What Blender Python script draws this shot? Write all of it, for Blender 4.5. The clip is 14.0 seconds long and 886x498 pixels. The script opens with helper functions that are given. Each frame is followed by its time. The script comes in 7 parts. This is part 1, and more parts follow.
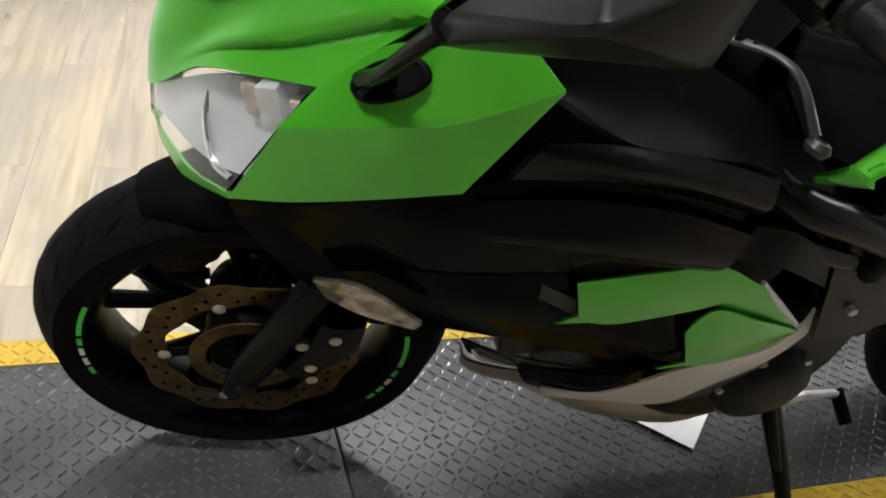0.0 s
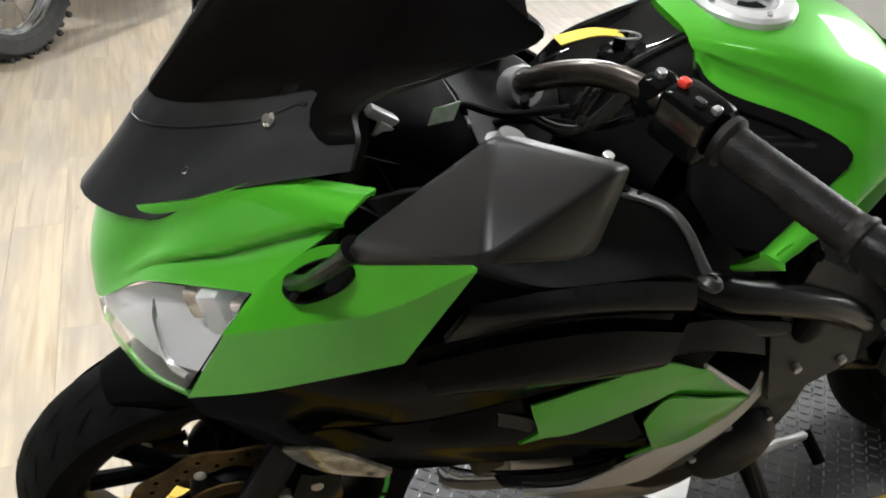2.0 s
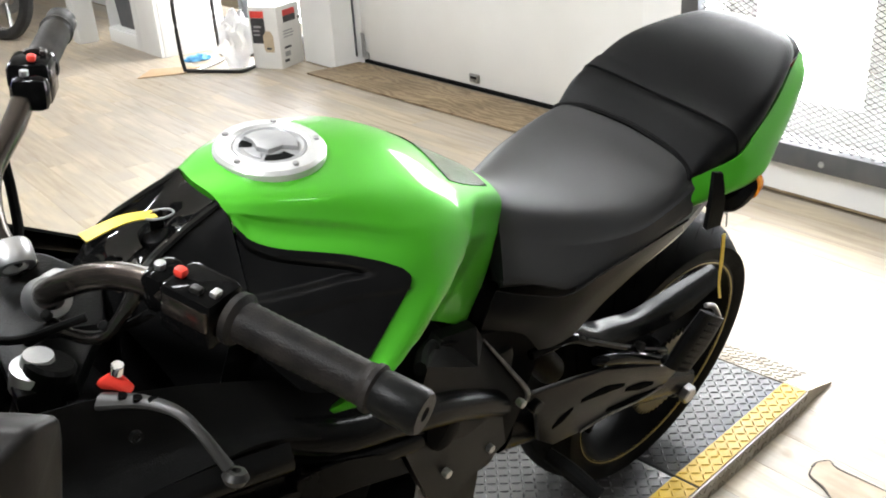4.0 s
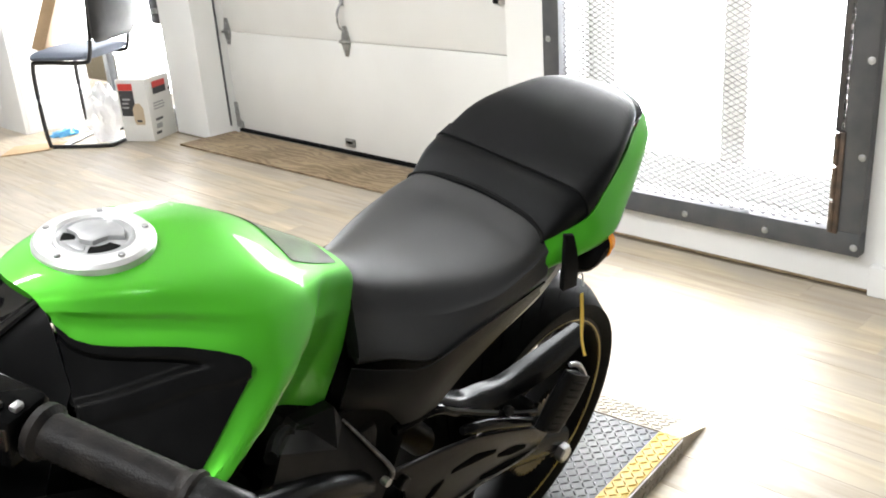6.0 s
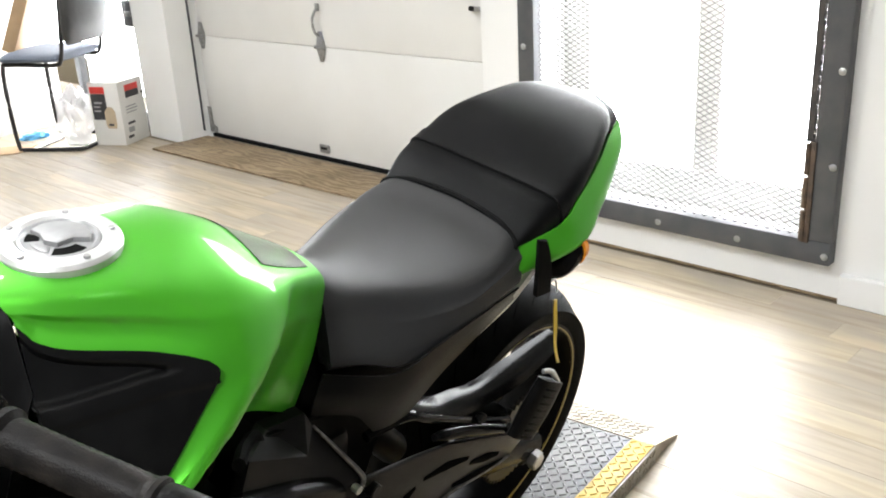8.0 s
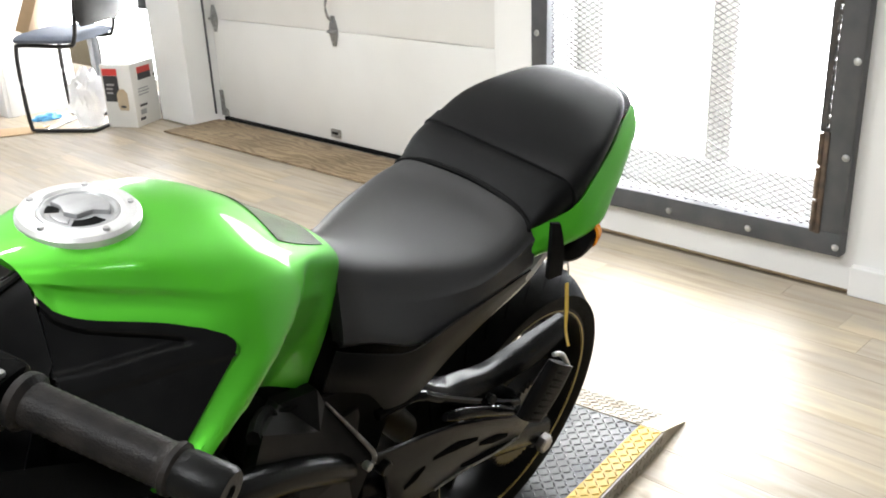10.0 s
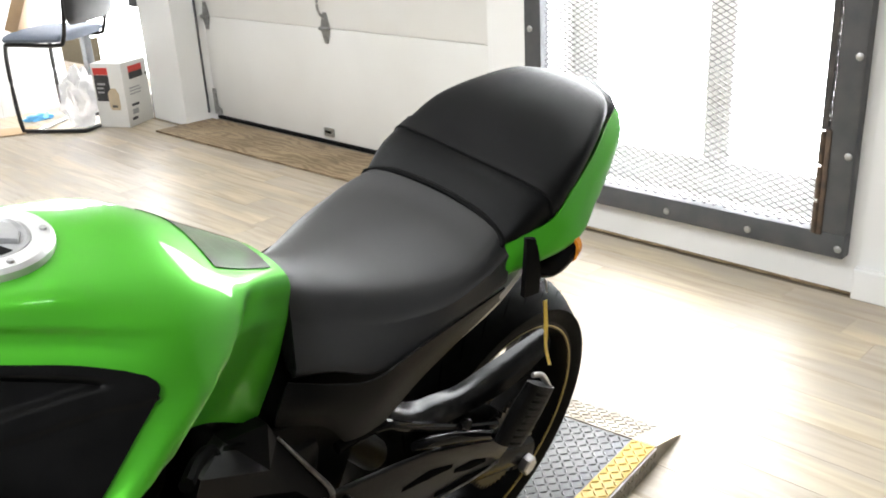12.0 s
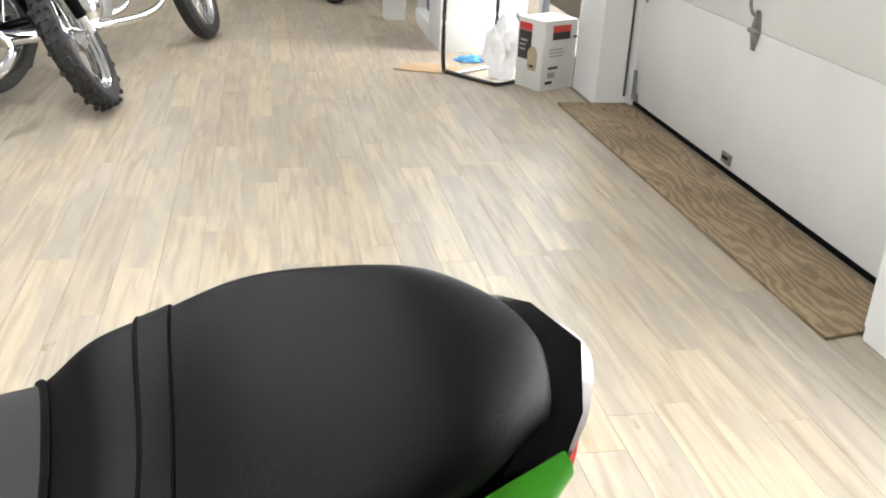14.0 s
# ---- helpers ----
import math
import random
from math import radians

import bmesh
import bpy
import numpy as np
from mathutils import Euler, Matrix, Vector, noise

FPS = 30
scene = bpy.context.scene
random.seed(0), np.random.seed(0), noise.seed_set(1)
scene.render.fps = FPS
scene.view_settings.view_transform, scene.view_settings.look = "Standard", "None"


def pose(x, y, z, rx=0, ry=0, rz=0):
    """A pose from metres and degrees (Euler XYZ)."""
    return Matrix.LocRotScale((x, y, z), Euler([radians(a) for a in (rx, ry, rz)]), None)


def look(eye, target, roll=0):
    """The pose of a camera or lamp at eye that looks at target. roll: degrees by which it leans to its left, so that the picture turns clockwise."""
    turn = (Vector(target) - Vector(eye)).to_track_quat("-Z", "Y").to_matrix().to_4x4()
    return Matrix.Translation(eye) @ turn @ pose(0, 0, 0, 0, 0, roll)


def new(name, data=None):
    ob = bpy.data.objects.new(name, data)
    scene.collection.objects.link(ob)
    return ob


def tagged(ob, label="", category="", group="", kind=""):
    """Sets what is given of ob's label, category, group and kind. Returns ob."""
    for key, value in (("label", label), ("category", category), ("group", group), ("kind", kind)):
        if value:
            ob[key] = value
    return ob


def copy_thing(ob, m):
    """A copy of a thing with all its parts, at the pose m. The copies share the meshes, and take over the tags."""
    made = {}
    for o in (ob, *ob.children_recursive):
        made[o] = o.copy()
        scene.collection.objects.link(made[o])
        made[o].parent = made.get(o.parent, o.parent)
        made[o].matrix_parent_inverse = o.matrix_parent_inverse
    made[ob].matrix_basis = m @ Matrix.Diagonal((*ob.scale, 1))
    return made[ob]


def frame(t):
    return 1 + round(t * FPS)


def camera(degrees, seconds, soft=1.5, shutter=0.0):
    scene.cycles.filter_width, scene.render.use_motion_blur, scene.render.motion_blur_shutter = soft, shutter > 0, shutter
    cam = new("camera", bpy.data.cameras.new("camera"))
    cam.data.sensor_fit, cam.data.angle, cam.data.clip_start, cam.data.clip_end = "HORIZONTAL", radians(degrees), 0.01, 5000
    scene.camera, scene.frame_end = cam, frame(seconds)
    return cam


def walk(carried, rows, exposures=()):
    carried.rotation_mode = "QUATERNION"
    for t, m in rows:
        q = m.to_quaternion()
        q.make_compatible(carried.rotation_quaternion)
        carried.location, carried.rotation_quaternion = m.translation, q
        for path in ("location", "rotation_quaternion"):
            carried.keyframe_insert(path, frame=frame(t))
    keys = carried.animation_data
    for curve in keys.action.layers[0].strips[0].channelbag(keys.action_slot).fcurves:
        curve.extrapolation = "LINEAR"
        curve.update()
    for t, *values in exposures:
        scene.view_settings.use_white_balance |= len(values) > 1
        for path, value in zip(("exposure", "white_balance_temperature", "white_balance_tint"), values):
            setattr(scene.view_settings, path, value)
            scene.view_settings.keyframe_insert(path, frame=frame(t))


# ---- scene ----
cam = camera(51.5, 14.0, soft=1.9)
PATH = [
    (0, (-0.024, 0.004, 1.111), (0.498, 1.579, -0.005), 12.9),
    (0.5, (-0.042, 0.0, 1.109), (0.401, 1.581, -0.032), 12.1),
    (1, (-0.062, -0.001, 1.112), (0.302, 1.588, -0.047), 11.8),
    (1.5, (-0.049, -0.001, 1.144), (0.415, 1.601, 0.039), 9.0),
    (2, (-0.007, 0.003, 1.214), (0.576, 1.631, 0.209), 3.5),
    (2.5, (0.041, -0.003, 1.242), (0.75, 1.608, 0.29), 0.6),
    (3, (0.102, -0.018, 1.257), (0.965, 1.541, 0.35), -1.8),
    (3.5, (0.141, -0.034, 1.261), (1.13, 1.475, 0.397), -2.7),
    (3.9, (0.168, -0.033, 1.261), (1.234, 1.442, 0.431), -3.7),
    (4, (0.172, -0.039, 1.266), (1.261, 1.426, 0.448), -3.6),
    (4.2, (0.183, -0.042, 1.265), (1.317, 1.397, 0.465), -3.7),
    (6.3, (0.228, -0.058, 1.275), (1.533, 1.281, 0.565), -3.9),
    (6.5, (0.228, -0.058, 1.273), (1.537, 1.275, 0.558), -3.7),
    (7, (0.231, -0.057, 1.272), (1.558, 1.262, 0.567), -3.6),
    (7.5, (0.232, -0.054, 1.271), (1.571, 1.257, 0.571), -3.0),
    (8, (0.234, -0.053, 1.268), (1.576, 1.254, 0.566), -3.1),
    (10.5, (0.221, -0.054, 1.26), (1.538, 1.259, 0.525), -2.4),
    (11, (0.221, -0.054, 1.258), (1.552, 1.229, 0.495), -3.3),
    (11.5, (0.193, -0.048, 1.253), (1.575, 1.157, 0.455), -4.9),
    (12, (0.328, -0.026, 1.255), (1.637, 1.295, 0.519), -3.0),
    (12.2, (0.42, -0.023, 1.268), (1.631, 1.379, 0.514), -3.5),
    (12.5, (0.552, -0.012, 1.271), (1.738, 1.402, 0.501), -3.0),
    (12.8, (0.684, 0.054, 1.243), (1.79, 1.478, 0.377), -2.6),
    (13, (0.796, 0.13, 1.23), (1.873, 1.577, 0.367), 0.2),
    (13.3, (0.955, 0.188, 1.264), (1.979, 1.674, 0.401), -3.0),
    (13.5, (1.097, 0.207, 1.246), (2.051, 1.775, 0.45), -2.9),
    (13.6, (1.157, 0.234, 1.247), (2.015, 1.885, 0.514), -1.7),
    (13.8, (1.281, 0.265, 1.269), (1.906, 2.013, 0.525), 3.0),
    (14, (1.371, 0.337, 1.27), (1.734, 2.123, 0.446), 2.7),
]
walk(cam, [(t, look(eye, target, roll)) for t, eye, target, roll in PATH],
     exposures=[(0.0, -0.1), (1.2, -0.08), (2.2, 0.05), (3.2, 0.28), (4.0, 0.38), (6.5, 0.46), (11.5, 0.33), (12.5, 0.38), (13.5, 0.32), (14.0, 0.08)])


# ---------------------------------------------------------------- world and light
def build_light():
    w = bpy.data.worlds.new("sky")
    scene.world = w
    w.use_nodes = True
    nt = w.node_tree
    sky = nt.nodes.new("ShaderNodeTexSky")
    sky.sky_type, sky.sun_disc = "NISHITA", False
    sky.sun_elevation, sky.sun_rotation = radians(40), radians(70)
    nt.links.new(sky.outputs[0], nt.nodes["Background"].inputs[0])
    nt.nodes["Background"].inputs[1].default_value = 0.12


def area(name, eye, target, sx, sy, power, colour=(1, 1, 1)):
    d = bpy.data.lights.new(name, "AREA")
    d.shape, d.size, d.size_y, d.energy, d.color = "RECTANGLE", sx, sy, power, colour
    ob = new(name, d)
    ob.matrix_world = look(eye, target)
    return ob


build_light()
area("window_light", (3.16, 1.58, 1.25), (0.0, 1.4, 0.2), 1.05, 2.0, 100, (0.95, 0.98, 1.0))
area("glass_door_light", (3.05, 6.4, 1.3), (0.5, 5.0, 0.3), 1.8, 2.0, 90, (0.95, 0.98, 1.0))
# Unseen lamps at assumed places; the first is added to brighten the nose.
LAMPS = ((-1.1, 0.0, 85), (0.9, -0.9, 5), (0.5, 1.7, 24), (0.1, 3.2, 75), (-1.9, 6.6, 32), (0.6, 7.6, 32))
for lx, ly, watts in LAMPS:
    area("assumed_lamp_light", (lx, ly, 2.93), (lx, ly, 0), 0.60, 0.10, watts, (0.94, 0.97, 1.0))


# ---------------------------------------------------------------- materials
def mat(name, colour, rough=0.5, metal=0.0, second=None, scale=20.0, mix=0.5, stretch=(1, 1, 1), bump=0.0, bump_scale=200.0,
        coat=0.0, fine=None, rough_var=0.0, emit=0.0, spec=0.5, transmission=0.0, ior=1.45, alpha=1.0, coords="Object"):
    m = bpy.data.materials.new(name)
    m.use_nodes = True
    nt = m.node_tree
    b = nt.nodes["Principled BSDF"]
    b.inputs["Base Color"].default_value = (*colour, 1)
    b.inputs["Roughness"].default_value = rough
    b.inputs["Metallic"].default_value = metal
    b.inputs["Coat Weight"].default_value = coat
    b.inputs["Coat Roughness"].default_value = 0.04
    b.inputs["Specular IOR Level"].default_value = spec
    b.inputs["Transmission Weight"].default_value = transmission
    b.inputs["IOR"].default_value = ior
    b.inputs["Alpha"].default_value = alpha
    if emit:
        b.inputs["Emission Color"].default_value = (*colour, 1)
        b.inputs["Emission Strength"].default_value = emit
    tc = nt.nodes.new("ShaderNodeTexCoord")
    mp = nt.nodes.new("ShaderNodeMapping")
    mp.inputs["Scale"].default_value = stretch
    nt.links.new(tc.outputs[coords], mp.inputs[0])

    def noise_tex(sc, detail=4.0):
        n = nt.nodes.new("ShaderNodeTexNoise")
        n.inputs["Scale"].default_value, n.inputs["Detail"].default_value = sc, detail
        nt.links.new(mp.outputs[0], n.inputs["Vector"])
        return n
    if second:
        n = noise_tex(scale)
        ramp = nt.nodes.new("ShaderNodeValToRGB")
        ramp.color_ramp.elements[0].position, ramp.color_ramp.elements[1].position = mix - 0.2, mix + 0.2
        ramp.color_ramp.elements[0].color, ramp.color_ramp.elements[1].color = (*colour, 1), (*second, 1)
        nt.links.new(n.outputs["Fac"], ramp.inputs[0])
        nt.links.new(ramp.outputs[0], b.inputs["Base Color"])
    if rough_var:
        n = noise_tex(scale * 0.7 + 3)
        mr = nt.nodes.new("ShaderNodeMapRange")
        mr.inputs["To Min"].default_value, mr.inputs["To Max"].default_value = max(0.02, rough - rough_var), min(1, rough + rough_var)
        nt.links.new(n.outputs["Fac"], mr.inputs[0])
        nt.links.new(mr.outputs[0], b.inputs["Roughness"])
    if bump:
        n = noise_tex(bump_scale, 3.0)
        bp = nt.nodes.new("ShaderNodeBump")
        bp.inputs["Strength"].default_value, bp.inputs["Distance"].default_value = bump, 0.002
        nt.links.new(n.outputs["Fac"], bp.inputs["Height"])
        nt.links.new(bp.outputs[0], b.inputs["Normal"])
    return m


GREEN = mat("candy_lime_paint", (0.072, 0.42, 0.021), 0.4, 0.42, second=(0.062, 0.375, 0.018), scale=4, coat=0.6, spec=0.2)
GLOSS_BLACK = mat("gloss_black_plastic", (0.002, 0.002, 0.002), 0.09, second=(0.003, 0.003, 0.003), scale=30, rough_var=0.03, spec=0.02)
DUCT_BLACK = mat("polished_black_plastic", (0.003, 0.003, 0.003), 0.05, second=(0.004, 0.004, 0.004), scale=30, rough_var=0.02, spec=0.05)
SATIN_BLACK = mat("satin_black_plastic", (0.003, 0.003, 0.003), 0.2, second=(0.0045, 0.0045, 0.0045), scale=40, rough_var=0.05, bump=0.08, bump_scale=900, spec=0.08)
MATTE_BLACK = mat("matte_black_plastic", (0.003, 0.003, 0.003), 0.5, second=(0.005, 0.005, 0.0048), scale=25, rough_var=0.1, bump=0.2, bump_scale=700, spec=0.045)
RUBBER = mat("tyre_rubber", (0.0045, 0.0045, 0.0044), 0.6, second=(0.008, 0.008, 0.0078), scale=35, rough_var=0.1, bump=0.2, bump_scale=500, spec=0.03)
VINYL = mat("seat_vinyl", (0.011, 0.011, 0.0113), 0.46, second=(0.014, 0.014, 0.0145), scale=9, rough_var=0.08, bump=0.3, bump_scale=1400, spec=0.5)
VINYL_SMOOTH = mat("pillion_vinyl", (0.0032, 0.0032, 0.0034), 0.42, second=(0.0048, 0.0048, 0.005), scale=9, rough_var=0.06, bump=0.25, bump_scale=1100, spec=0.1)
ALLOY = mat("cast_alloy", (0.55, 0.55, 0.54), 0.32, 0.9, second=(0.42, 0.42, 0.41), scale=60, rough_var=0.1)
CHROME = mat("chrome", (0.8, 0.8, 0.8), 0.08, 1.0, rough_var=0.04)
DARK_METAL = mat("dark_engine_metal", (0.004, 0.004, 0.004), 0.36, second=(0.007, 0.007, 0.0066), scale=30, rough_var=0.12, bump=0.2, bump_scale=400, spec=0.12)
STEEL = mat("zinc_steel", (0.5, 0.5, 0.5), 0.38, 0.9, second=(0.36, 0.36, 0.36), scale=40, rough_var=0.12)
EXHAUST = mat("brushed_exhaust_steel", (0.52, 0.5, 0.47), 0.35, 0.85, second=(0.36, 0.34, 0.31), scale=15, rough_var=0.12)
FRAME_BLACK = mat("cast_black_frame", (0.005, 0.0048, 0.0045), 0.32, second=(0.009, 0.0083, 0.0075), scale=22, rough_var=0.08, bump=0.15, bump_scale=500, spec=0.14)
# Pale alloy stands in for highlights along black frame and plate edges.
EDGE_GLINT = mat("edge_highlight_alloy", (0.22, 0.22, 0.215), 0.35, 0.8, second=(0.06, 0.06, 0.058), scale=70, rough_var=0.1)
GREY_WALL = mat("dark_unseen_wall", (0.09, 0.09, 0.092), 0.6, second=(0.075, 0.075, 0.077), scale=1.5, rough_var=0.06, bump=0.15, bump_scale=120)
WHITE = mat("white_wall_paint", (0.78, 0.78, 0.77), 0.55, second=(0.73, 0.73, 0.71), scale=1.5, rough_var=0.06, bump=0.15, bump_scale=120)
DOOR_WHITE = mat("garage_door_white", (0.74, 0.735, 0.71), 0.45, second=(0.69, 0.68, 0.65), scale=2.0, rough_var=0.08, bump=0.08, bump_scale=60)
GREY_STEEL = mat("grey_painted_steel", (0.07, 0.075, 0.08), 0.5, 0.2, second=(0.1, 0.1, 0.105), scale=12, rough_var=0.1)


# ---------------------------------------------------------------- mesh helpers
def part(name, bm, material, parent=None, label="", smooth=True, auto=35):
    me = bpy.data.meshes.new(name)
    bmesh.ops.recalc_face_normals(bm, faces=bm.faces)
    if smooth:
        for f in bm.faces:
            f.smooth = True
        for e in bm.edges:
            if len(e.link_faces) == 2 and e.calc_face_angle(0) > radians(auto):
                e.smooth = False
    bm.to_mesh(me)
    bm.free()
    if material:
        me.materials.append(material)
    ob = new(name, me)
    if parent:
        ob.parent = parent
    if label:
        ob["label"] = label
    return ob


def thing(name, label, category, m=None, group="", kind=""):
    ob = new(name)
    ob.empty_display_size = 0.1
    if m:
        ob.matrix_world = m
    return tagged(ob, label, category, group, kind)


def add_box(bm, c, s, bevel=0.0, rot=None, seg=2):
    made = bmesh.ops.create_cube(bm, size=1)["verts"]
    bmesh.ops.scale(bm, vec=s, verts=made)
    if bevel:
        es = list({e for v in made for e in v.link_edges})
        made = list({v for f in bmesh.ops.bevel(bm, geom=es, offset=bevel, segments=seg, affect="EDGES", profile=0.5)["faces"] for v in f.verts} | {v for v in made if v.is_valid})
    if rot:
        bmesh.ops.rotate(bm, cent=(0, 0, 0), matrix=Euler([radians(a) for a in rot]).to_matrix(), verts=made)
    bmesh.ops.translate(bm, vec=c, verts=made)
    return made


def box(c, s, bevel=0.0, rot=None):
    bm = bmesh.new()
    add_box(bm, c, s, bevel, rot)
    return bm


def catmull(pts, n, closed=False):
    p = [Vector(q) for q in pts]
    k = len(p)
    out = []
    last = k if closed else k - 1
    for i in range(last):
        if closed:
            a, b, c, d = p[i - 1], p[i], p[(i + 1) % k], p[(i + 2) % k]
        else:
            b, c = p[i], p[i + 1]
            a = p[i - 1] if i else b * 2 - c
            d = p[i + 2] if i + 2 < k else c * 2 - b
        for j in range(n):
            t = j / n
            out.append(0.5 * (2 * b + (c - a) * t + (2 * a - 5 * b + 4 * c - d) * t * t + (3 * b - a - 3 * c + d) * t ** 3))
    if not closed:
        out.append(p[-1])
    return out


def add_tube(bm, pts, r, n=10, steps=6, closed=False, caps=True, flat=1.0, up=(0, 0, 1)):
    """A tube along a smooth line; r is one radius or one for each point; flat squeezes it across up."""
    line = catmull(pts, steps, closed) if steps > 1 else [Vector(p) for p in pts]
    rr = r if hasattr(r, "__len__") else None
    rings = []
    for i, c in enumerate(line):
        a, b = line[i - 1] if (i or closed) else c, line[(i + 1) % len(line)] if (i + 1 < len(line) or closed) else c
        d = (b - a).normalized()
        s = d.cross(Vector(up))
        s = s.normalized() if s.length > 1e-4 else d.orthogonal().normalized()
        u = s.cross(d)
        if rr:
            f = i / steps
            k = min(int(f), len(rr) - 2)
            rad = rr[k] + (rr[k + 1] - rr[k]) * (f - k)
        else:
            rad = r
        rings.append([bm.verts.new(c + (s * math.cos(q) + u * math.sin(q) * flat) * rad) for q in (2 * math.pi * j / n for j in range(n))])
    m = len(rings)
    for i in range(m if closed else m - 1):
        x, y = rings[i], rings[(i + 1) % m]
        for j in range(n):
            bm.faces.new((x[j], x[(j + 1) % n], y[(j + 1) % n], y[j]))
    if caps and not closed:
        bm.faces.new(rings[0][::-1])
        bm.faces.new(rings[-1])
    return rings


def tube(pts, r, **k):
    bm = bmesh.new()
    add_tube(bm, pts, r, **k)
    return bm


def add_revolve(bm, profile, c=(0, 0, 0), axis=(0, 1, 0), n=48, closed=False, start=0.0, sweep=360.0):
    """Turns a profile of (radius, along) round an axis through c."""
    ax = Vector(axis).normalized()
    s = ax.orthogonal().normalized()
    if abs(ax.dot(Vector((0, 1, 0)))) > 0.99:
        s = Vector((1, 0, 0))
    u = ax.cross(s)
    c = Vector(c)
    full = sweep >= 360
    count = n if full else n + 1
    rings = []
    for i in range(count):
        q = radians(start + sweep * i / n)
        d = s * math.cos(q) + u * math.sin(q)
        rings.append([bm.verts.new(c + d * r + ax * a) for r, a in profile])
    m = len(profile)
    for i in range(n):
        x, y = rings[i], rings[(i + 1) % count]
        for j in range(m if closed else m - 1):
            bm.faces.new((x[j], y[j], y[(j + 1) % m], x[(j + 1) % m]))
    return rings


def revolve(profile, c=(0, 0, 0), axis=(0, 1, 0), n=48, **k):
    bm = bmesh.new()
    add_revolve(bm, profile, c, axis, n, **k)
    bmesh.ops.remove_doubles(bm, verts=bm.verts, dist=1e-5)
    return bm


def rod(a, b, r, n=14, bevel=0.0):
    bm = bmesh.new()
    a, b = Vector(a), Vector(b)
    h = (b - a).length
    e = min(bevel or r * 0.15, h * 0.3)
    add_revolve(bm, [(0, 0), (r - e, 0), (r, e), (r, h - e), (r - e, h), (0, h)], a, b - a, n)
    bmesh.ops.remove_doubles(bm, verts=bm.verts, dist=1e-5)
    return bm


def spline_net(net, nu, nv):
    rows = [catmull(r, nv) for r in net]
    cols = [catmull([r[j] for r in rows], nu) for j in range(len(rows[0]))]
    return [[cols[j][i] for j in range(len(cols))] for i in range(len(cols[0]))]


def add_skin(bm, grid, thick, gap=None):
    """A panel through a grid of points, with thickness set behind it; cells for which gap is true stay open."""
    nu, nv = len(grid), len(grid[0])
    nor = [[Vector() for _ in r] for r in grid]
    for i in range(nu):
        for j in range(nv):
            a = grid[min(i + 1, nu - 1)][j] - grid[max(i - 1, 0)][j]
            b = grid[i][min(j + 1, nv - 1)] - grid[i][max(j - 1, 0)]
            q = a.cross(b)
            nor[i][j] = q.normalized() if q.length > 1e-9 else Vector((0, 1, 0))
    f = [[bm.verts.new(p) for p in r] for r in grid]
    k = [[bm.verts.new(grid[i][j] - nor[i][j] * thick) for j in range(nv)] for i in range(nu)]
    for i in range(nu - 1):
        for j in range(nv - 1):
            if gap and gap(i, j):
                continue
            bm.faces.new((f[i][j], f[i + 1][j], f[i + 1][j + 1], f[i][j + 1]))
            bm.faces.new((k[i][j], k[i][j + 1], k[i + 1][j + 1], k[i + 1][j]))
    edge = [(0, j) for j in range(nv)] + [(i, nv - 1) for i in range(1, nu)] + [(nu - 1, j) for j in range(nv - 2, -1, -1)] + [(i, 0) for i in range(nu - 2, 0, -1)]
    for a, b in zip(edge, edge[1:] + edge[:1]):
        if gap and gap(min(a[0], b[0], nu - 2), min(a[1], b[1], nv - 2)):
            continue
        bm.faces.new((f[a[0]][a[1]], f[b[0]][b[1]], k[b[0]][b[1]], k[a[0]][a[1]]))


def skin(net, thick=0.003, nu=6, nv=6):
    bm = bmesh.new()
    add_skin(bm, spline_net(net, nu, nv), thick)
    bmesh.ops.remove_doubles(bm, verts=bm.verts, dist=2e-5)
    return bm


def add_loft(bm, rings, caps=True):
    v = [[bm.verts.new(p) for p in r] for r in rings]
    n = len(v[0])
    for a, b in zip(v, v[1:]):
        for j in range(n):
            bm.faces.new((a[j], a[(j + 1) % n], b[(j + 1) % n], b[j]))
    if caps:
        bm.faces.new(v[0][::-1])
        bm.faces.new(v[-1])


def loft(sections, nu=6, nv=5, caps=True):
    """A closed body through rings of control points."""
    rings = [catmull(s, nv, True) for s in sections]
    m = len(rings[0])
    cols = [catmull([r[j] for r in rings], nu) for j in range(m)]
    bm = bmesh.new()
    add_loft(bm, [[cols[j][i] for j in range(m)] for i in range(len(cols[0]))], caps)
    bmesh.ops.remove_doubles(bm, verts=bm.verts, dist=2e-5)
    return bm


def add_plate(bm, outline, depth, bevel=0.0):
    """A slab from an outline of 3D points, pushed along the vector depth."""
    a = [bm.verts.new(p) for p in outline]
    b = [bm.verts.new(Vector(p) + Vector(depth)) for p in outline]
    n = len(a)
    fs = [bm.faces.new(a[::-1]), bm.faces.new(b)]
    for i in range(n):
        fs.append(bm.faces.new((a[i], a[(i + 1) % n], b[(i + 1) % n], b[i])))
    if bevel:
        es = list({e for f in fs[:2] for e in f.edges})
        bmesh.ops.recalc_face_normals(bm, faces=fs)
        bmesh.ops.bevel(bm, geom=es, offset=bevel, segments=2, affect="EDGES", profile=0.5)


def plate(outline, depth, bevel=0.0):
    bm = bmesh.new()
    add_plate(bm, outline, depth, bevel)
    return bm


def mirror_v(net):
    return [[(p[0], -p[1], p[2]) for p in r] for r in net]


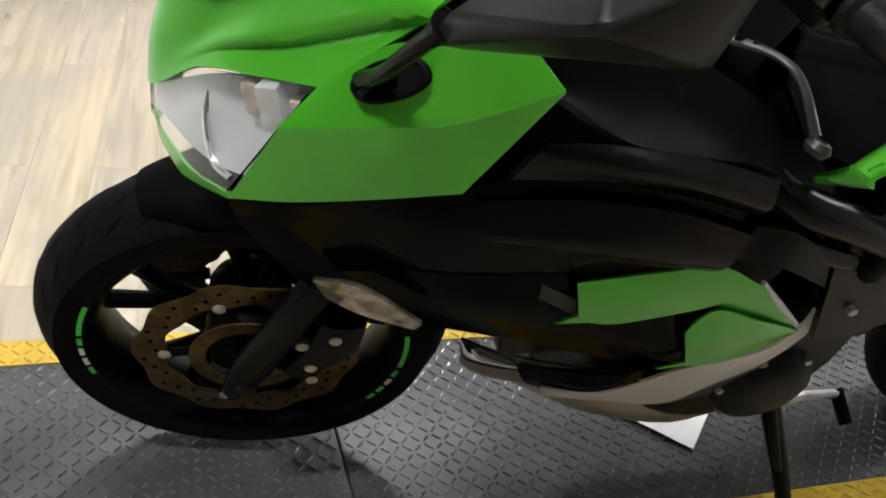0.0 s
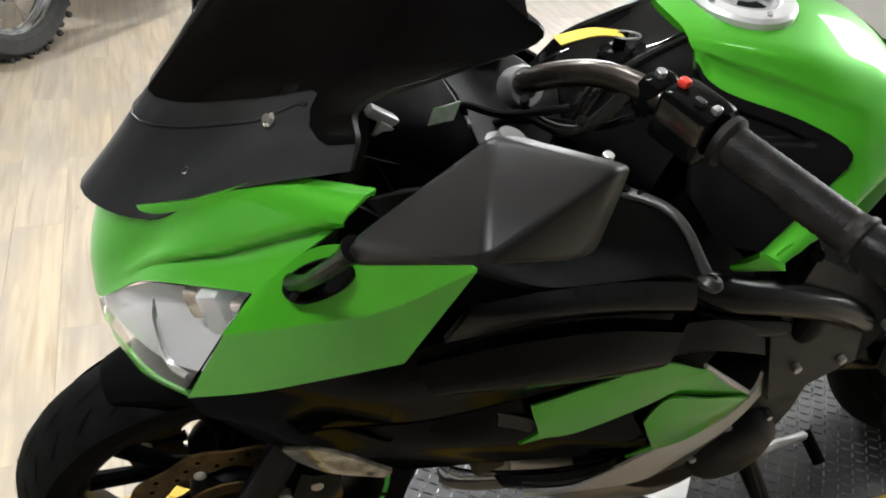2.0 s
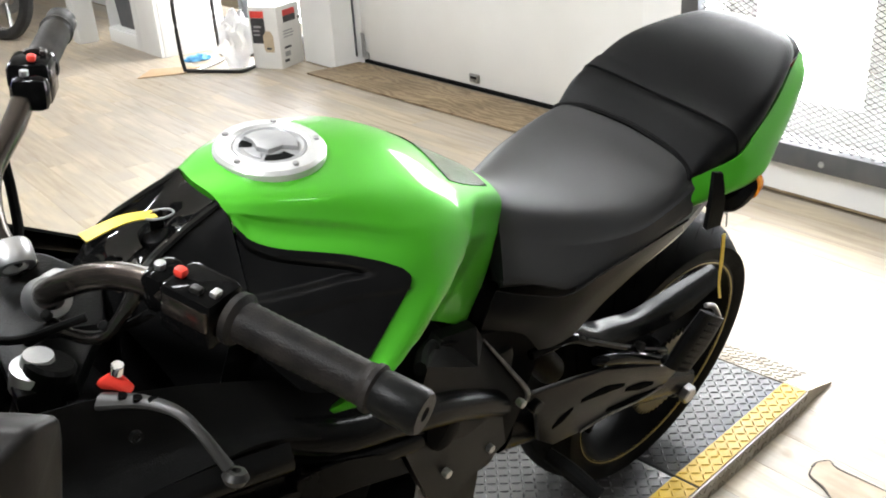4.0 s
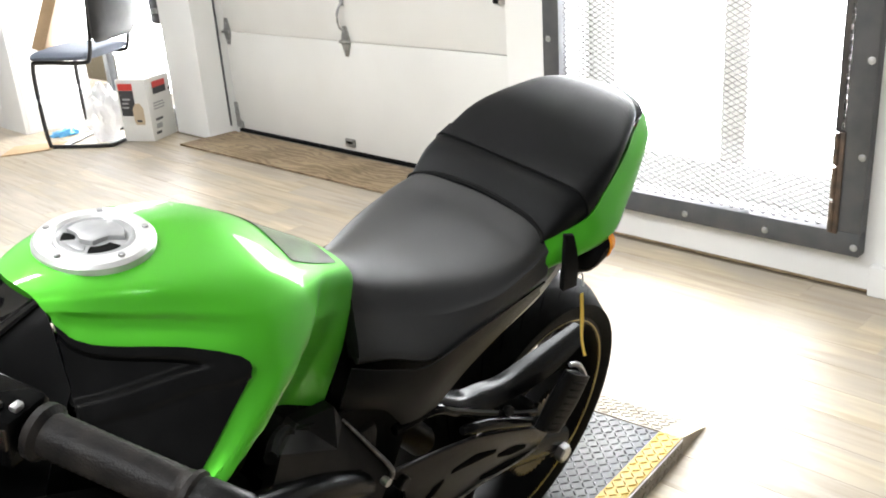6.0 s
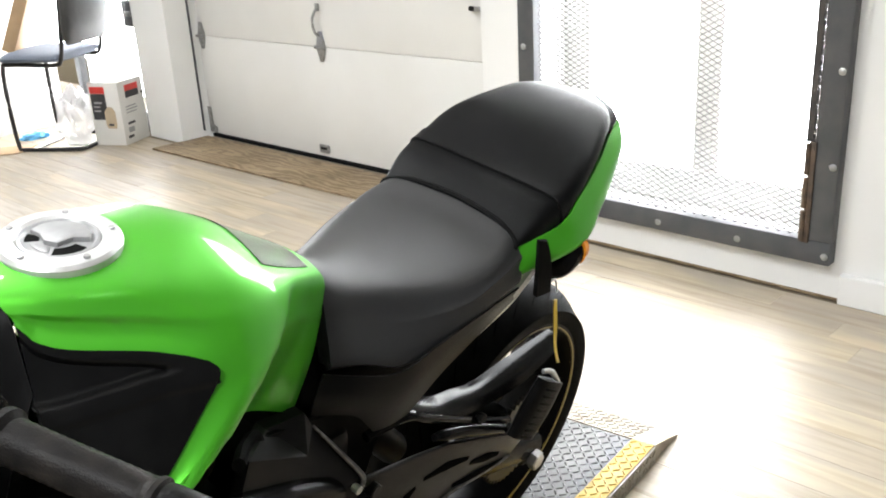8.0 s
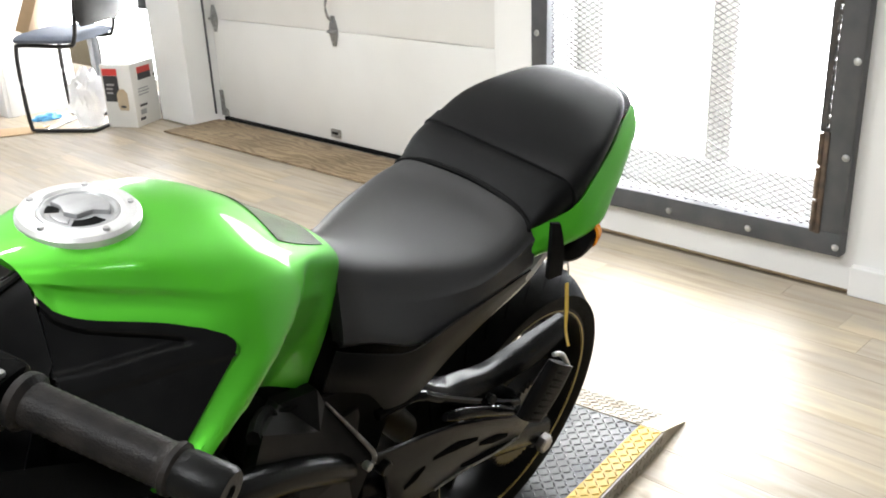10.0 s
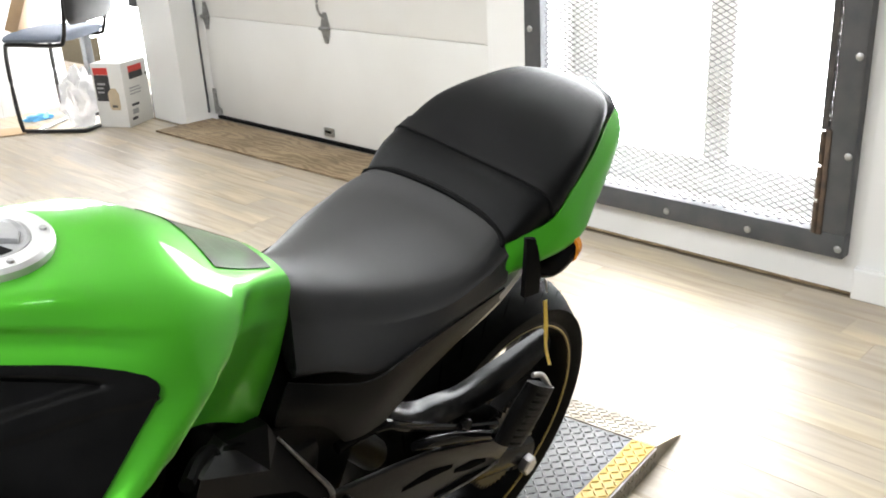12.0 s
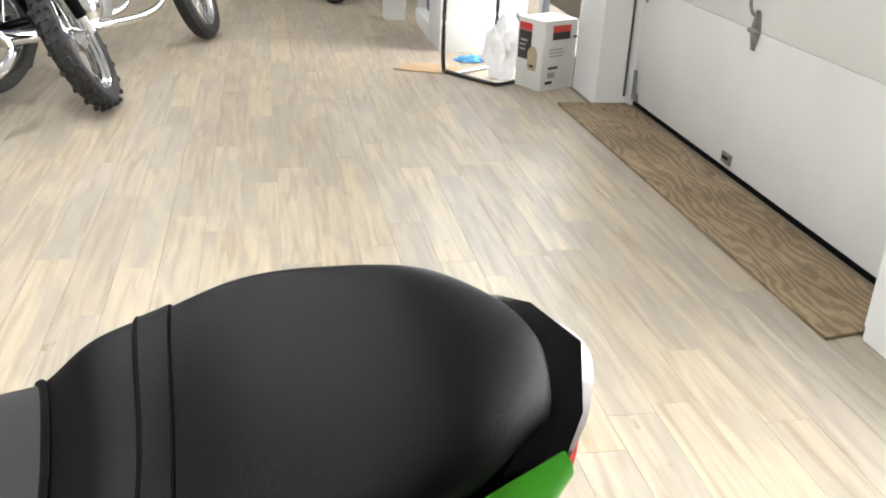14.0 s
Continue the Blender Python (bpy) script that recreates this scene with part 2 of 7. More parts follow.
# ---------------------------------------------------------------- the room
def wood_floor():
    """Printed oak planks: a tone for each plank, grain along it, smoky patches and knots."""
    m = bpy.data.materials.new("vinyl_plank_floor")
    m.use_nodes = True
    nt = m.node_tree
    N, link = nt.nodes.new, nt.links.new
    b = nt.nodes["Principled BSDF"]
    geo, info = N("ShaderNodeNewGeometry"), N("ShaderNodeObjectInfo")
    tone = N("ShaderNodeMath")
    tone.operation = "ADD"
    link(geo.outputs["Random Per Island"], tone.inputs[0])
    link(info.outputs["Random"], tone.inputs[1])
    shift = N("ShaderNodeCombineXYZ")
    big = N("ShaderNodeMath")
    big.operation = "MULTIPLY"
    big.inputs[1].default_value = 37.0
    link(tone.outputs[0], big.inputs[0])
    link(big.outputs[0], shift.inputs[0])
    link(big.outputs[0], shift.inputs[1])
    vec = N("ShaderNodeVectorMath")
    link(geo.outputs["Position"], vec.inputs[0])
    link(shift.outputs[0], vec.inputs[1])

    def noise_tex(scale, sc, detail, dist=0.0):
        mp = N("ShaderNodeMapping")
        mp.inputs["Scale"].default_value = scale
        link(vec.outputs[0], mp.inputs[0])
        n = N("ShaderNodeTexNoise")
        n.inputs["Scale"].default_value, n.inputs["Detail"].default_value, n.inputs["Distortion"].default_value = sc, detail, dist
        link(mp.outputs[0], n.inputs["Vector"])
        return n

    def mixed(kind, fac, a, c):
        x = N("ShaderNodeMixRGB")
        x.blend_type = kind
        if isinstance(fac, float):
            x.inputs[0].default_value = fac
        else:
            link(fac, x.inputs[0])
        link(a, x.inputs[1])
        if isinstance(c, tuple):
            x.inputs[2].default_value = c
        else:
            link(c, x.inputs[2])
        return x.outputs[0]

    def ramped(out, stops):
        r = N("ShaderNodeValToRGB")
        els = r.color_ramp.elements
        els[0].position, els[0].color = stops[0][0], stops[0][1]
        els[1].position, els[1].color = stops[-1][0], stops[-1][1]
        for p, c in stops[1:-1]:
            els.new(p).color = c
        link(out, r.inputs[0])
        return r.outputs[0]
    frac = N("ShaderNodeMath")
    frac.operation = "FRACT"
    link(tone.outputs[0], frac.inputs[0])
    plank = ramped(frac.outputs[0], [(0.0, (0.343, 0.290, 0.224, 1)), (0.25, (0.405, 0.339, 0.241, 1)), (0.5, (0.374, 0.326, 0.267, 1)), (0.75, (0.436, 0.365, 0.262, 1)), (1.0, (0.352, 0.299, 0.237, 1))])
    grain = ramped(noise_tex((14, 1.0, 1), 2.6, 8, 0.7).outputs["Fac"], [(0.32, (0.76, 0.73, 0.68, 1)), (0.5, (0.95, 0.95, 0.95, 1)), (0.72, (1.14, 1.12, 1.07, 1))])
    col = mixed("MULTIPLY", 1.0, plank, grain)
    smoke = ramped(noise_tex((5, 1.3, 1), 1.7, 4, 0.4).outputs["Fac"], [(0.46, (0, 0, 0, 1)), (0.66, (0.75, 0.75, 0.75, 1))])
    col = mixed("MIX", smoke, col, (0.30, 0.265, 0.22, 1))
    knot = ramped(noise_tex((2.2, 1.0, 1), 7.5, 2).outputs["Fac"], [(0.72, (0, 0, 0, 1)), (0.80, (0.6, 0.6, 0.6, 1))])
    col = mixed("MIX", knot, col, (0.16, 0.11, 0.065, 1))
    link(col, b.inputs["Base Color"])
    rr = N("ShaderNodeMapRange")
    rr.inputs["To Min"].default_value, rr.inputs["To Max"].default_value = 0.30, 0.52
    link(noise_tex((1, 1, 1), 3.0, 5).outputs["Fac"], rr.inputs[0])
    link(rr.outputs[0], b.inputs["Roughness"])
    b.inputs["Specular IOR Level"].default_value = 0.4
    bp = N("ShaderNodeBump")
    bp.inputs["Strength"].default_value, bp.inputs["Distance"].default_value = 0.12, 0.002
    link(noise_tex((22, 1.5, 1), 5, 5).outputs["Fac"], bp.inputs["Height"])
    link(bp.outputs[0], b.inputs["Normal"])
    return m


FLOOR = wood_floor()
WALL_X, DOOR_X = 3.06, 3.265
CEIL = 3.0


def structure(name, bm, material, label):
    return tagged(part(name, bm, material, None, "", smooth=False), label, name.split("_")[0], kind="structure")


SUBFLOOR = mat("dark_plank_joint", (0.17, 0.135, 0.095), 0.8, second=(0.22, 0.18, 0.13), scale=9)
floor = structure("floor", box((-1.5, 5.95, -0.054), (10.5, 15.1, 0.1)), SUBFLOOR, "worn light oak vinyl plank floor of a workshop showroom")
structure("ceiling", box((-1.5, 5.95, CEIL + 0.06), (10.5, 15.1, 0.12)), WHITE, "plain white painted ceiling of the showroom")
# Unseen south and west walls, added dark to cut fill and reflections.
structure("wall_south", box((-1.5, -1.55, 1.5), (10.5, 0.1, 3.0)), GREY_WALL, "plain dark grey wall out of view, added to dim reflections")
structure("wall_north", box((-1.5, 13.55, 1.5), (10.5, 0.1, 3.0)), WHITE, "plain white painted wall")
structure("wall_west", box((-6.8, 5.95, 1.5), (0.1, 15.1, 3.0)), GREY_WALL, "plain dark grey wall out of view, added to dim reflections")
# east wall in pieces round the mesh window, the garage door and the glass door
T = 0.30
XC = WALL_X + T / 2
EAST = bmesh.new()
for y0, y1, z0, z1 in ((-1.5, 1.0, 0, CEIL), (1.0, 2.13, 0, 0.17), (1.0, 2.13, 2.3, CEIL), (2.13, 2.42, 0, CEIL), (2.42, 4.83, 2.4, CEIL),
                       (4.83, 5.2, 0, CEIL), (5.2, 7.3, 2.25, CEIL), (7.3, 13.5, 0, CEIL)):
    add_box(EAST, (XC, (y0 + y1) / 2, (z0 + z1) / 2), (T, y1 - y0, z1 - z0))
structure("wall_east", EAST, WHITE, "white painted wall with window, garage door and glass door openings")

# garage door: four insulated sections in a recess
door = thing("garage_door", "closed white sectional garage door with galvanised hinges and lift handle", "garage door", kind="structure")
for k in range(4):
    bm = box((DOOR_X + 0.025, 3.625, 0.03 + 0.585 * k + 0.2915), (0.045, 2.40, 0.583), 0.004)
    part("door_section", bm, DOOR_WHITE, door)
part("bottom_seal", box((DOOR_X + 0.024, 3.625, 0.013), (0.040, 2.40, 0.020), 0.005), RUBBER, door, "black rubber bottom seal")

# outside: bright overexposed daylight
OUT = mat("overcast_daylight", (1.0, 1.0, 1.0), 1.0, emit=6.0)
structure("backdrop", box((6.0, 4.0, 1.4), (0.05, 16, 5.0)), OUT, "overexposed daylight outside the windows")

# ---------------------------------------------------------------- platform
RAMP_A = radians(6.2)
RAMP = Matrix.Translation((-0.33, 0.93, 0)) @ Matrix.Rotation(RAMP_A, 4, "Z")
TOP = 0.046
ramp = thing("display_platform", "low black diamond-plate motorcycle platform with worn yellow edges", "platform", RAMP)
PLATE = mat("worn_black_tread_plate", (0.038, 0.038, 0.0385), 0.42, 0.12, second=(0.07, 0.069, 0.067), scale=8, rough_var=0.1, bump=0.15, bump_scale=300)
YELLOW = mat("worn_yellow_paint", (0.52, 0.34, 0.022), 0.5, second=(0.42, 0.27, 0.022), scale=14, rough_var=0.1)
for x0, x1 in ((0.0, 0.535), (0.537, 1.7465), (1.7515, 2.21)):
    part("deck_plate", box(((x0 + x1) / 2, 0, TOP / 2), (x1 - x0, 0.53, TOP), 0.004), PLATE, ramp)
    for s in (-1, 1):
        part("edge_stripe", box(((x0 + x1) / 2, s * 0.237, TOP + 0.001), (x1 - x0 - 0.002, 0.056, 0.002)), YELLOW, ramp, "worn yellow safety stripe")
SKIRT = mat("scuffed_aluminium", (0.36, 0.33, 0.28), 0.45, 0.6, second=(0.20, 0.17, 0.13), scale=16, rough_var=0.12, bump=0.2, bump_scale=90)
PALE = mat("worn_through_yellow", (0.66, 0.56, 0.34), 0.45, 0.2, second=(0.5, 0.47, 0.42), scale=22, rough_var=0.1)
flap = part("end_flap", plate([(2.212, -0.265, 0.002), (2.212, -0.265, TOP), (2.35, -0.265, 0.004), (2.35, -0.265, 0.002)], (0, 0.53, 0)), SKIRT, ramp, "scuffed aluminium end flap")
for s in (-1, 1):
    part("flap_stripe", plate([(2.213, s * 0.237 - 0.028, TOP + 0.0005), (2.213, s * 0.237 + 0.028, TOP + 0.0005), (2.349, s * 0.237 + 0.028, 0.005), (2.349, s * 0.237 - 0.028, 0.005)], (0, 0, 0.0012)), PALE, flap, "pale worn yellow stripe")
    part("side_skirt", box((1.105, s * 0.2675, TOP / 2), (2.21, 0.005, TOP - 0.002), 0.001), SKIRT, ramp, "scuffed aluminium side skirt")


bracket = part("edge_bracket", box((1.66, -0.277, 0.024), (0.075, 0.010, 0.046), 0.002), STEEL, ramp, "zinc bracket on the platform edge")
part("bracket_foot", box((1.66, -0.300, 0.004), (0.075, 0.045, 0.006), 0.002), STEEL, bracket)
part("bracket_bolt", rod((1.66, -0.302, 0.006), (1.66, -0.302, 0.014), 0.009, 6), STEEL, bracket)


# ---------------------------------------------------------------- the motorcycle (x to its tail, y to its left side, z up when upright)
LEAN_A, YAW_A = radians(13.5), radians(4.5)
HB = Vector((math.sin(YAW_A), -math.cos(YAW_A), 0))
UB = Vector((math.cos(YAW_A), math.sin(YAW_A), 0))
VB = HB * math.cos(LEAN_A) - Vector((0, 0, 1)) * math.sin(LEAN_A)
WB = HB * math.sin(LEAN_A) + Vector((0, 0, 1)) * math.cos(LEAN_A)
BIKE = Matrix(((UB.x, VB.x, WB.x, 0.043), (UB.y, VB.y, WB.y, 0.97), (UB.z, VB.z, WB.z, 0.044), (0, 0, 0, 1)))
bike = thing("sport_motorcycle", "lime green and black faired sport motorcycle leaning on its side stand", "motorcycle", BIKE)


# panel nets: rows of points on the left side
NOSE_TOP = [[(-0.124, 0.000, 0.700), (-0.087, 0.070, 0.771), (-0.044, 0.125, 0.808), (-0.012, 0.168, 0.836)],
    [(-0.123, 0.000, 0.750), (-0.069, 0.070, 0.807), (-0.017, 0.128, 0.845), (0.027, 0.180, 0.887)],
    [(-0.112, 0.001, 0.802), (-0.059, 0.075, 0.850), (0.001, 0.130, 0.902), (0.060, 0.195, 0.935)],
    [(-0.105, 0.000, 0.816), (-0.053, 0.080, 0.865), (0.011, 0.130, 0.918), (0.073, 0.180, 0.935)]]
NOSE_SIDE = [[(-0.012, 0.168, 0.836), (0.027, 0.180, 0.887), (0.059, 0.210, 0.912), (0.105, 0.235, 0.933)],
    [(-0.038, 0.172, 0.801), (0.011, 0.200, 0.829), (0.067, 0.230, 0.863), (0.125, 0.256, 0.918)],
    [(-0.066, 0.150, 0.704), (-0.017, 0.178, 0.730), (0.041, 0.205, 0.763), (0.093, 0.232, 0.798)]]
LENS = [[(-0.123, 0.000, 0.699), (-0.086, 0.066, 0.766), (-0.043, 0.120, 0.802), (-0.013, 0.162, 0.830)],
    [(-0.122, 0.000, 0.684), (-0.099, 0.066, 0.717), (-0.067, 0.118, 0.745), (-0.032, 0.165, 0.800)],
    [(-0.121, 0.000, 0.663), (-0.105, 0.058, 0.672), (-0.088, 0.105, 0.685), (-0.066, 0.146, 0.705)]]
CHIN = [[(-0.120, 0.000, 0.661), (-0.105, 0.058, 0.670), (-0.088, 0.105, 0.683), (-0.066, 0.146, 0.703)],
    [(-0.118, 0.000, 0.642), (-0.102, 0.050, 0.638), (-0.089, 0.090, 0.659), (-0.064, 0.146, 0.695)]]
SCREEN_LOW = [[(-0.122, 0.000, 0.823), (-0.076, 0.061, 0.831), (-0.014, 0.115, 0.895), (0.056, 0.175, 0.954)],
    [(-0.096, 0.000, 0.859), (-0.031, 0.062, 0.879), (0.020, 0.115, 0.927), (0.061, 0.170, 0.975)],
    [(-0.073, 0.000, 0.894), (-0.003, 0.062, 0.923), (0.037, 0.112, 0.962), (0.067, 0.155, 0.993)]]
SCREEN_TOP = [[(-0.073, 0.000, 0.894), (-0.003, 0.062, 0.923), (0.037, 0.112, 0.962), (0.067, 0.155, 0.993)],
    [(-0.035, 0.000, 0.947), (0.028, 0.075, 0.988), (0.079, 0.130, 1.018), (0.120, 0.175, 1.026)],
    [(0.000, 0.000, 0.998), (0.063, 0.080, 1.046), (0.118, 0.145, 1.067), (0.176, 0.190, 1.061)],
    [(0.026, 0.000, 1.041), (0.087, 0.075, 1.088), (0.129, 0.125, 1.102), (0.147, 0.165, 1.086)],
    [(0.045, 0.000, 1.076), (0.105, 0.060, 1.113), (0.134, 0.100, 1.125), (0.117, 0.125, 1.122)]]
FAIR_UP = [[(-0.065, 0.148, 0.701), (-0.002, 0.176, 0.725), (0.094, 0.215, 0.787), (0.169, 0.222, 0.808), (0.284, 0.212, 0.782), (0.419, 0.195, 0.735)],
    [(-0.054, 0.140, 0.667), (0.020, 0.169, 0.689), (0.100, 0.215, 0.742), (0.188, 0.226, 0.747), (0.298, 0.215, 0.710), (0.400, 0.200, 0.675)],
    [(-0.028, 0.125, 0.619), (0.040, 0.160, 0.635), (0.134, 0.200, 0.666), (0.222, 0.205, 0.672), (0.311, 0.199, 0.666), (0.380, 0.195, 0.661)]]
FAIR_LOW = [[(-0.028, 0.125, 0.619), (0.040, 0.160, 0.635), (0.135, 0.200, 0.662), (0.252, 0.198, 0.659), (0.387, 0.188, 0.651)],
    [(0.003, 0.110, 0.563), (0.081, 0.165, 0.588), (0.172, 0.200, 0.609), (0.282, 0.194, 0.577), (0.466, 0.176, 0.470)],
    [(0.033, 0.100, 0.523), (0.132, 0.190, 0.569), (0.241, 0.180, 0.525), (0.376, 0.166, 0.462), (0.494, 0.150, 0.410)]]
VANE = [[(0.017, 0.160, 0.610), (0.053, 0.186, 0.630), (0.116, 0.200, 0.591)],
    [(0.034, 0.157, 0.580), (0.062, 0.183, 0.586), (0.112, 0.198, 0.580)]]
GREEN_A = [[(0.250, 0.208, 0.656), (0.292, 0.210, 0.666), (0.343, 0.210, 0.674), (0.397, 0.206, 0.676), (0.470, 0.202, 0.636)],
    [(0.258, 0.213, 0.633), (0.304, 0.214, 0.637), (0.357, 0.214, 0.643), (0.409, 0.209, 0.646), (0.470, 0.203, 0.635)],
    [(0.272, 0.211, 0.600), (0.311, 0.212, 0.595), (0.364, 0.212, 0.605), (0.420, 0.208, 0.615), (0.471, 0.203, 0.634)]]
GREEN_B = [[(0.424, 0.196, 0.550), (0.428, 0.199, 0.582), (0.444, 0.201, 0.596), (0.504, 0.200, 0.573), (0.582, 0.188, 0.536)],
    [(0.441, 0.197, 0.517), (0.458, 0.201, 0.539), (0.485, 0.201, 0.542), (0.535, 0.197, 0.536), (0.585, 0.187, 0.533)],
    [(0.466, 0.190, 0.473), (0.496, 0.191, 0.477), (0.522, 0.191, 0.485), (0.558, 0.189, 0.506), (0.591, 0.185, 0.529)]]
BELLY = [[(0.346, 0.130, 0.344), (0.417, 0.140, 0.338), (0.455, 0.155, 0.385), (0.484, 0.178, 0.452), (0.571, 0.178, 0.479), (0.603, 0.175, 0.521), (0.617, 0.165, 0.544)],
    [(0.351, 0.128, 0.332), (0.425, 0.135, 0.324), (0.495, 0.148, 0.341), (0.529, 0.170, 0.403), (0.588, 0.172, 0.456), (0.617, 0.170, 0.509), (0.630, 0.160, 0.531)],
    [(0.362, 0.120, 0.310), (0.433, 0.130, 0.308), (0.532, 0.140, 0.305), (0.563, 0.160, 0.379), (0.608, 0.165, 0.430), (0.640, 0.162, 0.487), (0.644, 0.155, 0.518)]]
BELLY_TOP = [[(0.216, 0.118, 0.442), (0.259, 0.148, 0.451), (0.375, 0.163, 0.435), (0.483, 0.168, 0.445), (0.585, 0.158, 0.512)],
    [(0.240, 0.105, 0.395), (0.293, 0.118, 0.385), (0.385, 0.128, 0.368), (0.470, 0.138, 0.380), (0.600, 0.140, 0.460)]]
BELLY_FRONT = [[(0.300, 0.122, 0.388), (0.354, 0.148, 0.407), (0.417, 0.158, 0.412), (0.440, 0.168, 0.438)],
    [(0.320, 0.118, 0.352), (0.375, 0.136, 0.360), (0.425, 0.146, 0.372), (0.450, 0.160, 0.405)],
    [(0.340, 0.110, 0.323), (0.397, 0.125, 0.318), (0.434, 0.138, 0.335), (0.458, 0.153, 0.380)]]
ARM = [[(0.140, 0.234, 0.855), (0.211, 0.225, 0.840), (0.303, 0.210, 0.817), (0.397, 0.200, 0.787)],
    [(0.132, 0.237, 0.846), (0.207, 0.235, 0.834), (0.300, 0.222, 0.805), (0.397, 0.210, 0.768)],
    [(0.124, 0.231, 0.818), (0.218, 0.225, 0.811), (0.309, 0.214, 0.788), (0.405, 0.200, 0.748)]]
INNER = [[(0.062, 0.190, 0.939), (0.105, 0.200, 0.951), (0.251, 0.160, 0.895), (0.434, 0.140, 0.798), (0.528, 0.150, 0.731)],
    [(0.096, 0.220, 0.898), (0.159, 0.200, 0.873), (0.283, 0.180, 0.841), (0.424, 0.170, 0.773), (0.527, 0.160, 0.715)],
    [(0.131, 0.235, 0.893), (0.210, 0.225, 0.844), (0.303, 0.210, 0.817), (0.397, 0.200, 0.787), (0.542, 0.170, 0.668)]]
SIDECOVER = [[(0.788, 0.099, 0.732), (0.833, 0.122, 0.720), (0.892, 0.140, 0.708), (0.962, 0.148, 0.726), (1.134, 0.152, 0.749)],
    [(0.771, 0.104, 0.708), (0.821, 0.127, 0.694), (0.888, 0.140, 0.663), (0.965, 0.146, 0.695), (1.125, 0.150, 0.739)],
    [(0.770, 0.100, 0.679), (0.832, 0.122, 0.657), (0.889, 0.132, 0.601), (0.992, 0.140, 0.664), (1.136, 0.146, 0.725)]]
def both(name, net, material, thick=0.003, nu=6, nv=6, label=""):
    part(name, skin(net, thick, nu, nv), material, bike, label)
    part(name, skin(mirror_v(net), thick, nu, nv), material, bike, label)


def whole(rows):
    """A net across the machine from the rows of its left half, the last one on the middle line."""
    return rows + [[(p[0], -p[1], p[2]) for p in r] for r in rows[-2::-1]]


def patch(grid, i0, i1, j0, j1, lift, thick):
    """A panel laid over part of a grid."""
    out = []
    for i in range(i0, i1 + 1):
        row = []
        for j in range(j0, j1 + 1):
            a = grid[min(i + 1, len(grid) - 1)][j] - grid[max(i - 1, 0)][j]
            b = grid[i][min(j + 1, len(grid[0]) - 1)] - grid[i][max(j - 1, 0)]
            n = a.cross(b).normalized()
            if n.z < 0 and abs(n.z) > 0.02:
                n = -n
            row.append(grid[i][j] + n * lift)
        out.append(row)
    bm = bmesh.new()
    add_skin(bm, out, thick)
    return bm


# -------- tank
TANK_ROWS = [
    [(0.410, 0.140, 0.840), (0.425, 0.155, 0.820), (0.445, 0.170, 0.800), (0.486, 0.184, 0.792), (0.519, 0.202, 0.786), (0.654, 0.140, 0.741), (0.766, 0.100, 0.679)],
    [(0.425, 0.095, 0.890), (0.440, 0.115, 0.870), (0.482, 0.145, 0.850), (0.537, 0.172, 0.838), (0.602, 0.178, 0.840), (0.703, 0.130, 0.791), (0.795, 0.088, 0.742)],
    [(0.435, 0.056, 0.936), (0.455, 0.082, 0.917), (0.520, 0.120, 0.904), (0.588, 0.155, 0.884), (0.661, 0.146, 0.876), (0.735, 0.114, 0.842), (0.822, 0.064, 0.788)],
    [(0.432, 0.046, 0.947), (0.466, 0.070, 0.944), (0.528, 0.102, 0.934), (0.598, 0.127, 0.918), (0.665, 0.122, 0.908), (0.737, 0.099, 0.873), (0.828, 0.056, 0.824)],
    [(0.429, 0.030, 0.957), (0.470, 0.053, 0.959), (0.530, 0.075, 0.957), (0.600, 0.080, 0.947), (0.666, 0.082, 0.929), (0.738, 0.067, 0.889), (0.826, 0.036, 0.842)],
    [(0.424, 0.000, 0.961), (0.470, 0.000, 0.967), (0.530, 0.000, 0.968), (0.600, 0.000, 0.962), (0.670, 0.000, 0.944), (0.742, 0.000, 0.900), (0.822, 0.000, 0.850)]]
TANK_GRID = spline_net(whole(TANK_ROWS), 12, 12)


def step(x):
    x = min(1.0, max(0.0, x))
    return x * x * (3 - 2 * x)


def along(line, x):
    for (a, p), (c, q) in zip(line, line[1:]):
        if x <= c:
            return p + (q - p) * max(0.0, (x - a) / (c - a))
    return line[-1][1]


def grid_normals(grid):
    out = []
    for i in range(len(grid)):
        row = []
        for j in range(len(grid[0])):
            a = grid[min(i + 1, len(grid) - 1)][j] - grid[max(i - 1, 0)][j]
            c = grid[i][min(j + 1, len(grid[0]) - 1)] - grid[i][max(j - 1, 0)]
            n = a.cross(c).normalized()
            if n.dot(Vector((0, grid[i][j].y * 3, 1.0))) < 0:
                n = -n
            row.append(n)
        out.append(row)
    return out


# knee recess behind the side panel and the facet under the shoulder
NORMALS = grid_normals(TANK_GRID)
for i in range(121):
    for j in range(73):
        r, c = min(i, 120 - i) / 2, j / 2
        knee = along(((0, 22.6), (4, 24.2), (6.5, 24.3), (11, 25), (18, 28.0), (24, 32)), r)
        dip = (0.010 + 0.030 * (1 - min(r, 12) / 12)) * step((c - knee) / 1.4) * (1 - step((r - 14) / 8)) * (1 - 0.5 * step((c - 32) / 4))
        dip += 0.005 * step((17.4 - r) / 1.2) * step((r - 11.5) / 3.5) * (1 - step((c - 12) / 9)) * step((c - 1) / 3)
        TANK_GRID[i][j] = TANK_GRID[i][j] - NORMALS[i][j] * dip
bm = bmesh.new()
add_skin(bm, TANK_GRID, 0.012, lambda i, j: min(i, 119 - i) < along(((0, 22.0), (32, 22.0), (34.9, 18.5), (35, 0), (72, 0)), j))
for q in [q for q in bm.verts if not q.link_faces]:
    bm.verts.remove(q)
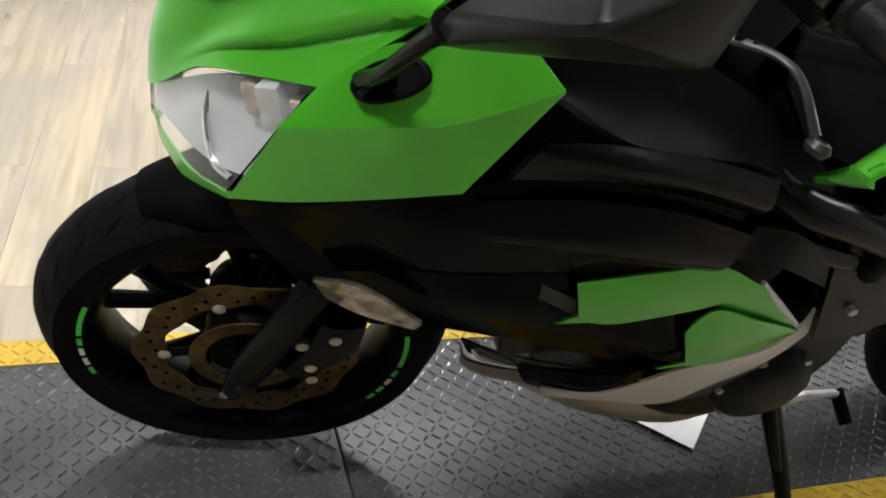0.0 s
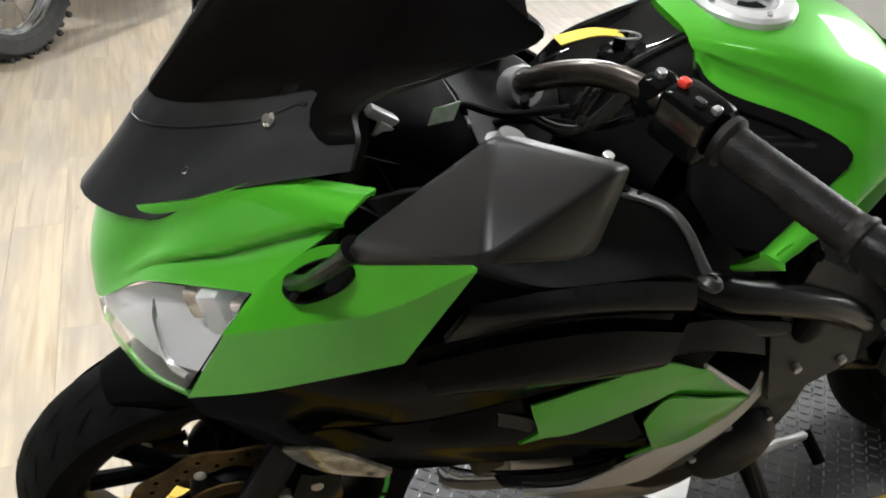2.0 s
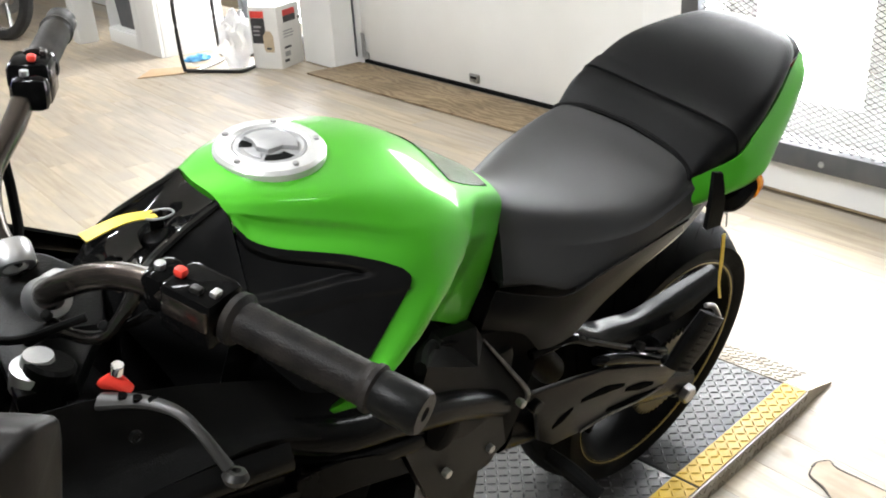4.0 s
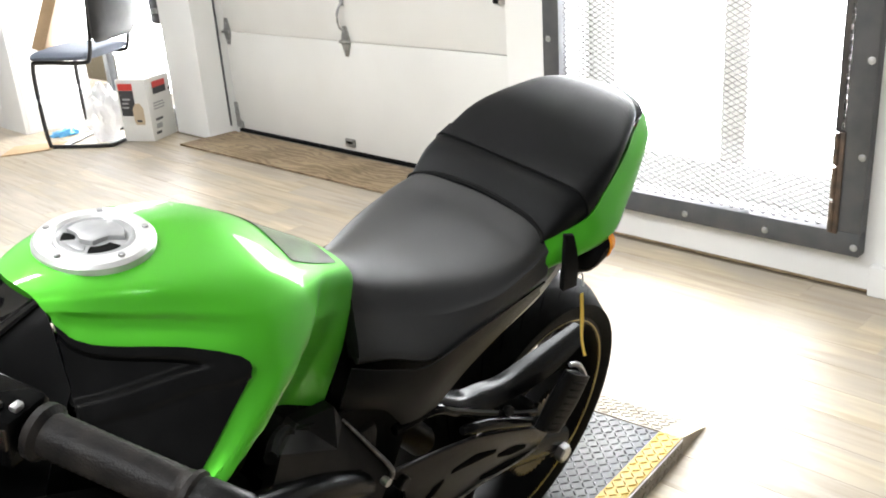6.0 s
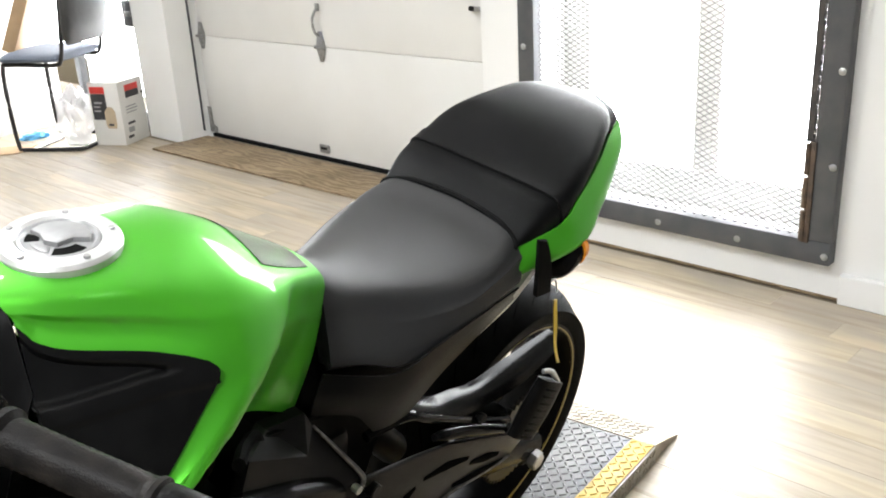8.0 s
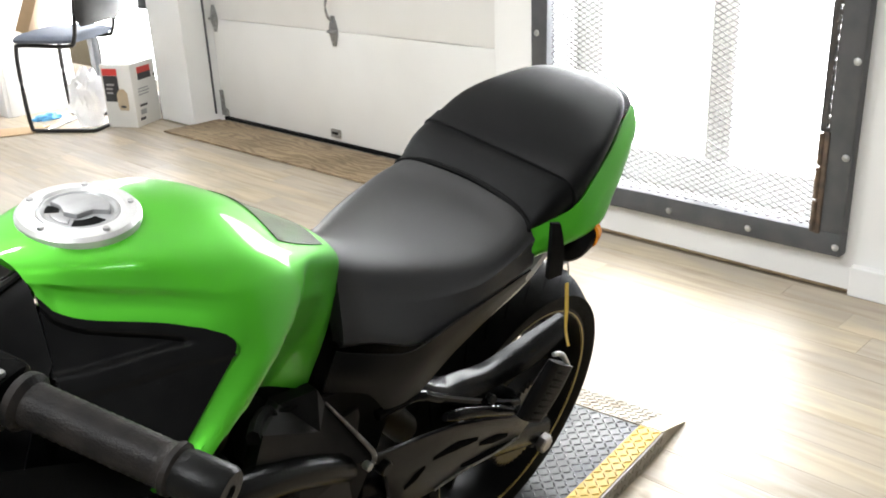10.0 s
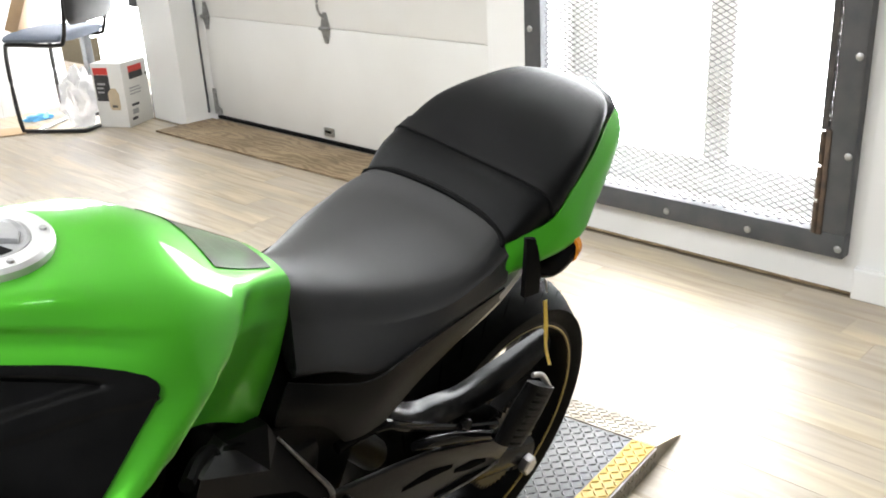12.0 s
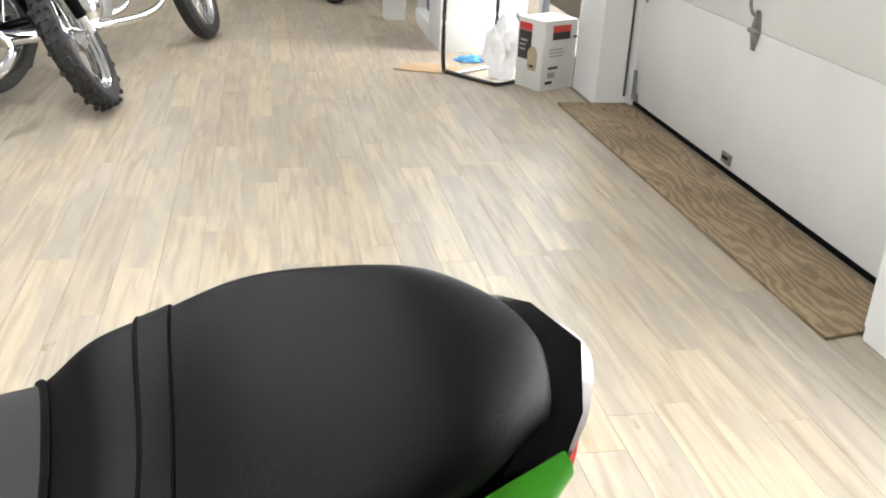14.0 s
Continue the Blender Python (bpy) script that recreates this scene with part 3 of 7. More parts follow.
tank = part("fuel_tank", bm, GREEN, bike, "glossy candy lime green fuel tank")
PANEL_BLACK = mat("tank_side_plastic", (0.0035, 0.0035, 0.0035), 0.3, second=(0.006, 0.006, 0.006), scale=30, rough_var=0.05, spec=0.16, bump=0.12, bump_scale=800)
for s in (1, -1):
    out = []
    for k in range(49):
        row = []
        for j in range(0, 73):
            c = j / 2
            top = along(((0, 23.6), (4, 23.2), (10, 24.2), (30, 24.2), (33, 23.6), (34.8, 22.4), (35.6, 21.0), (36, 19.4)), c)
            i = top * k / 48
            crest = along(((0, 9.0), (12, 13.5), (30, 21.5), (36, 23)), c)
            lift = 0.0045 - 0.0075 * step((i - crest) / 1.2) * step((top - 2.2 - i) / 0.8) * (1 - step((c - 27) / 5)) - 0.0025 * step((crest - 3.2 - i) / 0.8)
            a, e = min(int(i), 119), min(int(c), 71)
            p = TANK_GRID[a][e].lerp(TANK_GRID[a + 1][e], i - a).lerp(TANK_GRID[a][e + 1].lerp(TANK_GRID[a + 1][e + 1], i - a), c - e) + NORMALS[a][e] * lift
            row.append(Vector((p.x, p.y * s, p.z)))
        out.append(row if s > 0 else row[::-1])
    bm = bmesh.new()
    add_skin(bm, out, 0.006)
    part("tank_side_panel", bm, PANEL_BLACK, tank, "black plastic tank side panel", auto=50)
    low = [TANK_GRID[0 if s > 0 else 120][j] for j in range(36, 48)]
    rows = [[p.lerp(Vector((0.476, s * 0.166, 0.760)), 0.94 * k / 4) for p in low] for k in range(5)]
    bm = bmesh.new()
    add_skin(bm, rows if s > 0 else [r[::-1] for r in rows], 0.008)
    part("tank_lower_tip", bm, GREEN, tank)
PAD = mat("tank_pad_gloss", (0.006, 0.008, 0.006), 0.2, second=(0.08, 0.28, 0.06), scale=42, mix=0.60, coat=0.5)
part("tank_pad", patch(TANK_GRID, 48, 69, 54, 69, 0.0015, 0.001), PAD, tank, "glossy dark patterned tank pad")
BADGE = mat("tank_badge", (0.25, 0.25, 0.25), 0.3, 0.7, second=(0.08, 0.02, 0.03), scale=150, mix=0.5)
part("tank_badge", patch(TANK_GRID, 11, 17, 53, 56, 0.002, 0.0015), BADGE, tank, "small metallic tank badge")
CAP = Matrix.Translation((0.515, -0.002, 0.9665)) @ Matrix.Rotation(radians(-1), 4, "Y") @ Matrix.Scale(0.94, 4)
CAP_RING = mat("satin_silver_ring", (0.62, 0.62, 0.61), 0.38, 0.45, second=(0.54, 0.54, 0.53), scale=60, rough_var=0.06)
CAP_GREY = mat("grey_filler_cap", (0.27, 0.27, 0.27), 0.4, 0.25, second=(0.35, 0.35, 0.35), scale=50, rough_var=0.08)


def cap_part(name, bm, material, label="", parent=None):
    bmesh.ops.transform(bm, matrix=CAP, verts=bm.verts)
    return part(name, bm, material, parent or tank, label)


ring = cap_part("filler_ring", revolve([(0.041, -0.01), (0.041, 0.006), (0.044, 0.009), (0.058, 0.007), (0.0615, 0.003), (0.0615, -0.01)], axis=(0, 0, 1), n=64), CAP_RING, "satin silver filler ring")
fcap = cap_part("filler_cap", revolve([(0, 0.0045), (0.034, 0.0045), (0.037, 0.0075), (0.0405, 0.0065), (0.0405, -0.01)], axis=(0, 0, 1), n=56), CAP_GREY, "dark grey locking filler cap")
bm = bmesh.new()
add_plate(bm, [(0.031 * math.cos(radians(a)), 0.031 * math.sin(radians(a)), 0.001) for a in (-120, -95, -70, -40, -10, 20, 48)] + [(0.008, 0.012, 0.001), (-0.010, 0.013, 0.001), (-0.017, 0.000, 0.001), (-0.013, -0.014, 0.001)], (0, 0, 0.009), 0.002)
cap_part("key_flap", bm, CAP_GREY, parent=fcap)
bm = bmesh.new()
add_plate(bm, [(0.029 * math.cos(radians(a)), 0.029 * math.sin(radians(a)), 0.001) for a in (142, 160, 180, 200)] + [(-0.018, -0.004, 0.001), (-0.016, 0.010, 0.001)], (0, 0, 0.005), 0.0015)
cap_part("cap_tongue", bm, CAP_GREY, parent=fcap)
# Thin black plates paint the shade of two slots in the cap.
for a0, a1 in ((70, 135), (208, 236)):
    bm = bmesh.new()
    arc = [radians(a0 + (a1 - a0) * k / 6) for k in range(7)]
    add_plate(bm, [(0.033 * math.cos(a), 0.033 * math.sin(a), 0.0042) for a in arc] + [(0.019 * math.cos(a), 0.019 * math.sin(a), 0.0042) for a in arc[::-1]], (0, 0, 0.0008))
    cap_part("cap_slot_shade", bm, MATTE_BLACK, parent=fcap)
for k in range(5):
    a = radians(20 + 72 * k)
    bm = rod((0.0515 * math.cos(a), 0.0515 * math.sin(a), 0.006), (0.0515 * math.cos(a), 0.0515 * math.sin(a), 0.0105), 0.0035, 10)
    cap_part("ring_bolt", bm, STEEL, parent=ring)

# -------- seats and tail
SEAT_ROWS = [[(0.800, 0.094, 0.728), (0.850, 0.108, 0.720), (0.903, 0.125, 0.703), (0.980, 0.130, 0.706), (1.060, 0.136, 0.727), (1.132, 0.142, 0.750)],
             [(0.802, 0.098, 0.740), (0.850, 0.116, 0.731), (0.903, 0.136, 0.714), (0.980, 0.146, 0.717), (1.060, 0.151, 0.738), (1.135, 0.154, 0.760)],
             [(0.822, 0.064, 0.783), (0.872, 0.082, 0.766), (0.938, 0.112, 0.753), (1.020, 0.141, 0.760), (1.090, 0.147, 0.778), (1.145, 0.143, 0.792)],
             [(0.828, 0.042, 0.820), (0.882, 0.050, 0.799), (0.950, 0.076, 0.787), (1.030, 0.106, 0.786), (1.097, 0.118, 0.799), (1.148, 0.108, 0.821)],
             [(0.826, 0.000, 0.842), (0.882, 0.000, 0.812), (0.950, 0.000, 0.797), (1.030, 0.000, 0.797), (1.110, 0.000, 0.807), (1.166, 0.000, 0.829)]]


def between(a, c, f):
    return [tuple(Vector(p).lerp(Vector(q), f)) for p, q in zip(a, c)]


SEAT_ROWS = SEAT_ROWS[:2] + [between(SEAT_ROWS[1], SEAT_ROWS[2], 0.86), SEAT_ROWS[2], between(SEAT_ROWS[2], SEAT_ROWS[3], 0.14)] + SEAT_ROWS[3:]
part("rider_seat", skin(whole(SEAT_ROWS), 0.03, 5, 7), VINYL, bike, "black textured vinyl rider seat")
PILLION_ROWS = [[(1.140, 0.112, 0.790), (1.190, 0.128, 0.797), (1.243, 0.134, 0.812), (1.300, 0.124, 0.845), (1.370, 0.103, 0.872), (1.430, 0.080, 0.888), (1.470, 0.050, 0.898), (1.474, 0.048, 0.886)],
                [(1.140, 0.130, 0.802), (1.190, 0.145, 0.812), (1.243, 0.150, 0.828), (1.300, 0.140, 0.862), (1.370, 0.119, 0.891), (1.430, 0.094, 0.905), (1.473, 0.062, 0.909), (1.479, 0.058, 0.893)],
                [(1.145, 0.124, 0.812), (1.184, 0.137, 0.843), (1.237, 0.142, 0.864), (1.300, 0.137, 0.896), (1.365, 0.118, 0.917), (1.430, 0.093, 0.928), (1.480, 0.060, 0.920), (1.488, 0.055, 0.898)],
                [(1.153, 0.084, 0.825), (1.187, 0.094, 0.852), (1.236, 0.096, 0.870), (1.297, 0.095, 0.900), (1.360, 0.086, 0.925), (1.430, 0.069, 0.941), (1.486, 0.040, 0.930), (1.496, 0.038, 0.905)],
                [(1.159, 0.000, 0.830), (1.196, 0.000, 0.853), (1.238, 0.000, 0.868), (1.295, 0.000, 0.902), (1.358, 0.000, 0.929), (1.430, 0.000, 0.945), (1.490, 0.000, 0.936), (1.502, 0.000, 0.908)]]
PILLION_GRID = spline_net(whole(PILLION_ROWS), 6, 7)
bm = bmesh.new()
add_skin(bm, PILLION_GRID, 0.012)
pillion = part("pillion_seat", bm, VINYL_SMOOTH, bike, "smooth black vinyl pillion seat with a strap")
part("pillion_strap", patch(PILLION_GRID, 4, 44, 12, 15, 0.0026, 0.002), VINYL_SMOOTH, pillion, "black grab strap across the pillion seat")
SEAM = mat("seat_seam_thread", (0.003, 0.003, 0.003), 0.8, second=(0.005, 0.005, 0.005), scale=60, spec=0.1)
part("strap_seam", tube([PILLION_GRID[i][12] + Vector((-0.001, 0, 0.001)) for i in range(4, 45)], 0.0024, n=6, steps=1), SEAM, pillion)
part("strap_seam", tube([PILLION_GRID[i][15] + Vector((0, 0, 0.0014)) for i in range(5, 44)], 0.0008, n=6, steps=1), SEAM, pillion)
part("front_piping", tube([PILLION_GRID[i][0] for i in range(6, 43)], 0.0045, n=6, steps=1), SEAM, pillion)
TAIL = [[(1.125, 0.118, 0.797), (1.215, 0.152, 0.824), (1.280, 0.145, 0.856), (1.360, 0.124, 0.882), (1.430, 0.098, 0.898), (1.490, 0.077, 0.908)],
        [(1.125, 0.140, 0.780), (1.245, 0.169, 0.800), (1.315, 0.158, 0.835), (1.395, 0.134, 0.868), (1.455, 0.110, 0.888), (1.494, 0.082, 0.900)],
        [(1.122, 0.140, 0.762), (1.262, 0.170, 0.783), (1.335, 0.154, 0.820), (1.415, 0.124, 0.853), (1.470, 0.098, 0.875), (1.496, 0.080, 0.887)],
        [(1.130, 0.100, 0.752), (1.260, 0.125, 0.768), (1.335, 0.110, 0.805), (1.415, 0.085, 0.840), (1.468, 0.062, 0.863), (1.492, 0.055, 0.876)]]
both("tail_cowl", TAIL, GREEN, label="lime green tail cowl side")
TAIL_TOP = [[(1.448, 0.086, 0.903), (1.492, 0.080, 0.907)], [(1.472, 0.058, 0.915), (1.510, 0.056, 0.918)], [(1.488, 0.0, 0.925), (1.528, 0.0, 0.928)]]
part("tail_cap", skin(whole(TAIL_TOP), 0.006, 1, 1), SATIN_BLACK, bike, "black plastic tail end cap")
RED = mat("red_lamp_lens", (0.5, 0.03, 0.02), 0.15, second=(0.62, 0.05, 0.03), scale=90, coat=0.8)
CLEAR_GREY = mat("clear_lamp_plastic", (0.75, 0.72, 0.7), 0.12, second=(0.8, 0.7, 0.68), scale=60, coat=0.8)
light_bm = skin(whole([[(1.500, 0.073, 0.900), (1.493, 0.066, 0.872)], [(1.520, 0.047, 0.912), (1.509, 0.041, 0.882)], [(1.535, 0.0, 0.920), (1.523, 0.0, 0.888)]]), 0.01, 5, 4)
tail_lamp = part("tail_lamp", light_bm, CLEAR_GREY, bike, "clear LED tail lamp strip")
part("red_lens", skin([[(1.498, 0.081, 0.890), (1.491, 0.072, 0.872)], [(1.506, 0.068, 0.893), (1.498, 0.060, 0.876)], [(1.514, 0.052, 0.896), (1.505, 0.045, 0.880)]], 0.004, 3, 3), RED, tail_lamp, "red lens corner")
COVER_BLACK = mat("side_cover_plastic", (0.0045, 0.0044, 0.0043), 0.34, second=(0.007, 0.0068, 0.0065), scale=18, rough_var=0.06, bump=0.1, bump_scale=800, spec=0.1)
both("seat_side_cover", SIDECOVER, COVER_BLACK, label="black plastic seat side cover")
part("rear_inner_fender", skin(whole([[(1.10, 0.10, 0.74), (1.25, 0.11, 0.745), (1.40, 0.08, 0.80), (1.48, 0.05, 0.86)], [(1.10, 0.0, 0.70), (1.25, 0.0, 0.72), (1.40, 0.0, 0.78), (1.48, 0.0, 0.85)]]), 0.006, 5, 5), MATTE_BLACK, bike)
# Bright steel on the left tube paints its edge highlight; the right stays dark.
for s in (1, -1):
    part("subframe_tube", tube([(0.98, s * 0.125, 0.66), (1.06, s * 0.132, 0.695), (1.14, s * 0.134, 0.722), (1.22, s * 0.125, 0.755)], 0.013, n=10), STEEL if s > 0 else DARK_METAL, bike)
AMBER = mat("amber_lens", (0.55, 0.15, 0.012), 0.2, second=(0.9, 0.35, 0.03), scale=70, coat=0.6)
for s in (1, -1):
    stalk = part("rear_indicator", loft([[(1.215, s * (0.135 + d), 0.742 + h) for d, h in ((0, 0.012), (0.01, 0.006), (0.01, -0.006), (0, -0.012), (-0.008, 0))],
                                         [(1.235, s * (0.16 + d), 0.755 + h) for d, h in ((0, 0.024), (0.016, 0.012), (0.016, -0.012), (0, -0.024), (-0.014, 0))],
                                         [(1.268, s * (0.17 + d), 0.772 + h) for d, h in ((0, 0.02), (0.012, 0.01), (0.012, -0.01), (0, -0.02), (-0.012, 0))]], 4, 4), SATIN_BLACK, bike, "black stalk rear indicator")
    part("amber_lens", loft([[(1.262, s * (0.172 + d), 0.772 + h) for d, h in ((0, 0.021), (0.013, 0.01), (0.013, -0.01), (0, -0.021), (-0.01, 0))],
                             [(1.272, s * (0.174 + d), 0.776 + h) for d, h in ((0, 0.017), (0.01, 0.008), (0.01, -0.008), (0, -0.017), (-0.008, 0))]], 3, 4), AMBER, stalk, "amber indicator lens")
TAG = mat("yellow_hang_tag", (0.75, 0.52, 0.05), 0.5, second=(0.8, 0.6, 0.08), scale=60)
strap = part("tie_strap", skin([[(1.150, 0.158, 0.826), (1.162, 0.166, 0.826)], [(1.145, 0.168, 0.78), (1.172, 0.174, 0.78)], [(1.155, 0.168, 0.735), (1.182, 0.174, 0.737)]], 0.008, 4, 4), MATTE_BLACK, bike, "black webbing tie strap")
part("hang_tag_string", tube([(1.18, 0.172, 0.74), (1.20, 0.175, 0.748), (1.222, 0.172, 0.715)], 0.0015, n=6), STEEL, strap)
part("hang_tag", skin([[(1.219, 0.171, 0.700), (1.226, 0.172, 0.700)], [(1.236, 0.173, 0.645), (1.244, 0.174, 0.645)], [(1.256, 0.172, 0.595), (1.265, 0.171, 0.592)], [(1.288, 0.168, 0.545), (1.302, 0.166, 0.538)]], 0.0012, 4, 3), TAG, strap, "curled yellow hang tag")

# -------- nose, lamp and screen
NOSE_ROWS_T = [list(c)[::-1] for c in NOSE_TOP]
NOSE_GRID = spline_net([r + [(p[0], -p[1], p[2]) for p in r[-2::-1]] for r in NOSE_ROWS_T], 12, 12)
up = grid_normals(NOSE_GRID)
for i in range(37):
    for j in range(73):
        r, c = i / 2, min(j, 72 - j) / 2
        brow = along(((0, 9.2), (0.5, 8.9), (4.25, 7.0), (8.9, 5.0), (13.25, 2.0), (16, 0.5)), c)
        lift = 0.0085 * step((r - brow) / 1.0) * (1 - step((r - brow - 1.0) / 6.5)) * (1 - step((c - 9) / 6.0))
        NOSE_GRID[i][j] = NOSE_GRID[i][j] + up[i][j] * lift
bm = bmesh.new()
add_skin(bm, NOSE_GRID, 0.003)
part("nose_cowl", bm, GREEN, bike, "lime green nose cowl above the headlamp")
SIDE_ROWS = [[tuple(Vector(p).lerp(Vector(q), f)) for p, q in zip(NOSE_SIDE[k], NOSE_SIDE[k + 1])] for k, f in ((0, 0), (0, 0.45), (0, 0.93), (1, 0), (1, 0.06), (1, 0.5), (1, 0.999))]
both("nose_side_cowl", SIDE_ROWS, GREEN, 0.003, 3, 7, "lime green nose side cowl")
part("nose_chin", skin([r[::-1] + [(p[0], -p[1], p[2]) for p in r[1:]] for r in CHIN], 0.003, 3, 6), GREEN, bike)
LENS_GLASS = mat("headlamp_lens", (0.95, 0.95, 0.95), 0.03, transmission=1.0, ior=1.3, rough_var=0.01)
BOWL = mat("headlamp_reflector", (0.60, 0.60, 0.61), 0.38, 0.5, second=(0.52, 0.52, 0.53), scale=12, rough_var=0.06)
BULB = mat("projector_glass", (0.55, 0.46, 0.40), 0.1, 0.3, second=(0.30, 0.22, 0.17), scale=60, coat=1.0)
for s in (1, -1):
    net = LENS if s > 0 else mirror_v(LENS)
    back = [[(p[0] + 0.008 + 0.13 * abs(p[1]), p[1] * (1 - 0.45 * abs(p[1])), p[2] + (0.006 if i == 2 else -0.004)) for p in r] for i, r in enumerate(net)]
    lamp = part("headlamp", skin(back, 0.004, 6, 6), BOWL, bike, "clear headlamp with a silver reflector")
    lens = part("headlamp_lens", skin(net, 0.003, 6, 6), LENS_GLASS, lamp, "clear headlamp lens")
    lens.visible_shadow = False
    bm = bmesh.new()
    add_box(bm, (-0.020, s * 0.116, 0.790), (0.022, 0.068, 0.042), 0.004, (0, -25, s * 38))
    box_ = part("projector_housing", bm, BOWL, lamp)
    bm = bmesh.new()
    for k in range(3):
        add_box(bm, (-0.047 + 0.017 * k, s * (0.112 + 0.017 * k), 0.779 + 0.006 * k), (0.018, 0.0155, 0.030), 0.004, (0, -25, s * 38))
    part("projector_lens", bm, BULB, box_, "warm tinted projector lenses")
    part("bowl_rim", tube([(-0.074, s * 0.058, 0.752), (-0.080, s * 0.075, 0.722), (-0.074, s * 0.105, 0.700), (-0.062, s * 0.128, 0.702)], 0.0035, n=8), CHROME, lamp)
SCREEN_TINT = mat("smoked_screen", (0.0022, 0.0019, 0.0017), 0.12, second=(0.003, 0.0026, 0.0023), scale=12, rough_var=0.03, spec=0.14)
SCREEN_FRAME = mat("matte_screen_base", (0.012, 0.0123, 0.0125), 0.4, second=(0.016, 0.0163, 0.0165), scale=20, rough_var=0.05, spec=0.4)
SCREEN_GRID = spline_net([r[::-1] + [(p[0], -p[1], p[2]) for p in r[1:]] for r in SCREEN_LOW + SCREEN_TOP[1:]], 6, 6)
bm = bmesh.new()
add_skin(bm, SCREEN_GRID, 0.005)
low = part("windscreen", bm, SCREEN_FRAME, bike, "satin black windscreen with a smoked centre bubble")
up = grid_normals(SCREEN_GRID)
def screen_start(j):
    f = abs(j - 18) / 18
    return 14.5 - 9.0 * step((f - 0.62) / 0.3)


out = []
for j in range(37):
    first = screen_start(j)
    row = []
    for k in range(31):
        i = min(first + (36 - first) * k / 30, 35.999)
        a = int(i)
        n = up[a][j] if up[a][j].x < 0 or up[a][j].z > 0 else -up[a][j]
        row.append(SCREEN_GRID[a][j].lerp(SCREEN_GRID[a + 1][j], i - a) + n * 0.0062)
    out.append(row)
bm = bmesh.new()
add_skin(bm, out, 0.0006)
part("screen_bubble", bm, SCREEN_TINT, low, "dark smoked screen bubble")
crease = []
for j in range(6, 31):
    i = screen_start(j) - 2.6 + 1.4 * step((abs(j - 18) - 8) / 4)
    a = int(i)
    crease.append(SCREEN_GRID[a][j].lerp(SCREEN_GRID[a + 1][j], i - a) + up[a][j] * 0.005)
part("screen_crease", tube(crease, 0.0016, n=6, steps=1), SCREEN_FRAME, low)
for s in (1, -1):
    for c in ((0.018, 0.092, 0.944), (-0.040, 0.053, 0.874)):
        part("screen_screw", revolve([(0, 0.004), (0.004, 0.004), (0.0065, 0.002), (0.0065, -0.004)], (c[0] - 0.003, s * c[1], c[2]), (-0.75, s * 0.3, 0.6), 16), CHROME, low, "bright dome head screw")
# -------- mirrors
MIRROR_GREY = mat("mirror_shell", (0.011, 0.0105, 0.010), 0.34, second=(0.019, 0.017, 0.016), scale=14, rough_var=0.05, bump=0.08, bump_scale=900, spec=0.15)
for s in (1, -1):
    I, TP, BT, OT, OB = (Vector((a, s * b, c)) for a, b, c in ((0.020, 0.268, 0.975), (0.094, 0.288, 1.062), (0.060, 0.365, 1.039), (0.146, 0.342, 1.072), (0.136, 0.347, 1.010)))
    IL = Vector((0.022, s * 0.272, 0.958))
    off = Vector((0.022, s * -0.014, -0.012))
    bm = bmesh.new()
    pts = [bm.verts.new(p) for p in (I, TP, OT, OB, BT, IL)] + [bm.verts.new(p + off) for p in (I, TP, OT, OB, IL)]
    bmesh.ops.convex_hull(bm, input=pts)
    bmesh.ops.bevel(bm, geom=list(bm.edges), offset=0.005, segments=3, affect="EDGES", profile=0.6)
    mirror = part("mirror", bm, MIRROR_GREY, bike, "dark grey faceted mirror shell", auto=50)
    mid = (TP + OT + OB + IL) / 4
    part("mirror_glass", plate([q.lerp(mid, 0.24) + off for q in (TP, OT, OB, IL)], off * 0.05), CHROME, mirror, "silver mirror glass")
    part("mirror_stem", tube([(0.012, s * 0.186, 0.860), (0.014, s * 0.212, 0.886), (0.016, s * 0.240, 0.922), (0.022, s * 0.262, 0.955), (0.026, s * 0.270, 0.970)], [0.0085, 0.0062, 0.006, 0.0065, 0.010], n=10), SATIN_BLACK, mirror)
    cen, ax, ay = Vector((0.0265, s * 0.2005, 0.8735)), Vector((0.022, s * 0.0135, 0.0175)), Vector((0.004, s * -0.0075, 0.015))
    nn = ax.cross(ay).normalized()
    nn = nn if nn.y * s > 0 else -nn
    ring = [cen + ax * math.cos(q) * (1 - 0.18 * math.sin(q) * math.cos(q)) + ay * math.sin(q) for q in (2 * math.pi * k / 28 for k in range(28))]
    # No cavity is cut: the black centre stands in for its shade.
    bm = bmesh.new()
    add_loft(bm, [[p - nn * 0.004 for p in ring], [p + nn * 0.0026 for p in ring], [cen + (p - cen) * 0.90 + nn * 0.0036 for p in ring], [cen + (p - cen) * 0.84 + nn * 0.0008 for p in ring], [cen + (p - cen) * 0.3 + nn * 0.0004 for p in ring]])
    rec = part("mirror_mount", bm, MATTE_BLACK, mirror, "mirror mount with its recess drawn as a black oval")
    part("mount_rib", tube([cen - ax * 0.62 - ay * 0.55 + nn * 0.002, cen - ax * 0.3 + nn * 0.008, cen + ax * 0.15 + ay * 0.2 + nn * 0.004], 0.004, n=8), SATIN_BLACK, rec)

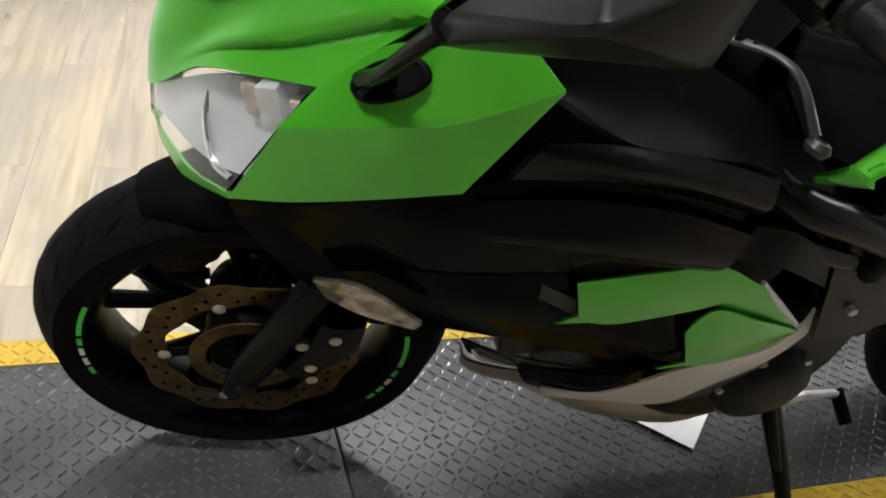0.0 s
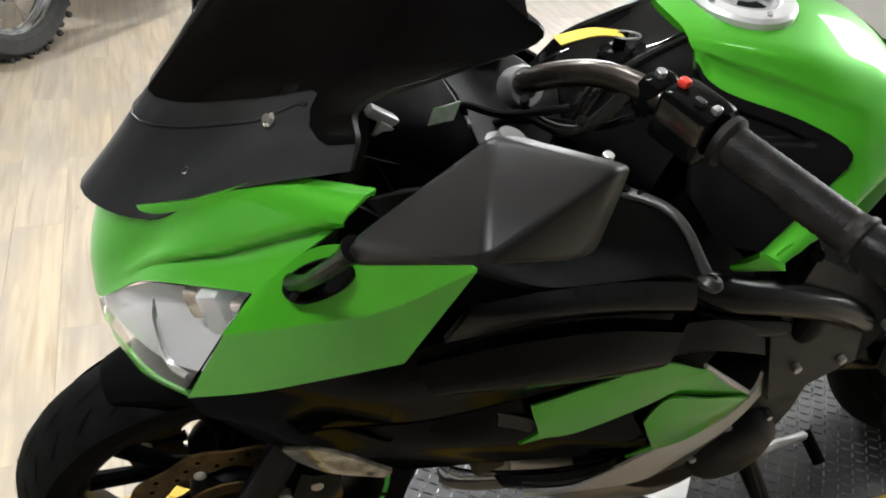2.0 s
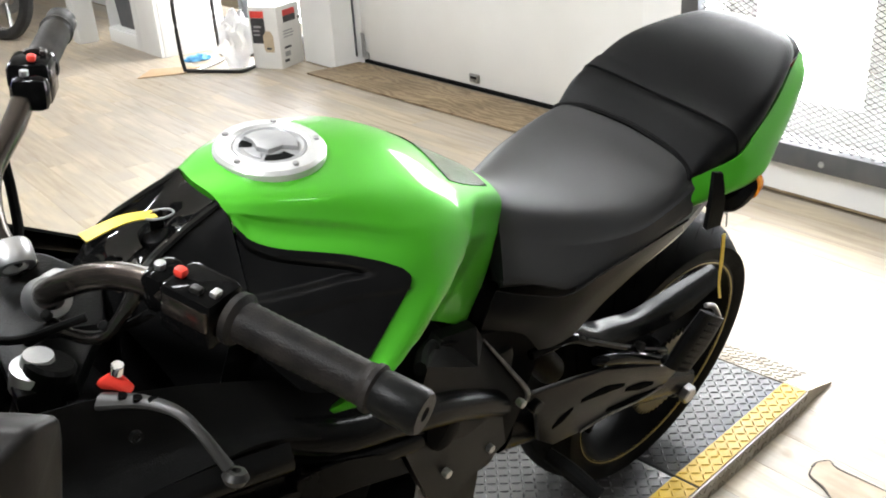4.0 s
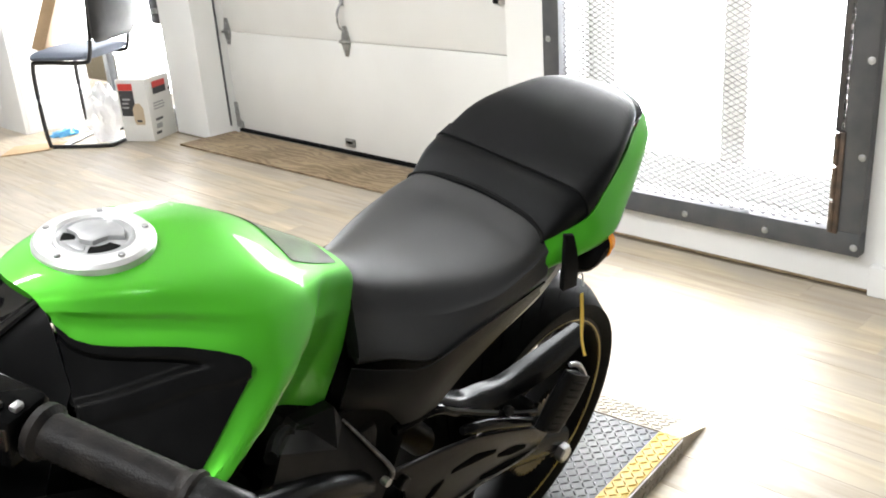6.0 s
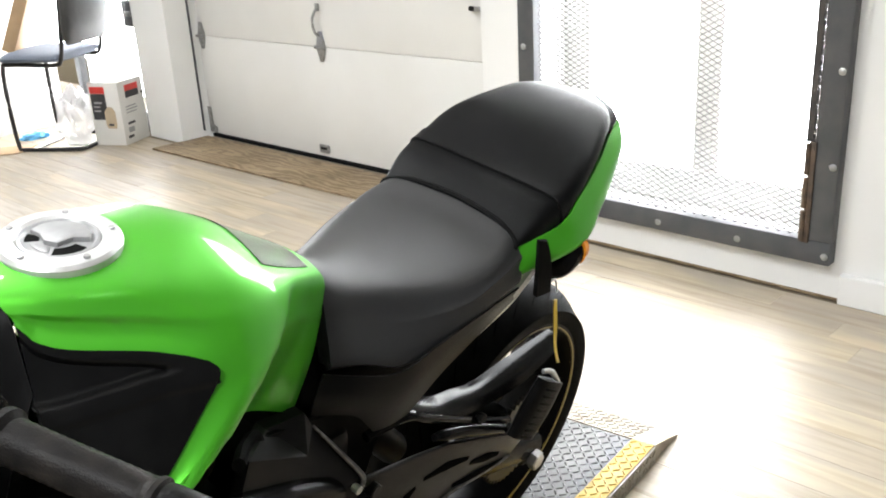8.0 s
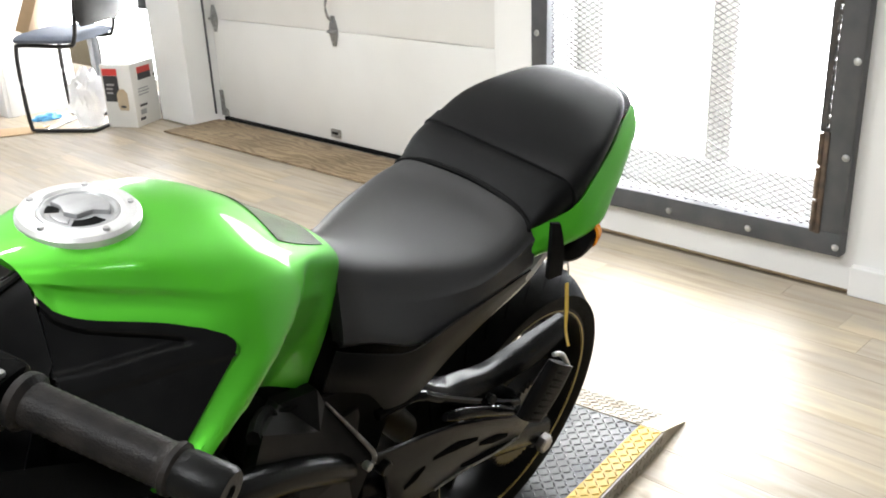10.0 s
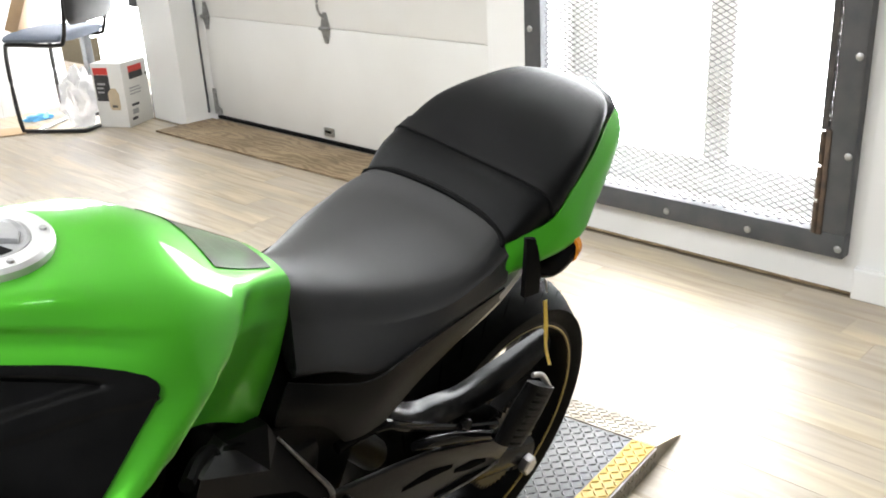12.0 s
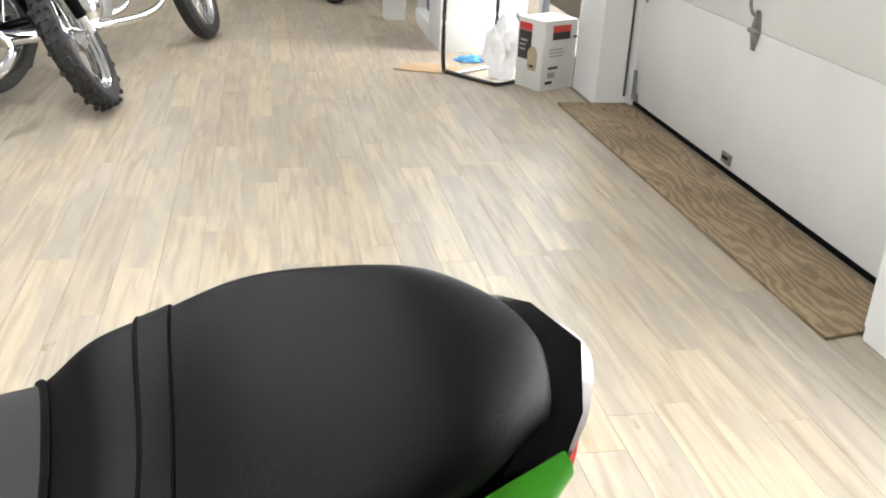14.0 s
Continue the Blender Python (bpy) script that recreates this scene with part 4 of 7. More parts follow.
# -------- fairing
both("side_fairing", FAIR_UP, GLOSS_BLACK, 0.003, 6, 6, "gloss black side fairing")
both("lower_side_fairing", FAIR_LOW, GLOSS_BLACK, 0.003, 6, 6, "gloss black lower side fairing")
both("fairing_arm", ARM, SATIN_BLACK, 0.006, 5, 6, "satin black fairing arm")
both("inner_panel", INNER, MATTE_BLACK, 0.004, 5, 6, "matte black inner fairing panel")
both("fairing_vane", GREEN_A, GREEN, 0.003, 6, 6, "lime green fairing vane")
both("fairing_vane", GREEN_B, GREEN, 0.003, 6, 6, "lime green fairing vane")
VANE_FOIL = mat("clear_reflector_lens", (0.42, 0.38, 0.31), 0.15, 0.6, second=(0.10, 0.075, 0.04), scale=70, mix=0.5)
LINER_GREY = mat("grey_liner_plastic", (0.10, 0.097, 0.092), 0.45, second=(0.075, 0.072, 0.068), scale=25, rough_var=0.08)
VANE_GREY = mat("dark_grey_plastic", (0.030, 0.029, 0.028), 0.45, second=(0.022, 0.021, 0.020), scale=25, rough_var=0.08, spec=0.2)
GUARD_BROWN = mat("mottled_brown_plastic", (0.045, 0.036, 0.028), 0.4, second=(0.022, 0.019, 0.016), scale=22, rough_var=0.1)
both("front_indicator", VANE, VANE_FOIL, 0.005, 5, 5, "clear flush front indicator lens")
SILVER = mat("silver_belly_paint", (0.62, 0.61, 0.59), 0.36, 0.2, second=(0.54, 0.53, 0.51), scale=10, rough_var=0.08)
both("belly_pan", BELLY, SILVER, 0.004, 6, 6, "silver grey belly pan")
both("belly_inner", BELLY_TOP, GLOSS_BLACK, 0.003, 5, 6, "gloss black upper belly panel")
both("belly_front", BELLY_FRONT, GLOSS_BLACK, 0.003, 5, 6, "gloss black belly front panel")
for s in (1, -1):
    part("vane_tip", plate([(0.270, s * 0.2105, 0.604), (0.251, s * 0.210, 0.591), (0.290, s * 0.2115, 0.594), (0.317, s * 0.212, 0.595)], (0, -s * 0.003, 0)), GREEN, bike, "pointed lower tip of the green vane")
    part("vane_tip", plate([(0.464, s * 0.190, 0.479), (0.436, s * 0.186, 0.459), (0.462, s * 0.189, 0.466), (0.485, s * 0.1905, 0.473)], (0, -s * 0.003, 0)), GREEN, bike)
    part("vane_fold", skin([[(0.440, s * 0.196, 0.598), (0.458, s * 0.197, 0.616), (0.478, s * 0.197, 0.634)], [(0.500, s * 0.193, 0.573), (0.523, s * 0.192, 0.585), (0.530, s * 0.193, 0.586)], [(0.580, s * 0.184, 0.534), (0.584, s * 0.184, 0.537), (0.585, s * 0.185, 0.540)]], 0.003, 4, 4), GREEN, bike, "green inner fold of the fairing vane")
    part("vane_rim", tube([(0.475, s * 0.198, 0.636), (0.523, s * 0.194, 0.592), (0.582, s * 0.187, 0.541)], [0.0028, 0.0045, 0.003], n=8), SILVER, bike, "pale silver edge of the vane")
    part("vane_insert", plate([(0.162, s * 0.200, 0.661), (0.206, s * 0.203, 0.655), (0.263, s * 0.206, 0.623), (0.274, s * 0.206, 0.596), (0.216, s * 0.204, 0.630)], (0, -s * 0.002, 0)), VANE_GREY, bike, "dark grey plastic vane insert")
    scoop = part("belly_scoop", skin([[(0.223, s * 0.112, 0.420), (0.237, s * 0.113, 0.392), (0.275, s * 0.117, 0.378), (0.312, s * 0.119, 0.370)], [(0.230, s * 0.110, 0.392), (0.246, s * 0.110, 0.370), (0.285, s * 0.114, 0.352), (0.325, s * 0.116, 0.348)],
                              [(0.236, s * 0.104, 0.375), (0.262, s * 0.102, 0.348), (0.300, s * 0.106, 0.334), (0.340, s * 0.110, 0.326)]], 0.004, 4, 4), LINER_GREY, bike, "grey plastic belly scoop")
    part("scoop_edge", tube([(0.236, s * 0.115, 0.418), (0.250, s * 0.117, 0.396), (0.282, s * 0.121, 0.384), (0.312, s * 0.122, 0.376)], 0.0025, n=6), SILVER, scoop)
    part("belly_stone_guard", skin([[(0.530, s * 0.138, 0.308), (0.568, s * 0.157, 0.375), (0.614, s * 0.161, 0.424)], [(0.590, s * 0.133, 0.275), (0.612, s * 0.148, 0.335), (0.628, s * 0.157, 0.412)], [(0.636, s * 0.128, 0.252), (0.642, s * 0.138, 0.301), (0.640, s * 0.153, 0.402)]], 0.004, 4, 4), GUARD_BROWN, bike, "dark brown belly stone guard")
for s in (1, -1):
    duct = [[(0.110, s * 0.221, 0.780), (0.185, s * 0.228, 0.790), (0.300, s * 0.218, 0.765), (0.405, s * 0.205, 0.722)],
            [(0.122, s * 0.227, 0.750), (0.200, s * 0.237, 0.752), (0.310, s * 0.226, 0.722), (0.398, s * 0.210, 0.688)],
            [(0.150, s * 0.224, 0.735), (0.215, s * 0.229, 0.728), (0.310, s * 0.220, 0.700), (0.392, s * 0.206, 0.674)]]
    part("fairing_duct", skin(duct, 0.006, 5, 6), DUCT_BLACK, bike, "polished black raised fairing duct")
    # Added black sheet that blocks daylight through the gap behind the nose.
    part("nose_gap_filler", skin([[(0.055, s * 0.165, 0.92), (0.16, s * 0.185, 0.86), (0.32, s * 0.175, 0.81)], [(0.045, s * 0.16, 0.82), (0.15, s * 0.195, 0.78), (0.32, s * 0.18, 0.74)], [(0.03, s * 0.14, 0.70), (0.15, s * 0.18, 0.68), (0.32, s * 0.175, 0.66)]], 0.004, 3, 4), MATTE_BLACK, bike)
    tailp = [[(0.405, s * 0.205, 0.735), (0.470, s * 0.196, 0.712), (0.560, s * 0.178, 0.650)], [(0.400, s * 0.208, 0.690), (0.470, s * 0.200, 0.668), (0.585, s * 0.176, 0.600)]]
    part("fairing_tip", skin(tailp, 0.004, 5, 6), GLOSS_BLACK, bike)
    part("panel_bolt", revolve([(0, 0.001), (0.0025, 0.001), (0.003, 0.002), (0.005, 0.002), (0.0055, -0.003)], (0.262, s * 0.190, 0.868), (0, s, 0.3), 14), DARK_METAL, bike)

# -------- tank front cover, dash and steering
COVER_GLOSS = mat("piano_black_plastic", (0.003, 0.003, 0.003), 0.06, second=(0.004, 0.004, 0.004), scale=30, rough_var=0.02, spec=0.5)
part("steering_cover", skin(whole([[(0.433, 0.034, 0.949), (0.388, 0.037, 0.930), (0.346, 0.042, 0.906), (0.318, 0.050, 0.862), (0.312, 0.055, 0.790)],
                                   [(0.431, 0.027, 0.948), (0.386, 0.028, 0.918), (0.344, 0.032, 0.894), (0.314, 0.038, 0.855), (0.308, 0.042, 0.790)],
                                   [(0.428, 0.000, 0.950), (0.386, 0.000, 0.908), (0.342, 0.000, 0.888), (0.310, 0.000, 0.850), (0.304, 0.0, 0.790)]]), 0.005, 4, 6), COVER_GLOSS, bike, "gloss black steering cover with ignition")
for s in (1, -1):
    part("cover_side", skin([[(0.434, s * 0.036, 0.949), (0.389, s * 0.039, 0.931), (0.347, s * 0.044, 0.907), (0.319, s * 0.052, 0.862)],
                             [(0.433, s * 0.055, 0.936), (0.398, s * 0.064, 0.906), (0.366, s * 0.072, 0.872), (0.340, s * 0.078, 0.820)],
                             [(0.425, s * 0.095, 0.888), (0.402, s * 0.105, 0.850), (0.384, s * 0.112, 0.810), (0.366, s * 0.118, 0.750)]], 0.005, 5, 5), PANEL_BLACK, bike, "satin black side of the steering cover")
    part("cover_edge", tube([(0.433, s * 0.036, 0.950), (0.388, s * 0.039, 0.932), (0.347, s * 0.044, 0.908), (0.319, s * 0.052, 0.864)], [0.004, 0.0048, 0.0052, 0.004], n=8), COVER_GLOSS, bike)
ign = part("ignition_lock", revolve([(0, 0.008), (0.012, 0.008), (0.018, 0.004), (0.019, -0.02)], (0.385, 0.0, 0.912), (-0.2, 0, 1), 24), SATIN_BLACK, bike)
part("ignition_key", box((0.385, 0, 0.928), (0.014, 0.003, 0.020), 0.0012), DARK_METAL, ign)
bm = bmesh.new()
add_tube(bm, [(0.385 + 0.014 * math.cos(a), 0.014 * math.sin(a) + 0.006, 0.938 + 0.004 * math.sin(a)) for a in (2 * math.pi * k / 10 for k in range(10))], 0.0012, n=6, steps=3, closed=True)
kring = part("key_ring", bm, STEEL, ign)
part("key_tag", skin([[(0.383, -0.006, 0.936), (0.383, 0.008, 0.936)], [(0.350, -0.007, 0.940), (0.350, 0.009, 0.941)], [(0.312, -0.007, 0.934), (0.312, 0.010, 0.935)]], 0.0012, 4, 3), TAG, ign, "yellow key tag")
part("dash", loft([[(0.10, 0.075, 0.93), (0.10, 0.0, 0.945), (0.10, -0.075, 0.93), (0.10, -0.07, 0.88), (0.10, 0.07, 0.88)],
                   [(0.16, 0.085, 0.91), (0.16, 0.0, 0.93), (0.16, -0.085, 0.91), (0.17, -0.08, 0.86), (0.17, 0.08, 0.86)],
                   [(0.205, 0.07, 0.885), (0.205, 0.0, 0.895), (0.205, -0.07, 0.885), (0.205, -0.07, 0.85), (0.205, 0.07, 0.85)]], 4, 4), MATTE_BLACK, bike, "matte black instrument housing")
part("dash_face", box((0.208, 0.0, 0.872), (0.006, 0.11, 0.035), 0.003), CAP_GREY, bike)
part("top_yoke", plate([(0.20, 0.115, 0.868), (0.245, 0.125, 0.868), (0.30, 0.06, 0.868), (0.325, 0.0, 0.868), (0.30, -0.06, 0.868), (0.245, -0.125, 0.868), (0.20, -0.115, 0.868), (0.215, 0.0, 0.868)], (0, 0, 0.02), 0.004), DARK_METAL, bike, "black cast top yoke")
part("stem_nut", revolve([(0, 0.016), (0.012, 0.016), (0.015, 0.013), (0.015, 0)], (0.285, 0.0, 0.888), (0, 0, 1), 6), STEEL, bike)
for s in (1, -1):
    part("fork_cap", revolve([(0, 0.022), (0.012, 0.022), (0.014, 0.012), (0.021, 0.01), (0.0215, -0.01)], (0.224, s * 0.096, 0.884), (0.2, 0, 1), 24), CAP_RING, bike, "bright fork cap")
    part("fork_tube", rod((0.236, s * 0.102, 0.900), (0.108, s * 0.102, 0.575), 0.021, 20), DARK_METAL, bike)
part("lower_yoke", box((0.20, 0, 0.70), (0.07, 0.27, 0.04), 0.012, (0, -21, 0)), DARK_METAL, bike)
ARM_METAL = mat("dark_cast_metal", (0.045, 0.042, 0.038), 0.25, 0.7, second=(0.025, 0.023, 0.021), scale=30, rough_var=0.08)
part("clamp_arm", tube([(0.296, 0.146, 0.977), (0.291, 0.144, 0.966), (0.284, 0.139, 0.950), (0.274, 0.129, 0.928), (0.266, 0.115, 0.918), (0.258, 0.095, 0.912), (0.249, 0.072, 0.912)], [0.010, 0.0095, 0.008, 0.008, 0.0075, 0.0065, 0.007], n=10, flat=0.7), ARM_METAL, bike, "dark cast lever clamp arm")
for c in ((0.274, 0.127, 0.932), (0.249, 0.072, 0.919)):
    part("clamp_bolt", rod(c, (c[0] - 0.003, c[1] + 0.001, c[2] + 0.006), 0.0045, 12), DARK_METAL, bike)
LEVER_GREY = mat("anodised_lever", (0.013, 0.0125, 0.012), 0.4, 0.3, second=(0.022, 0.021, 0.019), scale=30, rough_var=0.08)
BRONZE = mat("worn_handlebar_metal", (0.085, 0.07, 0.06), 0.24, 0.8, second=(0.05, 0.043, 0.037), scale=30, rough_var=0.1)
GRIP = mat("ribbed_grip_rubber", (0.0065, 0.0065, 0.0065), 0.4, second=(0.022, 0.019, 0.017), scale=40, rough_var=0.12, bump=0.3, bump_scale=500, spec=0.1)
LEFT_BAR = [(0.262, 0.030, 0.905), (0.258, 0.050, 0.925), (0.266, 0.078, 0.950), (0.282, 0.112, 0.972), (0.300, 0.150, 0.982), (0.333, 0.225, 0.981)]
RIGHT_BAR = [(0.275, -0.040, 0.890), (0.262, -0.070, 0.915), (0.277, -0.118, 0.948), (0.321, -0.160, 0.976), (0.345, -0.185, 0.992), (0.375, -0.225, 1.000)]
for bar, out, s in ((LEFT_BAR, Vector((0.388, 0.382, 0.972)), 1), (RIGHT_BAR, Vector((0.465, -0.375, 0.985)), -1)):
    hb = part("handlebar", tube(bar, 0.0115, n=14), BRONZE, bike, "bronze grey tubular handlebar")
    a = Vector(bar[-1])
    d = (out - a).normalized()
    L = (out - a).length
    prof = [(0.0, 0.0), (0.021, 0.0), (0.0215, 0.006), (0.0165, 0.010)]
    for k in range(14):
        z = 0.014 + (L - 0.062) * k / 14
        prof += [(0.0168, z), (0.0162, z + 0.002)]
    prof += [(0.0172, L - 0.046), (0.0190, L - 0.044), (0.0190, L - 0.040), (0.0165, L - 0.038)]
    part("grip", revolve(prof, a, d, 24), GRIP, hb, "worn black rubber grip")
    part("bar_end", revolve([(0.0165, L - 0.038), (0.0172, L - 0.034), (0.0178, L - 0.004), (0.0155, L), (0.006, L), (0.005, L - 0.003), (0, L - 0.003)], a, d, 24), DARK_METAL, hb, "dark metal bar end weight")
    # switch box along the bar
    m = (Vector(bar[-1]) + Vector(bar[-2])) * 0.5
    x = d
    y = Vector((0, 0, 1)).cross(x).normalized()
    z = x.cross(y)
    R = Matrix((x, y, z)).transposed()
    def at(p):
        return m + R @ Vector(p)
    def rbox(c, sz, bv=0.003):
        bmq = box((0, 0, 0), sz, bv)
        bmesh.ops.transform(bmq, matrix=Matrix.Translation(at(c)) @ R.to_4x4(), verts=bmq.verts)
        return bmq
    sw = part("switch_box", rbox((0.012, 0, 0.0), (0.050, 0.042, 0.046), 0.007), DUCT_BLACK, hb, "black handlebar switch box")
    RED_P = mat("red_switch", (0.62, 0.03, 0.02), 0.35, second=(0.7, 0.06, 0.04), scale=50)
    part("red_button", rbox((-0.004, 0.004, 0.027), (0.010, 0.009, 0.008), 0.003), RED_P, sw, "red switch button")
    part("toggle", rbox((0.018, 0.012, 0.026), (0.010, 0.007, 0.006), 0.002), LEVER_GREY, sw)
    part("toggle", rbox((0.030, 0.005, 0.024), (0.007, 0.009, 0.006), 0.002), STEEL, sw)
    # The box's brown reflection is put in as a bronze band.
    part("switch_sheen", rbox((0.013, 0, 0.006), (0.042, 0.0436, 0.020), 0.002), BRONZE, sw, "bronze band painted as the brown reflection on the switch box")
    part("lever_perch", rbox((-0.028, -0.004 * s, -0.002), (0.024, 0.036, 0.036), 0.009), DUCT_BLACK, hb)
    part("perch_bolt", rod(at((-0.028, 0.0, 0.016)), at((-0.028, 0.0, 0.022)), 0.0045, 10), STEEL, hb)
lever = part("clutch_lever", tube([(0.228, 0.215, 0.946), (0.247, 0.238, 0.953), (0.256, 0.272, 0.966), (0.260, 0.297, 0.965), (0.267, 0.323, 0.946)], [0.0085, 0.0070, 0.0050, 0.0042, 0.0050], n=12, flat=0.5), LEVER_GREY, bike, "grey anodised clutch lever with round holes")
part("lever_ball", revolve([(0.0035, 0.005), (0.007, 0.0045), (0.0095, 0.0), (0.007, -0.0045), (0.0035, -0.005)], (0.269, 0.328, 0.941), (0.3, -0.2, 1), 20, closed=True), LEVER_GREY, lever)
# Holes are not cut: black discs paint their shade on the lever.
for k in range(3):
    p = Vector((0.240, 0.228, 0.956)).lerp(Vector((0.252, 0.250, 0.962)), k / 2)
    part("lever_hole_shade", revolve([(0, -0.0005), (0.0034, -0.0005), (0.0036, -0.006)], p, (0.1, 0.1, 1), 14), GLOSS_BLACK, lever)
part("lever_adjuster", loft([[(0.240 + a, 0.194 + b, 0.941 + c) for a, b, c in ((0, 0, 0.006), (0.004, 0.002, 0), (0, 0, -0.006), (-0.004, -0.002, 0))],
                             [(0.246 + a, 0.203 + b, 0.946 + c) for a, b, c in ((0, 0, 0.010), (0.006, 0.003, 0), (0, 0, -0.009), (-0.006, -0.003, 0))],
                             [(0.251 + a, 0.212 + b, 0.945 + c) for a, b, c in ((0, 0, 0.006), (0.004, 0.002, 0), (0, 0, -0.007), (-0.004, -0.002, 0))]], 4, 4), RED_P, lever, "red lever position adjuster")
part("adjuster_bolt", rod((0.247, 0.205, 0.955), (0.248, 0.206, 0.964), 0.005, 12), CHROME, lever)
master = part("brake_master_cylinder", loft([[(0.255 + a, -0.138 + b, 0.975) for a, b in ((-0.02, 0), (-0.012, 0.02), (0.02, 0.018), (0.03, 0), (0.02, -0.03), (-0.012, -0.03))],
                                             [(0.262 + a, -0.145 + b, 1.000) for a, b in ((-0.024, 0), (-0.014, 0.024), (0.022, 0.02), (0.034, 0), (0.022, -0.034), (-0.014, -0.034))],
                                             [(0.266 + a, -0.150 + b, 1.022) for a, b in ((-0.022, 0), (-0.012, 0.022), (0.02, 0.018), (0.03, 0), (0.02, -0.03), (-0.012, -0.03))]], 3, 1), GLOSS_BLACK, bike, "gloss black brake fluid reservoir")
part("reservoir_cap", loft([[(0.266 + a, -0.150 + b, 1.0225) for a, b in ((-0.020, 0), (-0.011, 0.020), (0.018, 0.016), (0.028, 0), (0.018, -0.028), (-0.011, -0.028))],
                            [(0.267 + a, -0.151 + b, 1.029) for a, b in ((-0.017, 0), (-0.009, 0.017), (0.015, 0.013), (0.024, 0), (0.015, -0.024), (-0.009, -0.024))]], 2, 1), LEVER_GREY, master, "grey reservoir cap")
part("kill_switch", box((0.232, -0.128, 0.998), (0.016, 0.012, 0.010), 0.003, (0, 20, 30)), RED_P, master, "red stop switch")
part("brake_lever", tube([(0.262, -0.128, 0.965), (0.238, -0.130, 0.966), (0.236, -0.150, 0.945), (0.248, -0.172, 0.912)], [0.008, 0.007, 0.005, 0.006], n=10), GLOSS_BLACK, bike)
part("brake_hose", tube([(0.300, -0.140, 0.955), (0.296, -0.120, 0.920), (0.285, -0.090, 0.890), (0.262, -0.070, 0.860)], 0.005, n=8), RUBBER, bike)
part("clutch_cable", tube([(0.262, 0.120, 0.945), (0.215, 0.100, 0.930), (0.196, 0.060, 0.915), (0.215, 0.030, 0.880)], 0.0036, n=8), RUBBER, bike)
part("throttle_cable", tube([(0.300, -0.165, 0.955), (0.275, -0.145, 0.930), (0.240, -0.110, 0.900), (0.235, -0.07, 0.86)], 0.004, n=8), RUBBER, bike)
part("bar_cable", tube([(0.300, 0.160, 0.960), (0.290, 0.130, 0.930), (0.270, 0.100, 0.915), (0.240, 0.075, 0.905), (0.232, 0.05, 0.88)], 0.0040, n=8), RUBBER, bike)
for s in (1, -1):
    part("bar_clamp", revolve([(0.0117, -0.012), (0.018, -0.012), (0.0195, -0.008), (0.0195, 0.008), (0.018, 0.012), (0.0117, 0.012)], (0.261, s * 0.038, 0.912), (0.1, s * 0.8, 0.6), 20, closed=True), STEEL, bike, "bright handlebar clamp")
part("sticker", plate([(0.153, 0.0815, 0.914), (0.156, 0.0815, 0.931), (0.180, 0.0815, 0.936), (0.176, 0.0815, 0.917)], (0, 0.001, 0)), mat("pale_sticker", (0.7, 0.75, 0.68), 0.5, second=(0.15, 0.55, 0.12), scale=90, mix=0.6), bike, "small pale green sticker")
part("gauge_label", box((0.112, 0.078, 0.926), (0.030, 0.010, 0.010), 0.002, (0, 32, 0)), CAP_RING, bike, "pale grey instrument label")
part("gauge_label", box((0.124, 0.080, 0.905), (0.046, 0.010, 0.016), 0.002, (0, 36, 0)), CAP_RING, bike)
# Added black sheet under the bars, hiding bright floor below.
part("cockpit_gap_filler", skin([[(0.14, 0.17, 0.835), (0.26, 0.165, 0.815), (0.40, 0.165, 0.775)], [(0.14, 0.0, 0.825), (0.26, 0.0, 0.805), (0.40, 0.0, 0.775)], [(0.14, -0.17, 0.835), (0.26, -0.165, 0.815), (0.40, -0.165, 0.775)]], 0.006, 3, 3), MATTE_BLACK, bike)

# -------- wheels (x to the rear, y to the left, z up, at the axle)
def wheel_frame(centre, turn, lean):
    n = Vector((math.sin(turn) * math.cos(lean), -math.cos(turn) * math.cos(lean), math.sin(lean)))
    x = Vector((math.cos(turn), math.sin(turn), 0))
    z = n.cross(x) * -1
    if z.z < 0:
        z = -z
    return Matrix(((x.x, n.x, z.x, centre[0]), (x.y, n.y, z.y, centre[1]), (x.z, n.z, z.z, centre[2]), (0, 0, 0, 1)))


INV = BIKE.inverted()
FRONT = INV @ wheel_frame((0.050, 0.955, 0.320), -0.05, -0.25)
REAR = Matrix.Translation((1.346, 0.0, 0.296))
TAPE_GREEN = mat("green_rim_tape", (0.05, 0.55, 0.06), 0.35, second=(0.07, 0.6, 0.08), scale=60)
TAPE_WHITE = mat("white_rim_tape", (0.75, 0.75, 0.75), 0.35, second=(0.65, 0.65, 0.65), scale=60)
TAPE_GOLD = mat("gold_rim_reflection_tape", (0.45, 0.36, 0.12), 0.3, 0.4, second=(0.35, 0.28, 0.1), scale=50)
DISC_M = mat("used_brake_disc", (0.11, 0.07, 0.02), 0.42, 0.7, second=(0.018, 0.012, 0.006), scale=45, mix=0.52, rough_var=0.1)
# Near-black pieces laid on surfaces stand in for shade in grooves and holes.
GROOVE_SHADE = mat("painted_groove_shade", (0.002, 0.002, 0.002), 0.95, second=(0.003, 0.003, 0.003), scale=60, spec=0.03)
SPOKE_BLACK = mat("black_wheel_paint", (0.0025, 0.0025, 0.0025), 0.4, second=(0.004, 0.004, 0.004), scale=30, rough_var=0.05, spec=0.05)
FENDER_BLACK = mat("mudguard_plastic", (0.0018, 0.0018, 0.0018), 0.5, second=(0.003, 0.003, 0.003), scale=25, rough_var=0.1, bump=0.15, bump_scale=700, spec=0.02)


